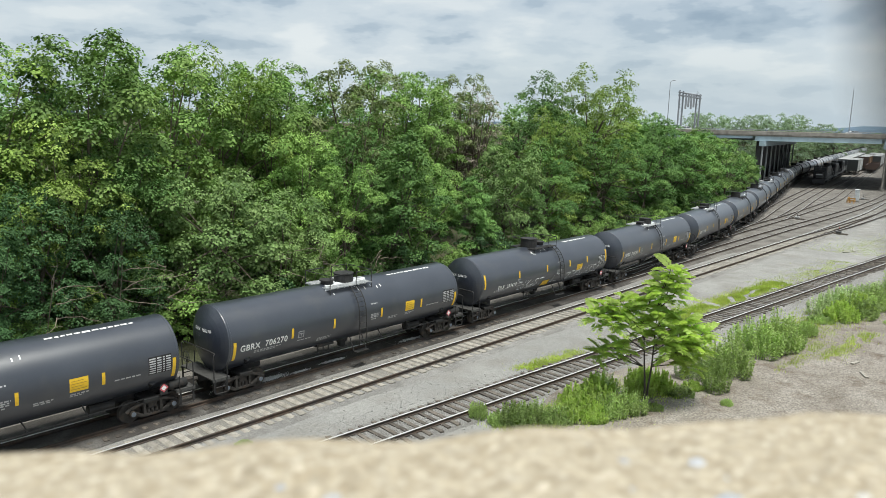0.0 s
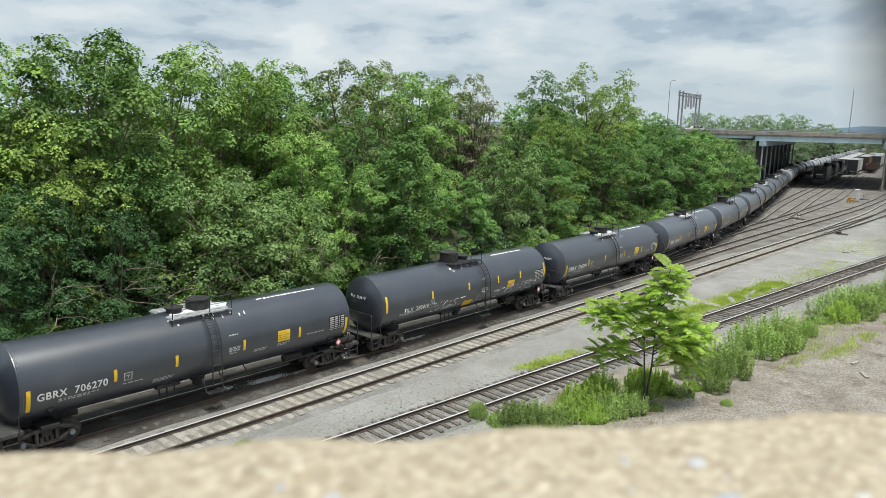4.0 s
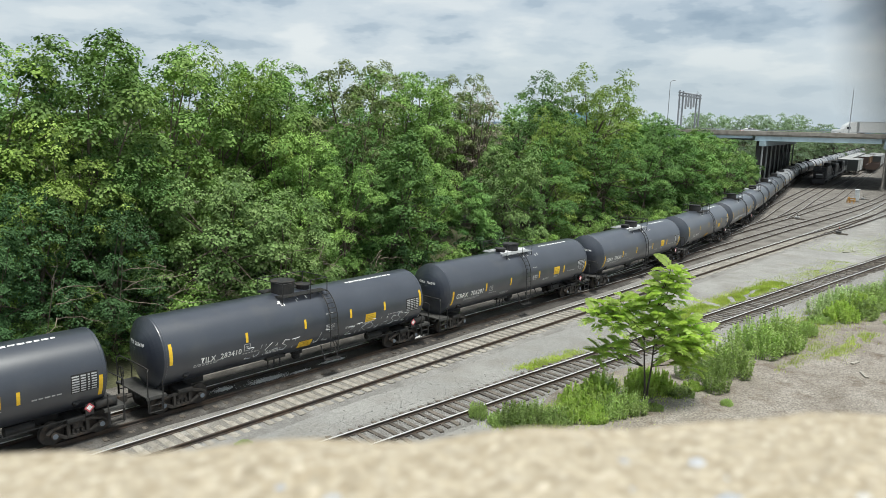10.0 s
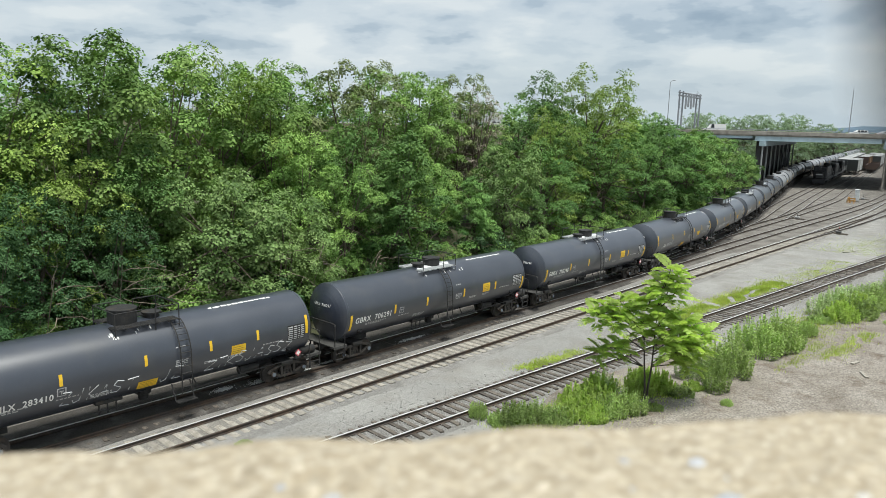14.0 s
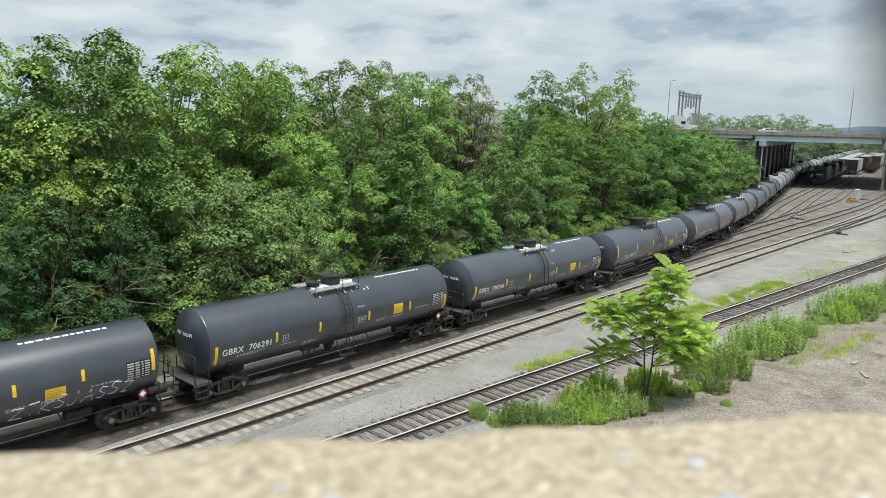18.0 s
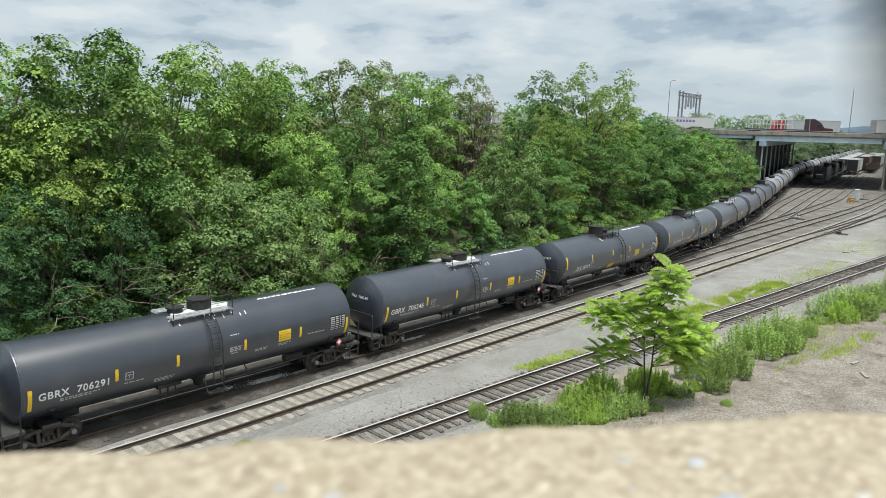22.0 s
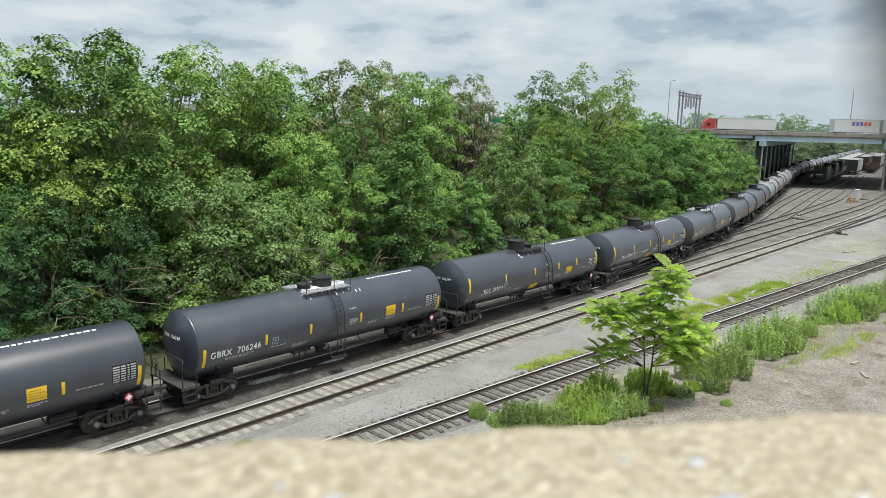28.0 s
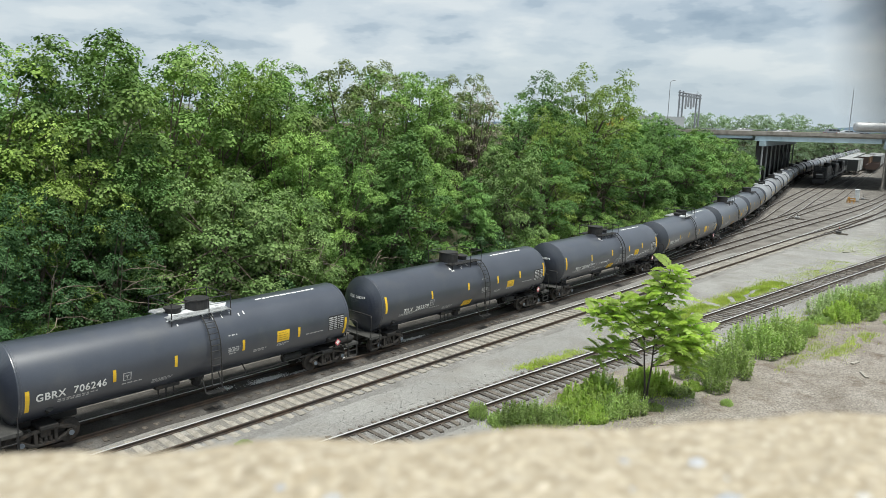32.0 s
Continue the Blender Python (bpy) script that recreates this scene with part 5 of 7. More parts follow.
for x, y, top in ((95, 45.2, 14.8), (100, 43.4, 13.9), (106, 44.9, 13.6), (112, 45.8, 13.0), (118, 46.9, 12.9), (110, 49.0, 14.0), (124, 46.8, 11.9), (132, 48.2, 10.4), (140, 49.4, 8.8), (147, 51.2, 8.2), (122, 52.0, 13.4), (134, 55.0, 12.2), (146, 58.0, 11.8), (155, 54.4, 8.0), (162, 56.4, 7.2)):
    tree(RND.choice(("lite_a", "lite_a", "lite_c")), x, y, top, 1.0, RND.uniform(0, 6.28), TALL)
# Front shrubs right behind the train.
x = -2.0
while x < 136:
    off = 6.4 + RND.uniform(0, 1.8)
    key = RND.choice(("shrub_a", "shrub_b", "shrub_b"))
    tree(key, x, main_y(x) + off, RND.uniform(2.4, 4.2), RND.uniform(0.9, 1.25), RND.uniform(0, 6.28), "dense green shrub at the foot of the wood", "shrub", "shrubs behind the train")
    x += RND.uniform(3.6, 5.6) if x < 90 else RND.uniform(4.5, 6.5)
for k in range(16):
    d, px = 430 + RND.uniform(-30, 60), 1400 + 17 * k
    q = FWD * d + ALONG * ((px - 784) / 1290.0 * d)
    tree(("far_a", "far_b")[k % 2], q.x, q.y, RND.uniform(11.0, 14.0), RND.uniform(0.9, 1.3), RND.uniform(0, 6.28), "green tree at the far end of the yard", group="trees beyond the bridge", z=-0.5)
# Wood beyond the bridge and the hazy line of trees over it.
for k in range(20):
    x = 232 + 13 * k
    tree(("far_a", "far_b")[k % 2], x, main_y(x) + 11 + RND.uniform(-1, 6), RND.uniform(11, 14), RND.uniform(0.9, 1.2), RND.uniform(0, 6.28), "green tree in the wood beyond the bridge", group="trees beyond the bridge")
for k in range(17):
    d, a = 330 + RND.uniform(-20, 40), (1215 - 784 + 16 * k) / 1290.0
    q = FWD * d + ALONG * (a * d)
    tree(("far_a", "far_b")[k % 2], q.x, q.y, RND.uniform(18.6, 21.4) if k < 13 else 17.2, RND.uniform(0.75, 1.0), RND.uniform(0, 6.28), "haze-tinted green tree far behind the highway", group="trees beyond the bridge", z=-0.5)


# ---- the young tree by the near track ----
def frond(seed, pairs=11):
    """A feathery compound leaf one metre long: an arched, drooping midrib along x with paired leaflets."""
    rng = random.Random(seed)
    v, f = [], []

    def leaflet(c, ax, wd):
        o = len(v)
        v.extend([tuple(c), tuple(c + ax * 0.4 + wd), tuple(c + ax), tuple(c + ax * 0.4 - wd)])
        f.extend([(o, o + 1, o + 2), (o, o + 2, o + 3)])

    def rib(u):
        return Vector((u * (1 - 0.10 * u), 0, 0.16 * u - 0.50 * u * u))

    for k in range(pairs):
        u = 0.16 + 0.8 * k / (pairs - 1)
        c = rib(u)
        ll = 0.32 * (math.sin(math.pi * (0.22 + 0.66 * u)) + 0.12)
        for sg in (-1, 1):
            ax = Vector((0.42, sg, -0.30 + rng.uniform(-0.15, 0.15))).normalized() * ll * rng.uniform(0.9, 1.1)
            leaflet(c, ax, Vector((0.20, 0, rng.uniform(-0.06, 0.10))) * ll * 1.5)
    leaflet(rib(0.95), Vector((0.14, 0, -0.11)), Vector((0, 0.03, 0)))
    o = len(v)
    for u in (0.0, 0.33, 0.66, 0.98):
        c = rib(u)
        v.extend([tuple(c + Vector((0, 0.008, 0))), tuple(c - Vector((0, 0.008, 0)))])
    for k in range(3):
        f.append((o + 2 * k, o + 2 * k + 1, o + 2 * k + 3, o + 2 * k + 2))
    me = bpy.data.meshes.new("frond")
    me.from_pydata(v, [], f)
    me.update()
    me.materials.append(LEAF_BRIGHT)
    return me


def build_young_tree():
    rng = random.Random(8)
    t = tagged(empty("young_tree", Matrix.Translation((30.6, 14.4, ground_z(30.6, 14.4)))), "young tree with twin thin trunks and feathery bright leaves", "tree")
    right, away = ALONG, FWD

    def at(u, w, z):
        q = right * u + away * w
        return Vector((q.x, q.y, z))

    tips = []
    for j, (u0, w0, u1, w1, z1) in enumerate(((0.0, 0, -0.20, 0.1, 3.2), (0.16, 0.1, 0.22, -0.1, 3.5))):
        bm = nb()
        pts = [at(u0, w0, -0.3), at(u0 - 0.02, w0, 0.8), at((u0 + u1) / 2, w1, 2.0), at(u1, w1, z1), at(u1 + (0.45 if j else -0.15), w1, z1 + 1.3)]
        for k, (a, b) in enumerate(zip(pts, pts[1:])):
            rod(bm, a, b, 0.062 - 0.011 * k, 8, 0.062 - 0.011 * (k + 1))
        part("trunk", bm, DARK_BARK, t)
    fronds = [frond(60 + k) for k in range(6)]
    # Leaf whorls at the branch tips: sideways, away, height and spread.
    whorls = [(0.75, 0.0, 6.7, 1.0), (1.15, 0.3, 6.35, 0.9), (0.45, -0.2, 6.1, 1.0), (1.0, -0.3, 5.75, 0.9), (0.2, 0.3, 5.6, 0.9),
              (-0.15, -0.2, 5.25, 1.0), (-0.75, 0.3, 5.05, 1.0), (-1.35, -0.1, 5.1, 1.0), (-2.0, 0.2, 4.95, 1.0), (-2.55, -0.1, 4.6, 0.9), (-1.75, -0.4, 4.45, 0.9), (-1.0, -0.3, 4.5, 1.0),
              (0.15, -0.5, 4.5, 1.0), (0.75, 0.2, 4.4, 1.0), (1.35, -0.2, 4.35, 1.05), (1.95, 0.2, 4.15, 1.05), (2.45, -0.1, 3.75, 1.0), (0.55, -0.6, 3.7, 1.0), (1.15, -0.6, 3.6, 1.05), (1.75, -0.4, 3.4, 1.05),
              (2.2, 0.3, 3.0, 1.0), (1.45, 0.1, 2.9, 1.0), (0.9, -0.3, 3.05, 0.9), (1.85, -0.1, 2.5, 0.9), (-0.4, 0.2, 3.9, 0.9),
              (-1.2, 0.1, 3.0, 0.85), (-1.75, -0.1, 3.05, 0.9), (-2.2, 0.1, 2.8, 0.8)]
    for u, w, z, r in whorls:
        c = at(u, w, z - 0.15)
        root = at(0.22 if u > 0 else -0.2, 0, max(1.9, min(4.6, z - 0.5 - 0.55 * abs(u))))
        bm = nb()
        mid = root.lerp(c, 0.55) + Vector((0, 0, -0.10))
        rod(bm, root, mid, 0.030, 6, 0.020)
        rod(bm, mid, c, 0.020, 6, 0.012)
        part("branch", bm, DARK_BARK, t)
        turn = rng.uniform(0, 6.28)
        for k in range(10):
            an, el = turn + 2.399 * k, 0.75 - 0.10 * k + rng.uniform(-0.15, 0.15)
            m = Matrix.Translation(c + Vector((0, 0, -0.05 * k))) @ Matrix.Rotation(an, 4, "Z") @ Matrix.Rotation(-el, 4, "Y") @ Matrix.Rotation(rng.uniform(-0.3, 0.3), 4, "X")
            share("frond", fronds[k % 6], t, m @ Matrix.Scale(r * rng.uniform(0.85, 1.12), 4))


build_young_tree()


# ---- weeds and grass ----
def weed_meshes(seed, mat, h, stems, size):
    rng = np.random.default_rng(seed)
    rnd = random.Random(seed)
    cs, outs = [], []
    bm = nb()
    for _ in range(stems):
        a, r = rnd.uniform(0, 6.28), math.sqrt(rnd.random())
        x, y = r * math.cos(a), r * math.sin(a)
        hh = h * rnd.uniform(0.7, 1.12) * math.sqrt(1.02 - 0.82 * r * r)
        tx, ty = x * (1.0 + 0.22 * h) + rnd.uniform(-0.1, 0.1), y * (1.0 + 0.22 * h) + rnd.uniform(-0.1, 0.1)
        rod(bm, (x, y, -0.1), (tx, ty, hh), 0.010, 3, 0.004)
        n = int(24 * hh / h) + 8
        for k in range(n):
            u = (k + 0.5) / n
            an = k * 2.4
            spread = 0.13 * (1.1 - u)
            cs.append((x + (tx - x) * u + spread * math.cos(an), y + (ty - y) * u + spread * math.sin(an), hh * (0.12 + 0.9 * u)))
            outs.append((math.cos(an) * 0.8, math.sin(an) * 0.8, 0.4))
    v, f = leaf_cloud(rng, np.array(cs), np.array(outs), size * 1.25, 1.1, -0.1)
    stem = bpy.data.meshes.new("stems")
    bm.to_mesh(stem)
    bm.free()
    stem.materials.append(LEAF_WEED)
    return np_mesh("leaves", v, f, mat), stem


WEEDS = {"tall": (weed_meshes(1, LEAF_WEED, 1.25, 75, 0.10), 1.25), "grey": (weed_meshes(2, LEAF_GREY, 1.1, 75, 0.09), 1.1), "low": (weed_meshes(3, LEAF_WEED, 0.6, 90, 0.09), 0.6), "bright": (weed_meshes(4, LEAF_BRIGHT, 0.55, 90, 0.10), 0.55)}


def weed(kind, x, y, r, h, label, group="weeds beside the near track"):
    (leaves, stem), h0 = WEEDS[kind]
    w = tagged(empty("weed_clump", Matrix.Translation((x, y, ground_z(x, y))) @ Matrix.Rotation(RND.uniform(0, 6), 4, "Z")), label, "weeds", group)
    w.scale = (r, r, h / h0)
    tagged(share("stalk", stem, w), kind="stuff")
    tagged(share("foliage", leaves, w), kind="stuff")


LUSH, DUSTY, LOW, YOUNG = "thick rounded clump of tall green weeds on dirt", "clump of tall grey-green weeds on dirt", "low green weeds on gravel", "low bright yellow-green weeds"
LABELS = {"tall": LUSH, "grey": DUSTY, "low": LOW, "bright": YOUNG}
# Along the dirt clearing, from the young tree outwards.
for kind, x, y, r, h in (
        ("tall", 34.9, 12.75, 0.62, 1.9), ("tall", 37.2, 13.9, 0.70, 1.8), ("tall", 37.9, 12.9, 0.85, 2.0), ("grey", 36.0, 14.5, 0.75, 1.5), ("tall", 38.9, 13.7, 0.8, 1.8), 
        ("tall", 42.6, 13.0, 0.95, 1.9), ("tall", 44.2, 12.6, 0.95, 2.1), ("tall", 43.4, 14.2, 0.95, 1.9), ("tall", 45.8, 13.4, 1.0, 2.1), ("tall", 45.4, 12.3, 0.7, 1.7), ("low", 48.2, 13.3, 0.6, 1.0), ("low", 49.1, 12.5, 0.55, 1.1),
        ("low", 33.4, 11.6, 0.28, 0.35),):
    weed(kind, x, y, r, h, LABELS[kind])
# The far thicket.
for kind, x, y, r, h in (
        ("grey", 56.2, 13.4, 1.0, 1.6), ("grey", 58.8, 13.0, 1.1, 1.8), ("bright", 55.0, 11.9, 1.1, 1.3), ("tall", 57.0, 11.2, 1.1, 1.5), ("bright", 58.4, 11.9, 1.1, 1.4), ("tall", 60.2, 11.2, 1.1, 1.6), ("grey", 61.4, 12.7, 1.2, 1.5), ("grey", 64.2, 12.0, 1.2, 1.4), ("tall", 63.0, 10.7, 1.2, 1.6), ("grey", 67.0, 11.2, 1.3, 1.4), ("tall", 66.0, 10.0, 1.3, 1.5), ("tall", 69.8, 10.8, 1.4, 1.8), ("grey", 73.0, 10.0, 1.5, 1.5), ("tall", 76.4, 9.4, 1.5, 1.5), ("low", 53.6, 12.9, 0.8, 0.5), ("low", 61.0, 9.4, 0.9, 0.6), ("low", 56.5, 9.0, 0.6, 0.3)):
    weed(kind, x, y, r, h, LABELS[kind])
# Round the foot of the young tree.
for kind, x, y, r, h in (
        ("low", 24.3, 19.3, 0.42, 0.75), ("low", 24.4, 18.2, 0.5, 0.5), ("low", 24.9, 17.7, 0.75, 1.0), ("tall", 25.7, 17.0, 0.75, 1.0), ("low", 26.2, 16.3, 0.7, 0.8), ("bright", 26.9, 15.9, 0.75, 0.9), ("bright", 27.6, 16.2, 0.9, 1.3), ("bright", 28.6, 16.0, 0.9, 1.4), ("low", 28.2, 14.9, 0.7, 1.1), ("tall", 28.9, 14.6, 0.6, 1.2), ("tall", 29.4, 14.2, 0.5, 1.0), ("bright", 27.4, 15.2, 0.6, 0.8), ("bright", 29.8, 16.3, 0.8, 1.3), ("grey", 30.8, 16.6, 0.6, 1.2), ("bright", 31.9, 15.3, 0.75, 1.3), ("bright", 32.8, 14.8, 0.7, 1.1), ("bright", 33.4, 15.8, 0.7, 0.9), ("low", 33.2, 13.9, 0.8, 0.35), ("bright", 34.4, 13.7, 0.5, 0.4), ("low", 30.4, 13.8, 0.4, 0.3), ("low", 15.4, 24.2, 0.35, 0.14)):
    weed(kind, x, y, r, h, LABELS[kind])


def grass_strip(line, half, count, seed, h=0.14, label="thin yellow-green grass on gravel"):
    rng = np.random.default_rng(seed)
    pts = np.array(resample(line, 0.25))
    k = rng.integers(0, len(pts), count)
    dx = rng.normal(0, half, count)
    x, y = pts[k, 0] + rng.normal(0, 0.3, count), pts[k, 1] + dx
    keep = np.array([noise.noise((a * 0.7, b * 1.4, seed)) > -0.25 for a, b in zip(x, y)])
    x, y = x[keep], y[keep]
    z = np.array([ground_z(a, b) + 0.02 for a, b in zip(x, y)])
    n = len(x)
    an, hh = rng.uniform(0, 6.28, n), h * rng.uniform(0.5, 1.5, n)
    v = np.empty((n, 3, 3))
    w = 0.016
    v[:, 0] = np.stack([x - w * np.cos(an), y - w * np.sin(an), z - 0.03], 1)
    v[:, 1] = np.stack([x + w * np.cos(an), y + w * np.sin(an), z - 0.03], 1)
    v[:, 2] = np.stack([x + rng.normal(0, 0.05, n), y + rng.normal(0, 0.05, n), z + hh], 1)
    ob = new("grass", np_mesh("grass", v.reshape(-1, 3), np.arange(n * 3).reshape(-1, 3), GRASS))
    tagged(ob, label, "grass", kind="stuff")


grass_strip([(46, 20.9), (52, 20.4), (57, 20.0), (66, 19.3)], 0.55, 22000, 1)
grass_strip([(64, 19.6), (74, 18.6), (82, 18.0)], 0.9, 5000, 2, 0.1)
grass_strip([(31, 21.6), (36, 21.2)], 0.35, 4500, 3, 0.1)
grass_strip([(60, 10.5), (70, 9.0)], 1.2, 5000, 4, 0.12, "sparse green grass on dirt")
grass_strip([(45, 12.4), (52, 12.0)], 0.9, 3500, 5, 0.1, "sparse green grass on dirt")
grass_strip([(44.5, 10.2), (52.5, 9.6)], 0.35, 2600, 11, 0.16, "sparse green sprigs on dirt")
grass_strip([(40.5, 11.3), (48, 11.3)], 0.25, 1500, 12, 0.13, "sparse green sprigs on dirt")
grass_strip([(24, 17.2), (34, 15.2)], 1.0, 7000, 6, 0.16, "green grass under the young tree")
grass_strip([(52, 13.2), (70, 11.0)], 1.2, 7000, 7, 0.18, "green grass under the weeds")
grass_strip([(88, 20.0), (112, 15.0)], 2.0, 5000, 8, 0.1)


def stones(name, count, area, seed, lo, hi, mat, label):
    """Loose stones as small uneven lumps."""
    rng = np.random.default_rng(seed)
    base = np.array([(1, 0, 0), (-1, 0, 0), (0, 1, 0), (0, -1, 0), (0, 0, 1), (0, 0, -0.6)], float)
    tri = np.array([(0, 2, 4), (2, 1, 4), (1, 3, 4), (3, 0, 4), (2, 0, 5), (1, 2, 5), (3, 1, 5), (0, 3, 5)])
    P = np.array([area(rng) for _ in range(count)])
    s = rng.uniform(lo, hi, (count, 1, 1))
    v = base[None] * s * rng.uniform(0.6, 1.25, (count, 6, 3)) + P[:, None]
    f = (tri[None] + 6 * np.arange(count)[:, None, None]).reshape(-1, 3)
    tagged(new(name, np_mesh(name, v.reshape(-1, 3), f, mat)), label, "stones", kind="stuff")


CHIP = material("loose_stone", (0.28, 0.273, 0.26), (0.39, 0.38, 0.36), 1.5, 0.95, 0, 0.2, 30, None, 0.3, "World", island=0.35, spec=0.2)


DIRT_CHIP = material("pale_dirt_stone", (0.24, 0.215, 0.185), (0.40, 0.37, 0.33), 1.5, 0.95, 0, 0.2, 30, None, 0.3, "World", island=0.3, spec=0.2)


def between_tracks(rng):
    x = 6 + 70 * rng.random() ** 1.4
    y = rng.uniform(19.5, 28.6)
    return x, y, (-0.19 if abs(y - 26.2) < 1.4 else ground_z(x, y) + 0.015)


def near_bed(rng):
    s = 8 + 66 * rng.random() ** 1.3
    w = rng.normal(0, 1.1)
    x, y = 1.92 + 0.9963 * s + 0.0854 * w, 22.35 - 0.0854 * s + 0.996 * w
    return x, y, -0.205 if abs(w) < 1.3 else ground_z(x, y) + 0.02


def on_dirt(rng):
    x, y = rng.uniform(32, 60), rng.uniform(6, 14.3)
    return x, y, ground_z(x, y) + 0.06


stones("yard_stones", 11000, between_tracks, 1, 0.012, 0.028, CHIP, "loose grey stones on the yard gravel")
stones("near_ballast_stones", 12500, near_bed, 2, 0.02, 0.055, CHIP, "loose grey ballast stones of the near track")
stones("dirt_stones", 9000, on_dirt, 3, 0.008, 0.028, DIRT_CHIP, "small stones and litter on the dirt")


# ---- things in the yard ----
WHITE_STEEL = paint("white_steel_cabinet", (0.62, 0.64, 0.64), 0.5)
ORANGE = paint("orange_plastic", (0.55, 0.30, 0.09), 0.5)
RED = paint("red_target", (0.45, 0.03, 0.02), 0.5)
LOCO = paint("locomotive_black", (0.022, 0.022, 0.024), 0.45)
BOX_BROWN = paint("boxcar_brown", (0.085, 0.052, 0.042), 0.85)
BOX_ORANGE = paint("boxcar_orange", (0.23, 0.14, 0.08), 0.85)
BOX_WHITE = paint("boxcar_white", (0.58, 0.59, 0.58), 0.6)
BOX_DARK = paint("boxcar_dark_end", (0.05, 0.055, 0.055), 0.7)
HOPPER = paint("hopper_grey", (0.34, 0.345, 0.34), 0.65)
GLASS = paint("dark_window_glass", (0.02, 0.025, 0.03), 0.1)


def build_yard_things():
    c = tagged(empty("signal_cabinet", pose(157.4, 34.0, -0.3, 0, 0, 12)), "white steel signal cabinet on a concrete foot", "cabinet")
    bm = nb()
    box(bm, -0.5, 0.5, -0.4, 0.4, 0.2, 2.3, 0.04)
    part("body", bm, WHITE_STEEL, c)
    bm = nb()
    box(bm, -0.6, 0.6, -0.5, 0.5, -0.05, 0.2, 0.02)
    part("foot", bm, CONCRETE, c)
    bm = nb()
    box(bm, -0.56, 0.56, -0.46, 0.46, 2.3, 2.38, 0.02)
    part("roof", bm, WHITE_STEEL, c)
    for s in (-1, 1):
        bm = nb()
        box(bm, -0.535, -0.50, min(0, s * 0.36), max(0, s * 0.36), 0.3, 2.2, 0.01)
        part("door", bm, WHITE_STEEL, c)
    for k, (x, y, r) in enumerate(((154.0, 34.6, 20), (153.2, 33.9, 80))):
        b = tagged(empty("barricade", pose(x, y, -0.3, 0, 0, r)), "orange plastic A-frame barricade", "barricade", "yard barricades")
        for s in (-1, 1):
            bm = nb()
            for xx in (-0.5, 0.5):
                rod(bm, (xx, s * 0.3, 0), (xx, s * 0.04, 1.1), 0.05, 6)
            for z in (0.5, 0.9):
                box(bm, -0.6, 0.6, s * (0.33 - 0.26 * z) - 0.02, s * (0.33 - 0.26 * z) + 0.02, z - 0.11, z + 0.11)
            part("frame", bm, ORANGE, b)
    for x, y, red in ((104.5, 24.2, True), (117.2, 33.0, False), (163.5, 34.2, False)):
        st = tagged(empty("switch_stand", pose(x, y, -0.3, 0, 0, 5)), "low switch stand with a red target" if red else "low grey switch machine on long ties", "switch stand", "switch stands")
        for yy in (-0.35, 0.35):
            bm = nb()
            box(bm, -0.12 + yy, 0.12 + yy, -1.1, 1.6, -0.02, 0.14, 0.015)
            part("tie", bm, DARK_TIE, st)
        bm = nb()
        box(bm, -0.4, 0.4, -0.3, 0.3, 0.14, 0.42, 0.04)
        part("body", bm, PLATE if red else HOPPER, st)
        bm = nb()
        rod(bm, (0, 0, 0.4), (0, 0, 0.85), 0.035, 8)
        part("mast", bm, BLACK, st)
        bm = nb()
        disc(bm, (0, -0.02, 0.85), (0.5, -1, 0), 0.14, 0.02, 12)
        part("target", bm, RED if red else BOX_WHITE, st)
        bm = nb()
        rod(bm, (0.1, 0, 0.36), (0.55, -0.3, 0.5), 0.025, 6)
        part("lever", bm, BLACK, st)
    # Scraps by the tracks.
    for x, y, r, ln in ((90.5, 19.2, 20, 1.6), (88.8, 19.6, -30, 0.9), (100.5, 17.9, 10, 1.0), (43.0, 7.9, 30, 0.9), (45.0, 8.8, -12, 0.7)):
        p = tagged(empty("old_plank", pose(x, y, ground_z(x, y) + 0.06, 0, 0, r)), "short weathered plank lying on the ground", "plank", "scrap planks")
        bm = nb()
        box(bm, -ln / 2, ln / 2, -0.1, 0.1, 0.0, 0.07, 0.012)
        part("board", bm, TIE, p)


build_yard_things()


def bogie(parent, x):
    for sy in (-1, 1):
        bm = nb()
        box(bm, x - 1.15, x + 1.15, sy * 1.0 - 0.1, sy * 1.0 + 0.1, 0.35, 0.8, 0.08)
        part("side_frame", bm, TRUCK, parent)
    for xx in (-0.89, 0.89):
        bm = nb()
        for sy in (-1, 1):
            disc(bm, (x + xx, sy * 0.75, 0.46), (0, 1, 0), 0.46, 0.13, 14)
        rod(bm, (x + xx, -0.75, 0.46), (x + xx, 0.75, 0.46), 0.08, 8)
        part("wheelset", bm, TRUCK, parent)


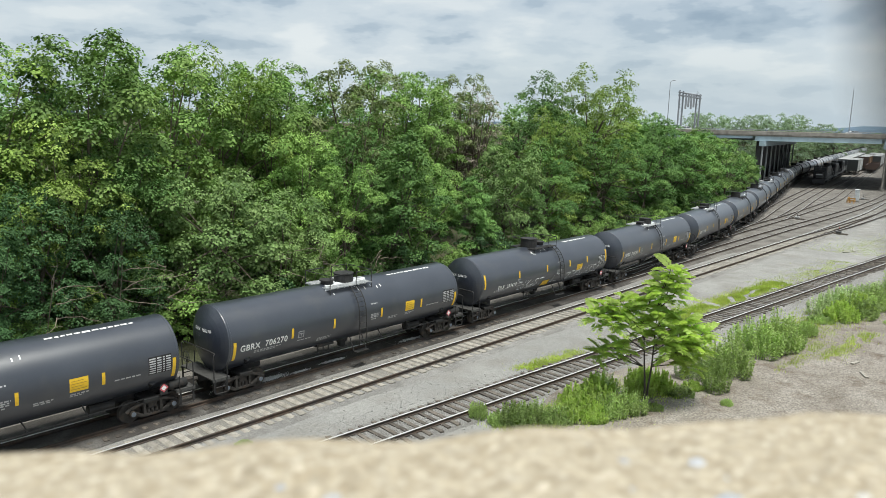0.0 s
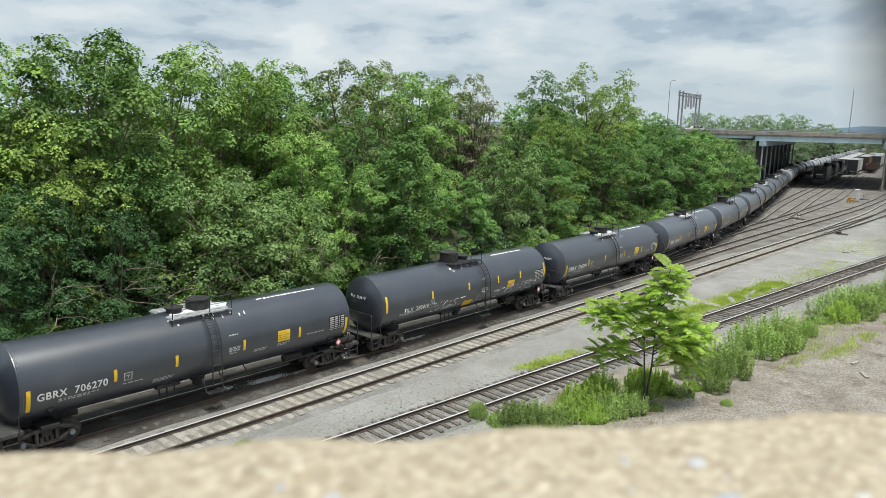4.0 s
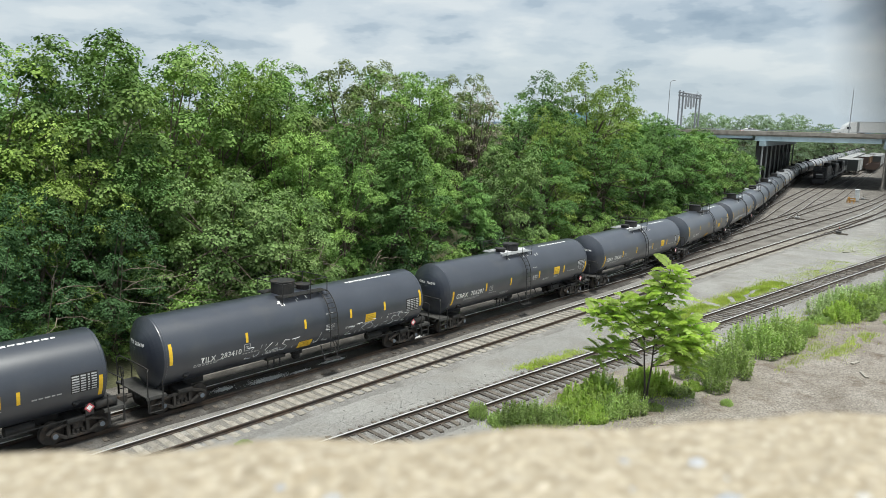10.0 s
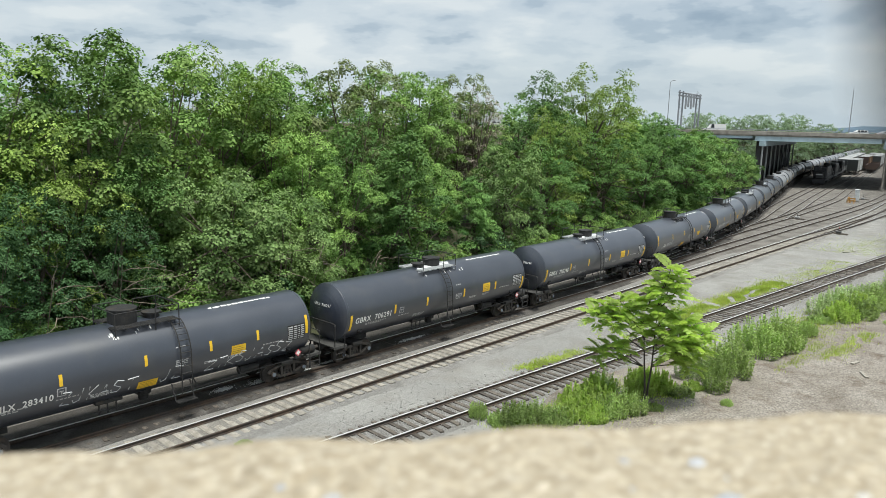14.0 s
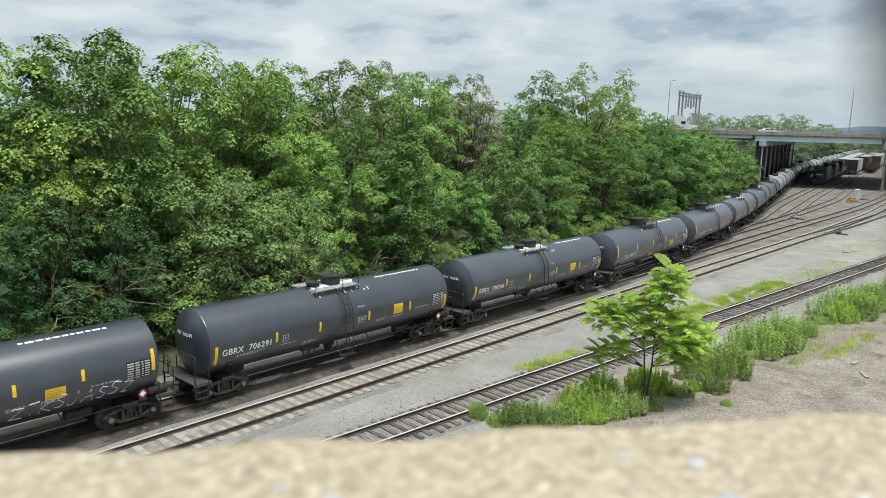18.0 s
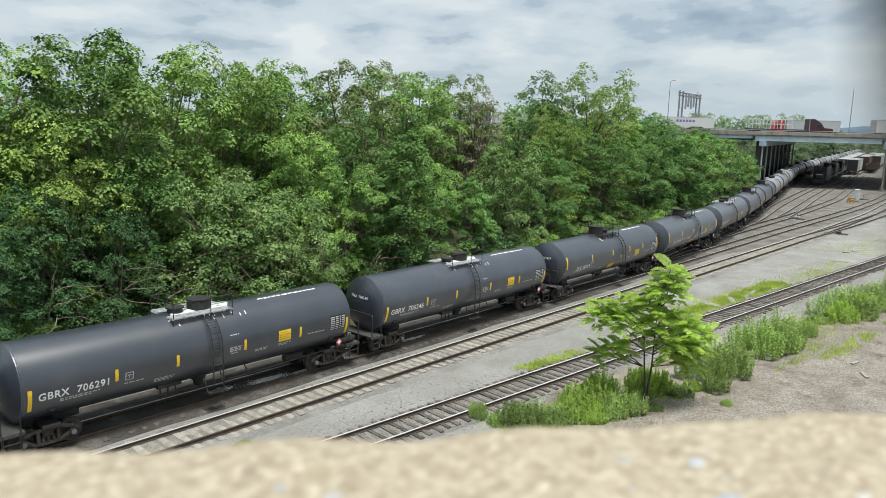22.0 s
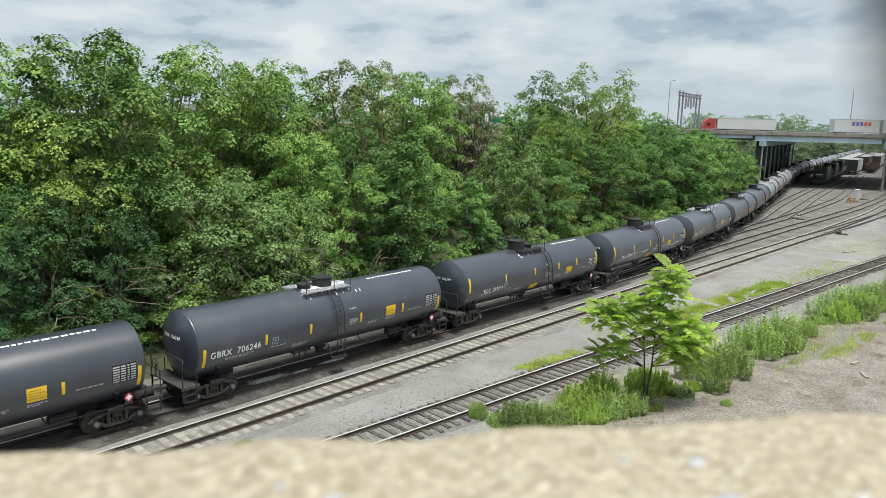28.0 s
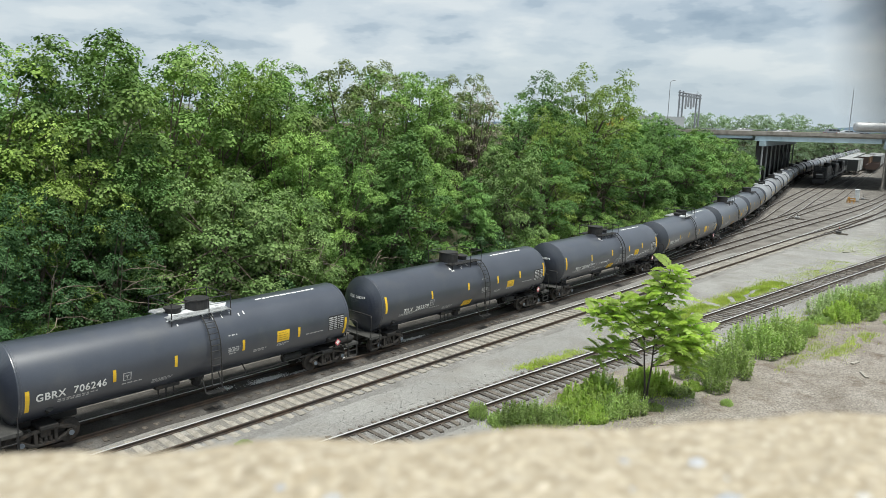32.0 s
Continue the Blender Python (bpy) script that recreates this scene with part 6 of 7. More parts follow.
def build_engine():
    e = tagged(empty("locomotive"), "black diesel locomotive with a pale striped nose", "locomotive", "parked locomotives")
    bm = nb()
    box(bm, -10.4, 10.4, -1.5, 1.5, 1.0, 1.45, 0.05)
    part("frame", bm, LOCO, e)
    bm = nb()
    box(bm, -5.5, 9.2, -0.95, 0.95, 1.45, 4.1, 0.15)
    part("hood", bm, LOCO, e)
    bm = nb()
    box(bm, -8.2, -5.5, -1.5, 1.5, 1.45, 4.55, 0.18)
    cab = part("cab", bm, LOCO, e)
    for y in (-0.75, 0.75):
        bm = nb()
        box(bm, -8.23, -8.18, y - 0.5, y + 0.5, 3.45, 4.1, 0.02)
        part("windscreen", bm, GLASS, cab)
        bm = nb()
        box(bm, -7.6, -6.2, y * 2.0 - 0.03, y * 2.0 + 0.03, 3.4, 4.05, 0.01)
        part("side_window", bm, GLASS, cab)
    bm = nb()
    box(bm, -9.9, -8.2, -0.9, 0.9, 1.45, 3.2, 0.2)
    part("nose", bm, LOCO, e)
    bm = nb()
    box(bm, -9.94, -9.89, -0.75, 0.75, 2.35, 2.6, 0.01)
    part("nose_stripe", bm, BOX_WHITE, e, "pale stripe on the nose")
    for y in (-0.2, 0.2):
        bm = nb()
        disc(bm, (-8.24, y, 4.32), (1, 0, 0), 0.1, 0.06, 12)
        part("headlight", bm, BOX_WHITE, e)
    for x in (0.5, 5.5, 7.6):
        bm = nb()
        disc(bm, (x, 0, 4.2), (0, 0, 1), 0.65, 0.25, 16)
        part("roof_fan", bm, BLACK, e)
    bm = nb()
    box(bm, -2.6, 2.2, -1.3, 1.3, 0.4, 1.0, 0.2)
    part("fuel_tank", bm, LOCO, e)
    for s in (-1, 1):
        bm = nb()
        pipe(bm, [(-5.4, s * 1.45, 2.5), (10.2, s * 1.45, 2.5)], 0.03)
        for k in range(9):
            rod(bm, (-5.4 + 1.95 * k, s * 1.45, 1.45), (-5.4 + 1.95 * k, s * 1.45, 2.5), 0.025, 5)
        part("side_handrail", bm, BOX_WHITE, e)
    bm = nb()
    box(bm, -10.75, -10.4, -1.4, 1.4, 0.35, 1.3, 0.08)
    part("pilot", bm, LOCO, e)
    for x in (-7.4, 7.4):
        bogie(e, x)
    return e


def build_boxcar(body, end, label, ln=15.6, h=4.4):
    c = tagged(empty("boxcar"), label, "freight car", "parked freight cars")
    bm = nb()
    box(bm, -ln / 2, ln / 2, -1.5, 1.5, 1.05, h, 0.04)
    for k in range(int(ln / 1.2)):
        x = -ln / 2 + 0.6 + 1.2 * k
        for s in (-1, 1):
            box(bm, x - 0.05, x + 0.05, s * 1.53 - 0.03, s * 1.53 + 0.03, 1.1, h - 0.1)
    part("body", bm, body, c)
    bm = nb()
    box(bm, -ln / 2 - 0.03, -ln / 2, -1.48, 1.48, 1.1, h - 0.05)
    for k in range(5):
        box(bm, -ln / 2 - 0.09, -ln / 2 - 0.03, -1.4, 1.4, 1.4 + 0.6 * k, 1.6 + 0.6 * k)
    part("end_panel", bm, end, c)
    bm = nb()
    box(bm, -ln / 2 - 0.1, ln / 2 + 0.1, -1.55, 1.55, h, h + 0.12, 0.04)
    part("roof", bm, HOPPER, c)
    for s in (-1, 1):
        bm = nb()
        box(bm, -1.6, 1.6, s * 1.6 - 0.03, s * 1.6 + 0.03, 1.15, h - 0.25, 0.02)
        part("sliding_door", bm, body, c)
    for x in (-ln / 2 + 2.2, ln / 2 - 2.2):
        bogie(c, x)
    for s in (-1, 1):
        bm = nb()
        box(bm, min(s * ln / 2, s * (ln / 2 + 0.7)), max(s * ln / 2, s * (ln / 2 + 0.7)), -0.15, 0.15, 0.7, 1.0, 0.03)
        part("coupler", bm, TRUCK, c)
    return c


def build_gondola():
    c = tagged(empty("gondola"), "rust-brown open gondola car", "freight car", "parked freight cars")
    for s in (-1, 1):
        bm = nb()
        box(bm, -7.8, 7.8, s * 1.5 - 0.05, s * 1.5 + 0.05, 1.05, 2.6, 0.02)
        for k in range(13):
            box(bm, -7.3 + 1.2 * k, -7.15 + 1.2 * k, s * 1.58 - 0.04, s * 1.58 + 0.04, 1.05, 2.6)
        part("side_wall", bm, BOX_BROWN, c)
        bm = nb()
        box(bm, s * 7.8 - 0.06, s * 7.8 + 0.06, -1.5, 1.5, 1.05, 2.6, 0.02)
        part("end_wall", bm, BOX_BROWN, c)
    bm = nb()
    box(bm, -7.8, 7.8, -1.5, 1.5, 0.95, 1.1, 0.02)
    part("floor_plate", bm, BOX_DARK, c)
    for x in (-5.6, 5.6):
        bogie(c, x)
    return c


def on_line(line, x, z=0.0):
    for (a, b), (c, d) in zip(line, line[1:]):
        if a <= x <= c:
            return pose(x, b + (d - b) * (x - a) / (c - a), z, 0, 0, math.degrees(math.atan2(d - b, c - a)))
    return pose(x, line[-1][1], z)


e = build_engine()
e.matrix_basis = on_line(LINE_D, 205)
copy_thing(e, on_line(LINE_D, 227))
copy_thing(e, on_line(LINE_D, 249))
hop = build_boxcar(HOPPER, BOX_DARK, "pale grey covered freight car", 15.6, 4.3)
hop.matrix_basis = on_line(LINE_D, 270)
for x in (287, 304, 321, 338, 355):
    copy_thing(hop, on_line(LINE_D, x))
bx = build_boxcar(BOX_WHITE, BOX_DARK, "white boxcar with a dark end", 15.6, 4.5)
bx.matrix_basis = pose(255.8, 57.6, 0, 0, 0, 7.6) @ Matrix.Translation((7.8, 0, 0))
bo = build_boxcar(BOX_ORANGE, BOX_BROWN, "orange-brown steel boxcar in the yard", 15.6, 4.7)
bo.matrix_basis = on_line(LINE_C, 296)
copy_thing(bo, on_line(LINE_C, 313))
gd = build_gondola()
gd.matrix_basis = on_line(LINE_A, 281.4)
copy_thing(gd, on_line(LINE_A, 298.4))
for x in (318, 335, 352):
    copy_thing(bx, on_line(LINE_A, x))
bb = build_boxcar(BOX_BROWN, BOX_BROWN, "brown steel boxcar in the yard", 15.6, 4.6)
bb.matrix_basis = on_line(LINE_C, 348)
copy_thing(bb, on_line(LINE_B, 300))


# ---- spilled grit and dead branches ----
POWDER = material("spilled_white_grit", (0.70, 0.70, 0.68), (0.84, 0.84, 0.82), 2.0, 0.95, 0, 0.2, 9.0, None, 0.25, "World", island=0.2)
SPILLS = ((20.1, 29.62, 0.5, 0.14), (20.6, 29.6, 0.35, 0.12), (17.95, 29.9, 0.25, 0.10), (22.2, 29.42, 0.25, 0.05), (24.3, 29.6, 0.3, 0.06), (24.9, 29.55, 0.15, 0.05), (30.5, 29.5, 0.5, 0.08))


def on_spill(rng):
    x, y, rx, ry = SPILLS[rng.integers(0, len(SPILLS))]
    return x + rng.normal(0, rx), y + rng.normal(0, ry), -0.172


for gx, gy, ga, gb in ((20.3, 29.62, 0.85, 0.24), (17.95, 29.9, 0.42, 0.17)):
    patch("grit_spill", gx, gy, ga, gb, 0.05, POWDER, "sheet of spilled white grit between the rails", -0.165 - ground_z(gx, gy))
stones("spilled_grit", 4500, on_spill, 9, 0.010, 0.034, POWDER, "spilled white grit on blackened ballast")


def dead_branch(x, y, z, w, seed, label="bare pale dead branches under the trees"):
    rnd = random.Random(seed)
    d = tagged(empty("dead_branch", Matrix.Translation((x, y, ground_z(x, y)))), label, "branch", "dead branches")
    z -= ground_z(x, y)
    bm = nb()
    pipe(bm, [(0.9 * rnd.uniform(-1, 1), 1.6, -0.2), (0.3 * rnd.uniform(-1, 1), 0.9, z * 0.5), (0.15, 0.1, z)], 0.022, 5)
    part("stem", bm, TWIG, d)
    for k in range(5):
        bm = nb()
        a = Vector((0.15, 0.1, z * rnd.uniform(0.6, 1.0)))
        way = Vector((rnd.uniform(-1, 1), rnd.uniform(-0.7, 0.1), rnd.uniform(-0.25, 0.6))).normalized()
        r = 0.026
        for j in range(6):
            b = a + way * w * 0.26
            rod(bm, a, b, r, 5, r * 0.75)
            if j % 2:
                s = Vector((rnd.uniform(-1, 1), rnd.uniform(-0.6, 0.3), rnd.uniform(-0.6, 0.6))).normalized()
                rod(bm, b, b + s * w * 0.3, r * 0.6, 4, r * 0.3)
            a, r = b, r * 0.8
            way = (way + Vector((rnd.uniform(-0.5, 0.5), rnd.uniform(-0.3, 0.3), rnd.uniform(-0.5, 0.3)))).normalized()
        part("twig", bm, TWIG, d)


for i, (x, y, z, w) in enumerate(((15.8, 35.4, 5.6, 1.6), (18.0, 35.3, 5.0, 1.8), (21.0, 35.2, 4.6, 1.4), (26.0, 35.5, 5.4, 1.6), (28.5, 35.4, 5.2, 1.5), (12.5, 35.2, 5.2, 1.4), (34.0, 36.0, 4.0, 1.2)   )):
    dead_branch(x, y, z, w, 40 + i)


# ---- traffic on the highway bridge ----
RUBBER = material("tyre_rubber", (0.02, 0.02, 0.02), (0.035, 0.035, 0.035), 6.0, 0.85, 0, 0.2, 40, None, 0.3)
COATS = {k: material(k + "_car_paint", tuple(v * 0.95 for v in c), c, 0.5, 0.3, 0, 0.0, 8.0, None, 0.08) for k, c in {
    "white": (0.60, 0.61, 0.61), "silver": (0.42, 0.44, 0.46), "black": (0.03, 0.03, 0.035), "grey": (0.16, 0.17, 0.19), "blue": (0.03, 0.075, 0.26), "sky": (0.20, 0.38, 0.62), "red": (0.36, 0.045, 0.04),
    "maroon": (0.05, 0.013, 0.017), "green": (0.02, 0.26, 0.12), "pale_blue": (0.28, 0.38, 0.50), "teal": (0.012, 0.05, 0.055), "yellow": (0.72, 0.40, 0.02), "orange": (0.50, 0.12, 0.05), "mint": (0.42, 0.58, 0.50), "purple": (0.16, 0.14, 0.42)}.items()}


def hull(bm, prof, half, taper=0.12):
    """A vehicle body: a side outline of (x, z) pulled across, narrowing towards the roof."""
    zs = [z for _, z in prof]
    lo, hi = min(zs), max(zs)
    rows = []
    for s in (-1, 1):
        rows.append([bm.verts.new((x, s * half * (1 - taper * max(0.0, (z - lo) / (hi - lo) - 0.4) / 0.6), z)) for x, z in prof])
    n = len(prof)
    for i in range(n):
        bm.faces.new((rows[0][i], rows[0][(i + 1) % n], rows[1][(i + 1) % n], rows[1][i]))
    bm.faces.new(rows[0][::-1])
    bm.faces.new(rows[1])
    bmesh.ops.recalc_face_normals(bm, faces=bm.faces[:])
    return bm


def wheels(parent, xs, half, r):
    for x in xs:
        for s in (-1, 1):
            bm = nb()
            disc(bm, (x, s * half, r), (0, 1, 0), r, 0.24, 18)
            w = part("wheel", bm, RUBBER, parent)
            bm = nb()
            disc(bm, (x, s * (half + 0.105), r), (0, 1, 0), r * 0.58, 0.05, 14)
            part("rim", bm, HOPPER, w)


def build_auto(kind, coat):
    m = COATS[coat]
    words = {"sedan": "sedan", "suv": "sport utility car", "van": "panel van", "pickup": "pickup"}[kind]
    c = tagged(empty("car" if kind != "van" else "van"), f"{coat} {words} driving on the highway bridge", "car", "cars on the bridge")
    low = {"sedan": [(-2.35, 0.35), (-2.4, 0.8), (-2.2, 1.0), (-1.7, 1.02), (0.9, 0.98), (2.1, 0.82), (2.38, 0.62), (2.35, 0.35)],
           "suv": [(-2.4, 0.4), (-2.45, 0.95), (-2.4, 1.12), (0.9, 1.12), (2.2, 1.0), (2.45, 0.75), (2.4, 0.4)],
           "van": [(-2.9, 0.4), (-2.95, 1.3), (1.6, 1.25), (2.6, 1.0), (2.85, 0.8), (2.8, 0.4)],
           "pickup": [(-2.8, 0.5), (-2.85, 1.15), (0.9, 1.15), (2.4, 1.08), (2.75, 0.9), (2.7, 0.5)]}[kind]
    cab = {"sedan": [(-1.95, 1.0), (-1.25, 1.40), (-0.6, 1.47), (0.25, 1.45), (1.15, 0.97)],
           "suv": [(-2.35, 1.1), (-2.1, 1.68), (-1.0, 1.75), (0.25, 1.72), (1.1, 1.1)],
           "van": [(-2.92, 1.25), (-2.85, 2.35), (-1.0, 2.42), (0.9, 2.35), (1.75, 1.25)],
           "pickup": [(-0.75, 1.13), (-0.6, 1.78), (0.5, 1.82), (1.35, 1.12)]}[kind]
    bm = nb()
    hull(bm, low, 0.92, 0.05)
    part("body", bm, m, c)
    bm = nb()
    hull(bm, cab, 0.86, 0.22)
    cb = part("cabin", bm, m, c)
    x0, x1 = cab[0][0], cab[-1][0]
    zt, zb = max(z for _, z in cab), cab[0][1]
    spans = {"sedan": ((-1.35, -0.35), (-0.25, 0.55)), "suv": ((-2.0, -1.2), (-1.1, -0.2), (-0.1, 0.55)), "van": ((0.3, 1.15),), "pickup": ((-0.5, 0.15), (0.25, 0.85))}[kind]
    for a, b in spans:
        for s in (-1, 1):
            bm = nb()
            h0, h1 = zb + 0.06, zt - 0.10
            q0, q1 = 0.872, 0.86 * (1 - 0.16)
            vs = [bm.verts.new(v) for v in ((a, s * q0, h0), (b + 0.1, s * q0, h0), (b - 0.1, s * (q1 + 0.03), h1), (a + 0.08, s * (q1 + 0.03), h1), (a, s * (q0 - 0.06), h0), (b + 0.1, s * (q0 - 0.06), h0), (b - 0.1, s * (q1 - 0.05), h1), (a + 0.08, s * (q1 - 0.05), h1))]
            for f in ((0, 1, 2, 3), (4, 7, 6, 5), (0, 4, 5, 1), (1, 5, 6, 2), (2, 6, 7, 3), (3, 7, 4, 0)):
                bm.faces.new([vs[i] for i in f])
            bmesh.ops.recalc_face_normals(bm, faces=bm.faces[:])
            part("side_window", bm, GLASS, cb)
    for s in (-1, 1):
        bm = nb()
        box(bm, low[-2][0] - 0.12, low[-2][0] + 0.03, s * 0.62 - 0.2, s * 0.62 + 0.2, 0.62, 0.76, 0.02)
        part("headlight", bm, BOX_WHITE, c)
        bm = nb()
        box(bm, low[1][0] - 0.03, low[1][0] + 0.08, s * 0.68 - 0.16, s * 0.68 + 0.16, 0.72, 0.9, 0.02)
        part("tail_light", bm, RED, c)
    wheels(c, (-1.45, 1.45), 0.82, 0.34)
    return c


def tractor(parent, coat, x, bonnet=True, top=3.95):
    """Lorry cab with its nose at x."""
    m = COATS[coat]
    bm = nb()
    if bonnet:
        hull(bm, [(x - 2.4, 0.6), (x - 2.4, 1.9), (x - 0.2, 1.75), (x, 1.4), (x, 0.6)], 1.05, 0.1)
        part("bonnet", bm, m, parent)
        bm = nb()
        hull(bm, [(x - 6.0 + 2.0 * (top < 3), 0.7), (x - 6.0 + 2.0 * (top < 3), top), (x - 4.6 + 1.0 * (top < 3), top), (x - 3.0, min(2.95, top - 0.05)), (x - 2.3, 1.9), (x - 2.3, 0.7)], 1.22, 0.08)
    else:
        hull(bm, [(x - 3.4, 0.7), (x - 3.4, top - 0.05), (x - 1.6, top - 0.05), (x - 0.3, min(2.9, top - 0.4)), (x, 1.7), (x, 0.6)], 1.22, 0.08)
    cab = part("cab", bm, m, parent)
    wx = x - 4.1 if bonnet else x - 1.9
    for s in (-1, 1):
        bm = nb()
        box(bm, wx, wx + 1.0, s * 1.2 - 0.05, s * 1.2 + 0.05, 1.9, 2.6, 0.02)
        part("side_window", bm, GLASS, cab)
        bm = nb()
        rod(bm, (x - 5.9 if bonnet else x - 3.3, s * 1.15, 1.0), (x - 5.9 if bonnet else x - 3.3, s * 1.15, 4.0), 0.09, 8)
        part("exhaust_stack", bm, HOPPER, parent)
    bm = nb()
    box(bm, x - 8.6, x - 2.4, -0.5, 0.5, 0.7, 1.0, 0.03)
    part("chassis", bm, BLACK, parent)
    wheels(parent, (x - 1.3, x - 6.6, x - 7.9), 1.0, 0.5)


def build_lorry(coat, load, colour, ln, mark="", bonnet=True):
    """A lorry with its nose at x = 0; load: van trailer, double, flat, racks, tank or none."""
    what = {"van": "box trailer", "double": "two box trailers", "flat": "flat load", "racks": "steel racks", "tank": "silver tank trailer", "none": "no trailer", "dump": "green dump body", "tow": "car on its bed"}[load]
    t = tagged(empty("truck"), f"{coat.replace(chr(95), chr(32))} highway truck with {colour + ' ' if load in ('van', 'double') else ''}{what} on the bridge", "truck", "trucks on the bridge")
    if load == "dump":
        bm = nb()
        hull(bm, [(-5.6, 0.5), (-5.6, 1.1), (-2.0, 1.15), (-0.35, 1.08), (0, 0.9), (0, 0.5)], 0.95, 0.05)
        part("body", bm, COATS[coat], t)
        bm = nb()
        hull(bm, [(-3.6, 1.13), (-3.45, 1.82), (-2.3, 1.86), (-1.4, 1.12)], 0.88, 0.2)
        part("cab", bm, COATS[coat], t)
        wheels(t, (-1.0, -4.6), 0.85, 0.38)
    else:
        tractor(t, coat, 0.0, bonnet, 2.85 if load == "flat" else 2.6 if load == "tow" else 3.95)
    m = COATS[colour] if colour in COATS else HOPPER
    back = -6.5 if bonnet else -6.2 if load == "dump" else -3.8

    def box_body(x1, length):
        bm = nb()
        box(bm, x1 - length, x1, -1.28, 1.28, 1.1, 4.08, 0.05)
        b = part("trailer_body", bm, m, t)
        for s in (-1, 1):
            for z in (1.14, 4.03):
                bm = nb()
                box(bm, x1 - length + 0.02, x1 - 0.02, s * 1.29 - 0.02, s * 1.29 + 0.02, z - 0.06, z + 0.04)
                part("side_rail", bm, HOPPER, b)
        bm = nb()
        for k in range(3):
            z = 1.6 + 0.8 * k
            box(bm, x1 - length - 0.03, x1 - length, -1.2, 1.2, z - 0.03, z + 0.03)
        part("rear_door", bm, HOPPER, b)
        wheels(t, (x1 - length + 1.3, x1 - length + 2.6), 1.0, 0.5)
        return b

    if load == "van":
        b = box_body(back, ln)
        if mark:
            for s in (-1, 1):
                for k in range(6):
                    bm = nb()
                    x = back - ln * 0.5 + (k - 3) * 0.9
                    box(bm, x, x + 0.6, s * 1.285 - 0.012, s * 1.285 + 0.012, 2.7, 3.35)
                    part("mark_bar", bm, COATS[mark], b, "plain coloured bars")
    elif load == "double":
        for k in range(2):
            b = box_body(back - k * (ln + 0.7), ln)
            for s in (-1, 1):
                for j, cc in enumerate(("purple", "purple", "purple", "orange", "orange")):
                    bm = nb()
                    x = back - k * (ln + 0.7) - ln * 0.62 + j * 0.95
                    x = x if s > 0 else x
                    box(bm, x, x + 0.72, s * 1.285 - 0.012, s * 1.285 + 0.012, 2.55, 3.45)
                    part("mark_bar", bm, COATS[cc], b, "plain coloured bars")
    elif load in ("flat", "racks"):
        bm = nb()
        box(bm, back - ln, back, -1.25, 1.25, 1.1, 1.4, 0.03)
        part("flat_bed", bm, BLACK, t)
        if load == "flat":
            for k in range(3):
                bm = nb()
                box(bm, back - ln + 0.2 * k, back - 0.3, -0.9 + 0.6 * k, -0.35 + 0.6 * k, 1.4, 1.75, 0.02)
                part("steel_bar", bm, BOX_BROWN, t)
        else:
            for k in range(4):
                bm = nb()
                x = back - 3.5 - 2.6 * k
                for s in (-1, 1):
                    pipe(bm, [(x, s * 1.1, 1.4), (x, s * 1.1, 3.6), (x - 1.8, s * 1.1, 3.6), (x - 1.8, s * 1.1, 1.4)], 0.09)
                    pipe(bm, [(x, s * 1.1, 2.5), (x - 1.8, s * 1.1, 2.5)], 0.07)
                part("steel_rack", bm, BOX_WHITE, t)
        wheels(t, (back - ln + 1.3, back - ln + 2.6), 1.0, 0.5)
    elif load == "tank":
        bm = nb()
        lathe(bm, [(back - ln, 0.4), (back - ln + 0.25, 0.95), (back - ln + 0.6, 1.1), (back - 0.6, 1.1), (back - 0.25, 0.95), (back, 0.4)], 24)
        bmesh.ops.translate(bm, vec=(0, 0, 2.35), verts=bm.verts)
        part("tank_body", bm, GALV, t, smooth=True)
        for k in range(3):
            bm = nb()
            disc(bm, (back - ln * (0.25 + 0.25 * k), 0, 3.5), (0, 0, 1), 0.35, 0.2, 12)
            part("tank_hatch", bm, GALV, t)
        wheels(t, (back - ln + 1.3, back - ln + 2.6), 1.0, 0.5)
    elif load == "dump":
        bm = nb()
        hull(bm, [(back - ln, 1.1), (back - ln - 0.3, 2.6), (back, 2.6), (back, 1.1)], 1.2, -0.05)
        part("dump_body", bm, m, t)
        wheels(t, (back - ln + 1.3,), 1.0, 0.5)
    elif load == "tow":
        bm = nb()
        box(bm, back - ln, back, -1.2, 1.2, 1.0, 1.2, 0.03)
        part("tilt_bed", bm, BLACK, t)
        bm = nb()
        hull(bm, [(back - ln + 0.3, 1.5), (back - ln + 0.4, 2.0), (back - ln + 1.2, 2.2), (back - ln + 1.7, 2.75), (back - ln + 3.2, 2.75), (back - ln + 4.0, 2.15), (back - ln + 4.9, 1.95), (back - ln + 4.9, 1.5)], 0.9, 0.15)
        part("carried_car", bm, COATS["grey"], t, "grey car strapped on the bed")
    return t


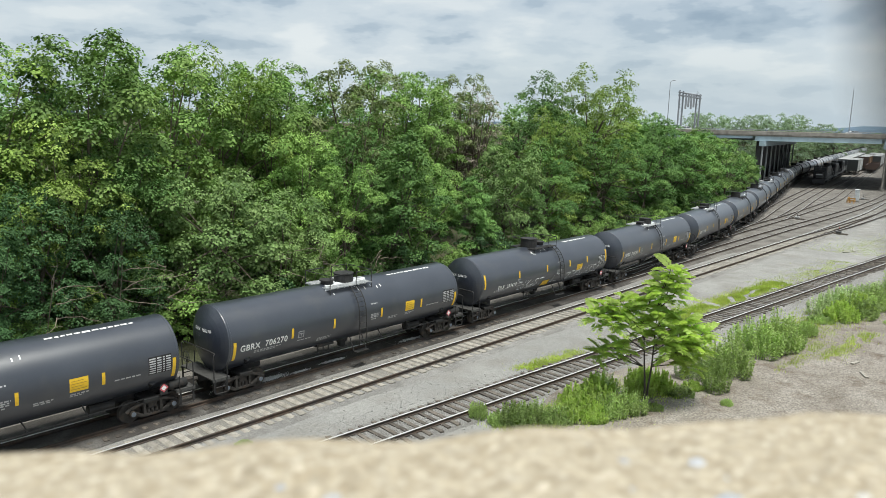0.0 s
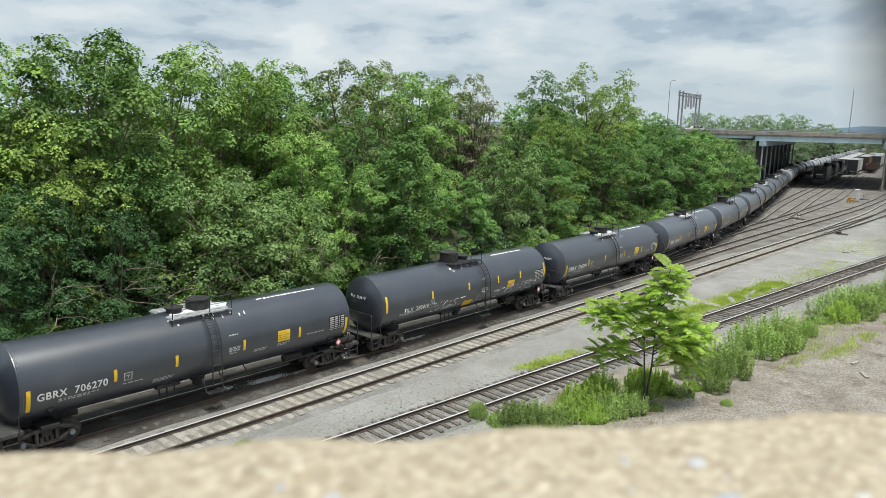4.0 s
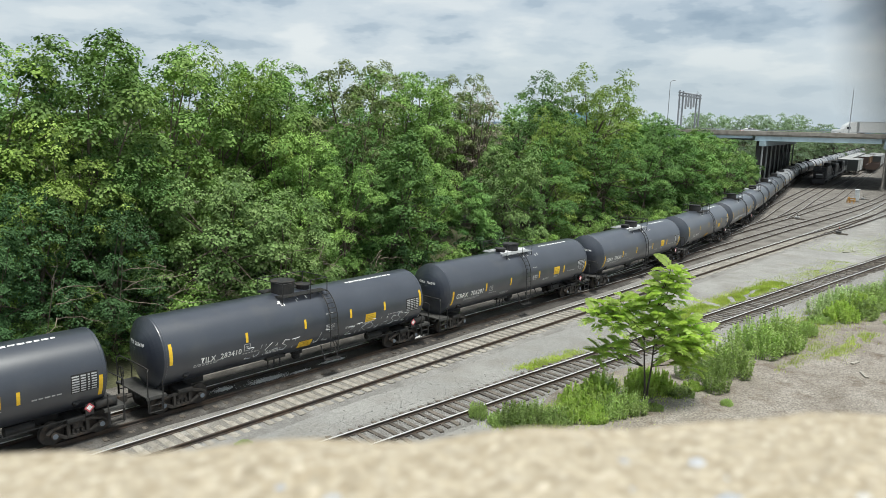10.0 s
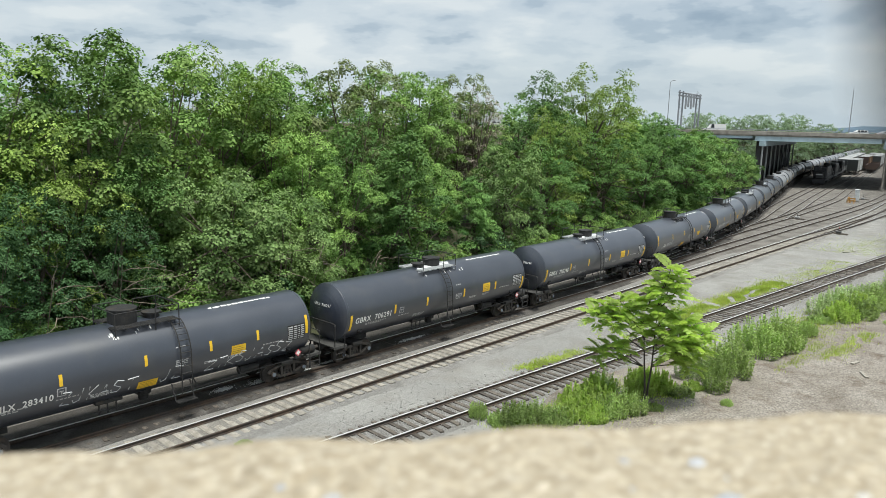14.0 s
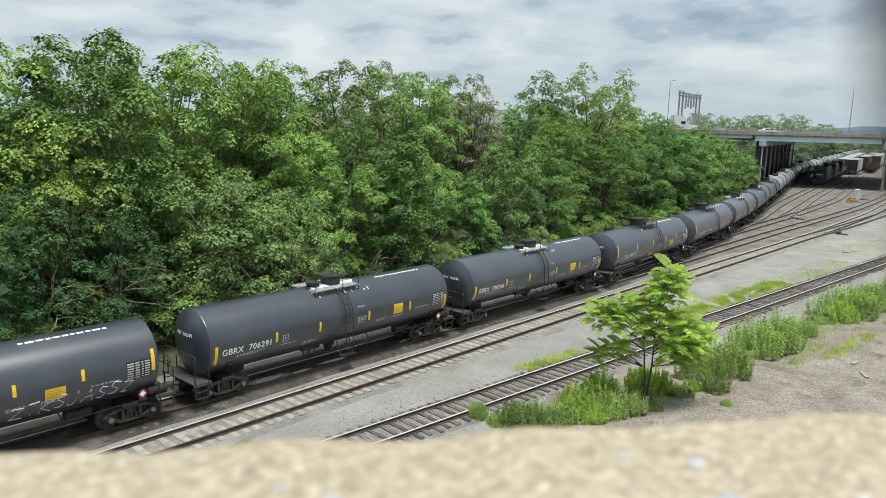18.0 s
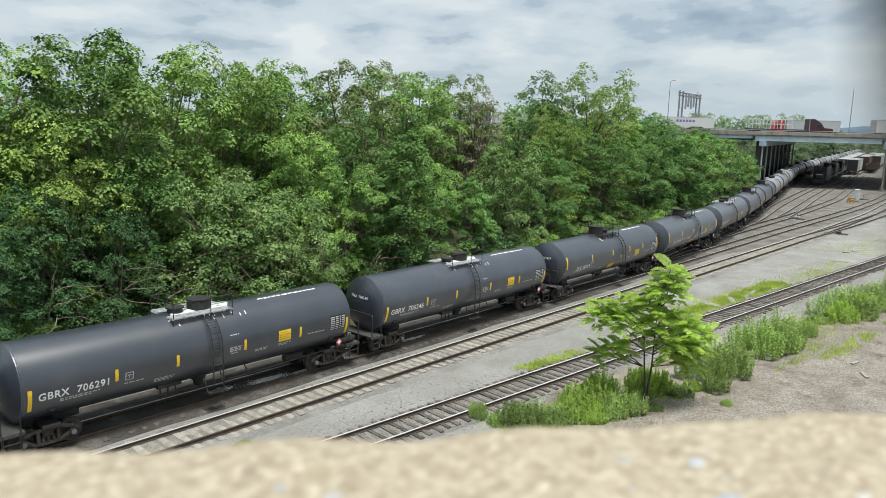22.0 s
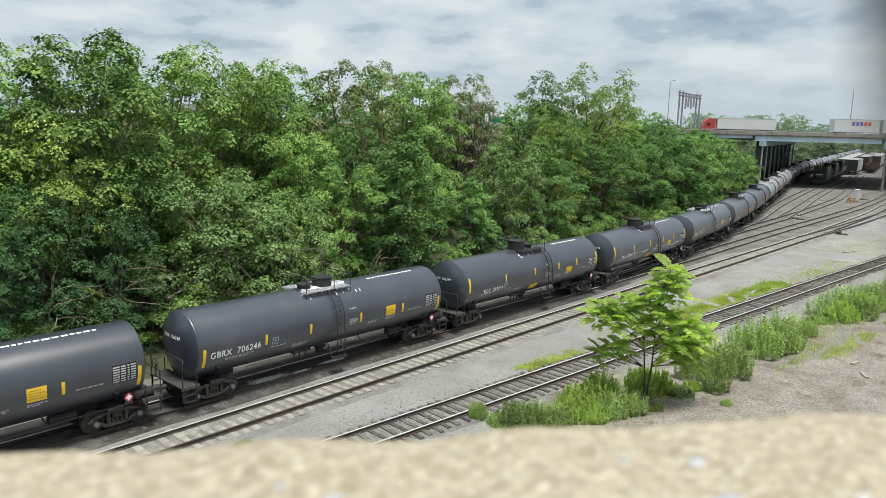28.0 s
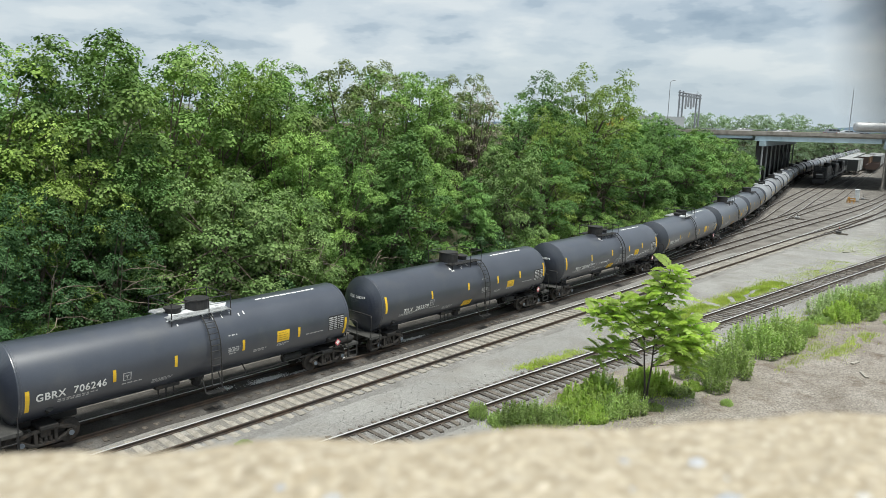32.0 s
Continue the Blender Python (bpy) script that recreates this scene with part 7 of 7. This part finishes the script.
# Kind, looks, direction (1 to the right), image column in the camera's view at a time, its rate, and lane.
TRAFFIC = [
    ("sedan", "white", 1, 1451, 1.0, 242, 6), ("sedan", "silver", -1, 1281, 1.0, -218, 34), ("suv", "white", -1, 1338, 3.5, -230, 34), ("sedan", "silver", -1, 1282, 7.5, -224, 34), ("suv", "white", -1, 1346, 9.0, -222, 34),
    ("sedan", "white", 1, 1324, 10.0, 256, 6), ("van", "white", -1, 1388, 13.0, -130, 34), ("sedan", "silver", 1, 1322, 13.0, 240, 6), ("suv", "white", -1, 1396, 14.5, -228, 34)]
TRAFFIC += [
    ("pickup", "black", -1, 1430, 16.5, -232, 34), ("sedan", "white", 1, 1479, 16.5, 240, 6),
    ("sedan", "white", -1, 1262, 16.5, -215, 39), ("sedan", "grey", -1, 1388, 18.0, -245, 34), ("sedan", "white", 1, 1467, 18.5, 225, 6), ("sedan", "grey", -1, 1278, 18.5, -230, 39), ("sedan", "white", 1, 1360, 19.0, 250, 11), ("sedan", "black", 1, 1339, 22.5, 230, 11), ("sedan", "grey", 1, 1457, 23.0, 225, 11), ("sedan", "white", -1, 1276, 24.0, -220, 34),
    ("sedan", "white", -1, 1449, 25.0, -218, 34), ("suv", "silver", -1, 1409, 28.6, -212, 34), ("sedan", "black", -1, 1485, 29.2, -197, 39), ("sedan", "white", -1, 1359, 31.6, -130, 34), ("sedan", "white", -1, 1400, 31.8, -120, 39), ("sedan", "silver", 1, 1451, 31.8, 210, 6), ("suv", "grey", 1, 1424, 31.8, 230, 11)]
# Lorries: cab colour, load, load colour, load length, marks, bonnet, direction, image column of the nose, time, rate,
# lane.
LORRIES = [
    ("teal", "flat", "grey", 14.5, "", True, 1, 1556, 6.0, 236, 11), ("white", "van", "white", 16.2, "", True, -1, 1376, 10.5, -180, 38), ("white", "van", "sky", 16.2, "", True, 1, 1464, 12.0, 178, 6),
    ("white", "none", "white", 1, "", True, 1, 1435, 19.0, 208, 6), ("grey", "van", "white", 16.2, "grey", True, -1, 1344, 19.5, -206, 38), ("pale_blue", "van", "white", 17.0, "", True, 1, 1421, 20.5, 192, 6), ("blue", "van", "white", 16.2, "purple", False, -1, 1421, 20.5, -195, 38),
    ("maroon", "racks", "white", 14.0, "", True, 1, 1462, 22.0, 188, 11), ("red", "van", "silver", 15.0, "", False, -1, 1356, 22.0, -182, 38), ("blue", "tow", "grey", 6.0, "", False, 1, 1456, 24.0, 185, 6), ("white", "van", "white", 16.2, "", True, -1, 1440, 25.5, -190, 38),
    ("white", "double", "white", 10.6, "", True, 1, 1548, 27.5, 250, 6), ("red", "van", "white", 16.2, "", False, -1, 1236, 28.0, -178, 38), ("white", "dump", "green", 4.6, "", False, 1, 1386, 30.1, 210, 6), ("green", "van", "mint", 9.0, "", False, 1, 1390, 30.4, 222, 11), ("yellow", "van", "silver", 16.2, "", True, -1, 1388, 30.4, -205, 38), ("orange", "tank", "silver", 13.5, "", True, 1, 1436, 31.0, 214, 6)]
MOVERS = []
for kind, coat, way, px, t, rate, lane in TRAFFIC:
    MOVERS.append((build_auto(kind, coat), way, px, t, rate, lane))
for coat, load, colour, ln, mark, bonnet, way, px, t, rate, lane in LORRIES:
    MOVERS.append((build_lorry(coat, load, colour, ln, mark, bonnet), way, px, t, rate, lane))


def move_traffic():
    for ob, way, px, t0, rate, lane in MOVERS:
        d = FACE + lane
        a0, v = (px - 784) / 1290.0 * d, rate / 1290.0 * d
        rows = []
        for t in (0.0, 16.0, 32.0):
            m = BRIDGE @ Matrix.Translation((a0 + v * (t - t0), lane, ROAD_Z))
            rows.append((t, m if way > 0 else m @ Matrix.Rotation(math.pi, 4, "Z")))
        walk(ob, rows)


# ---- what moves ----
def motions():
    move_train()
    move_traffic()


motions()
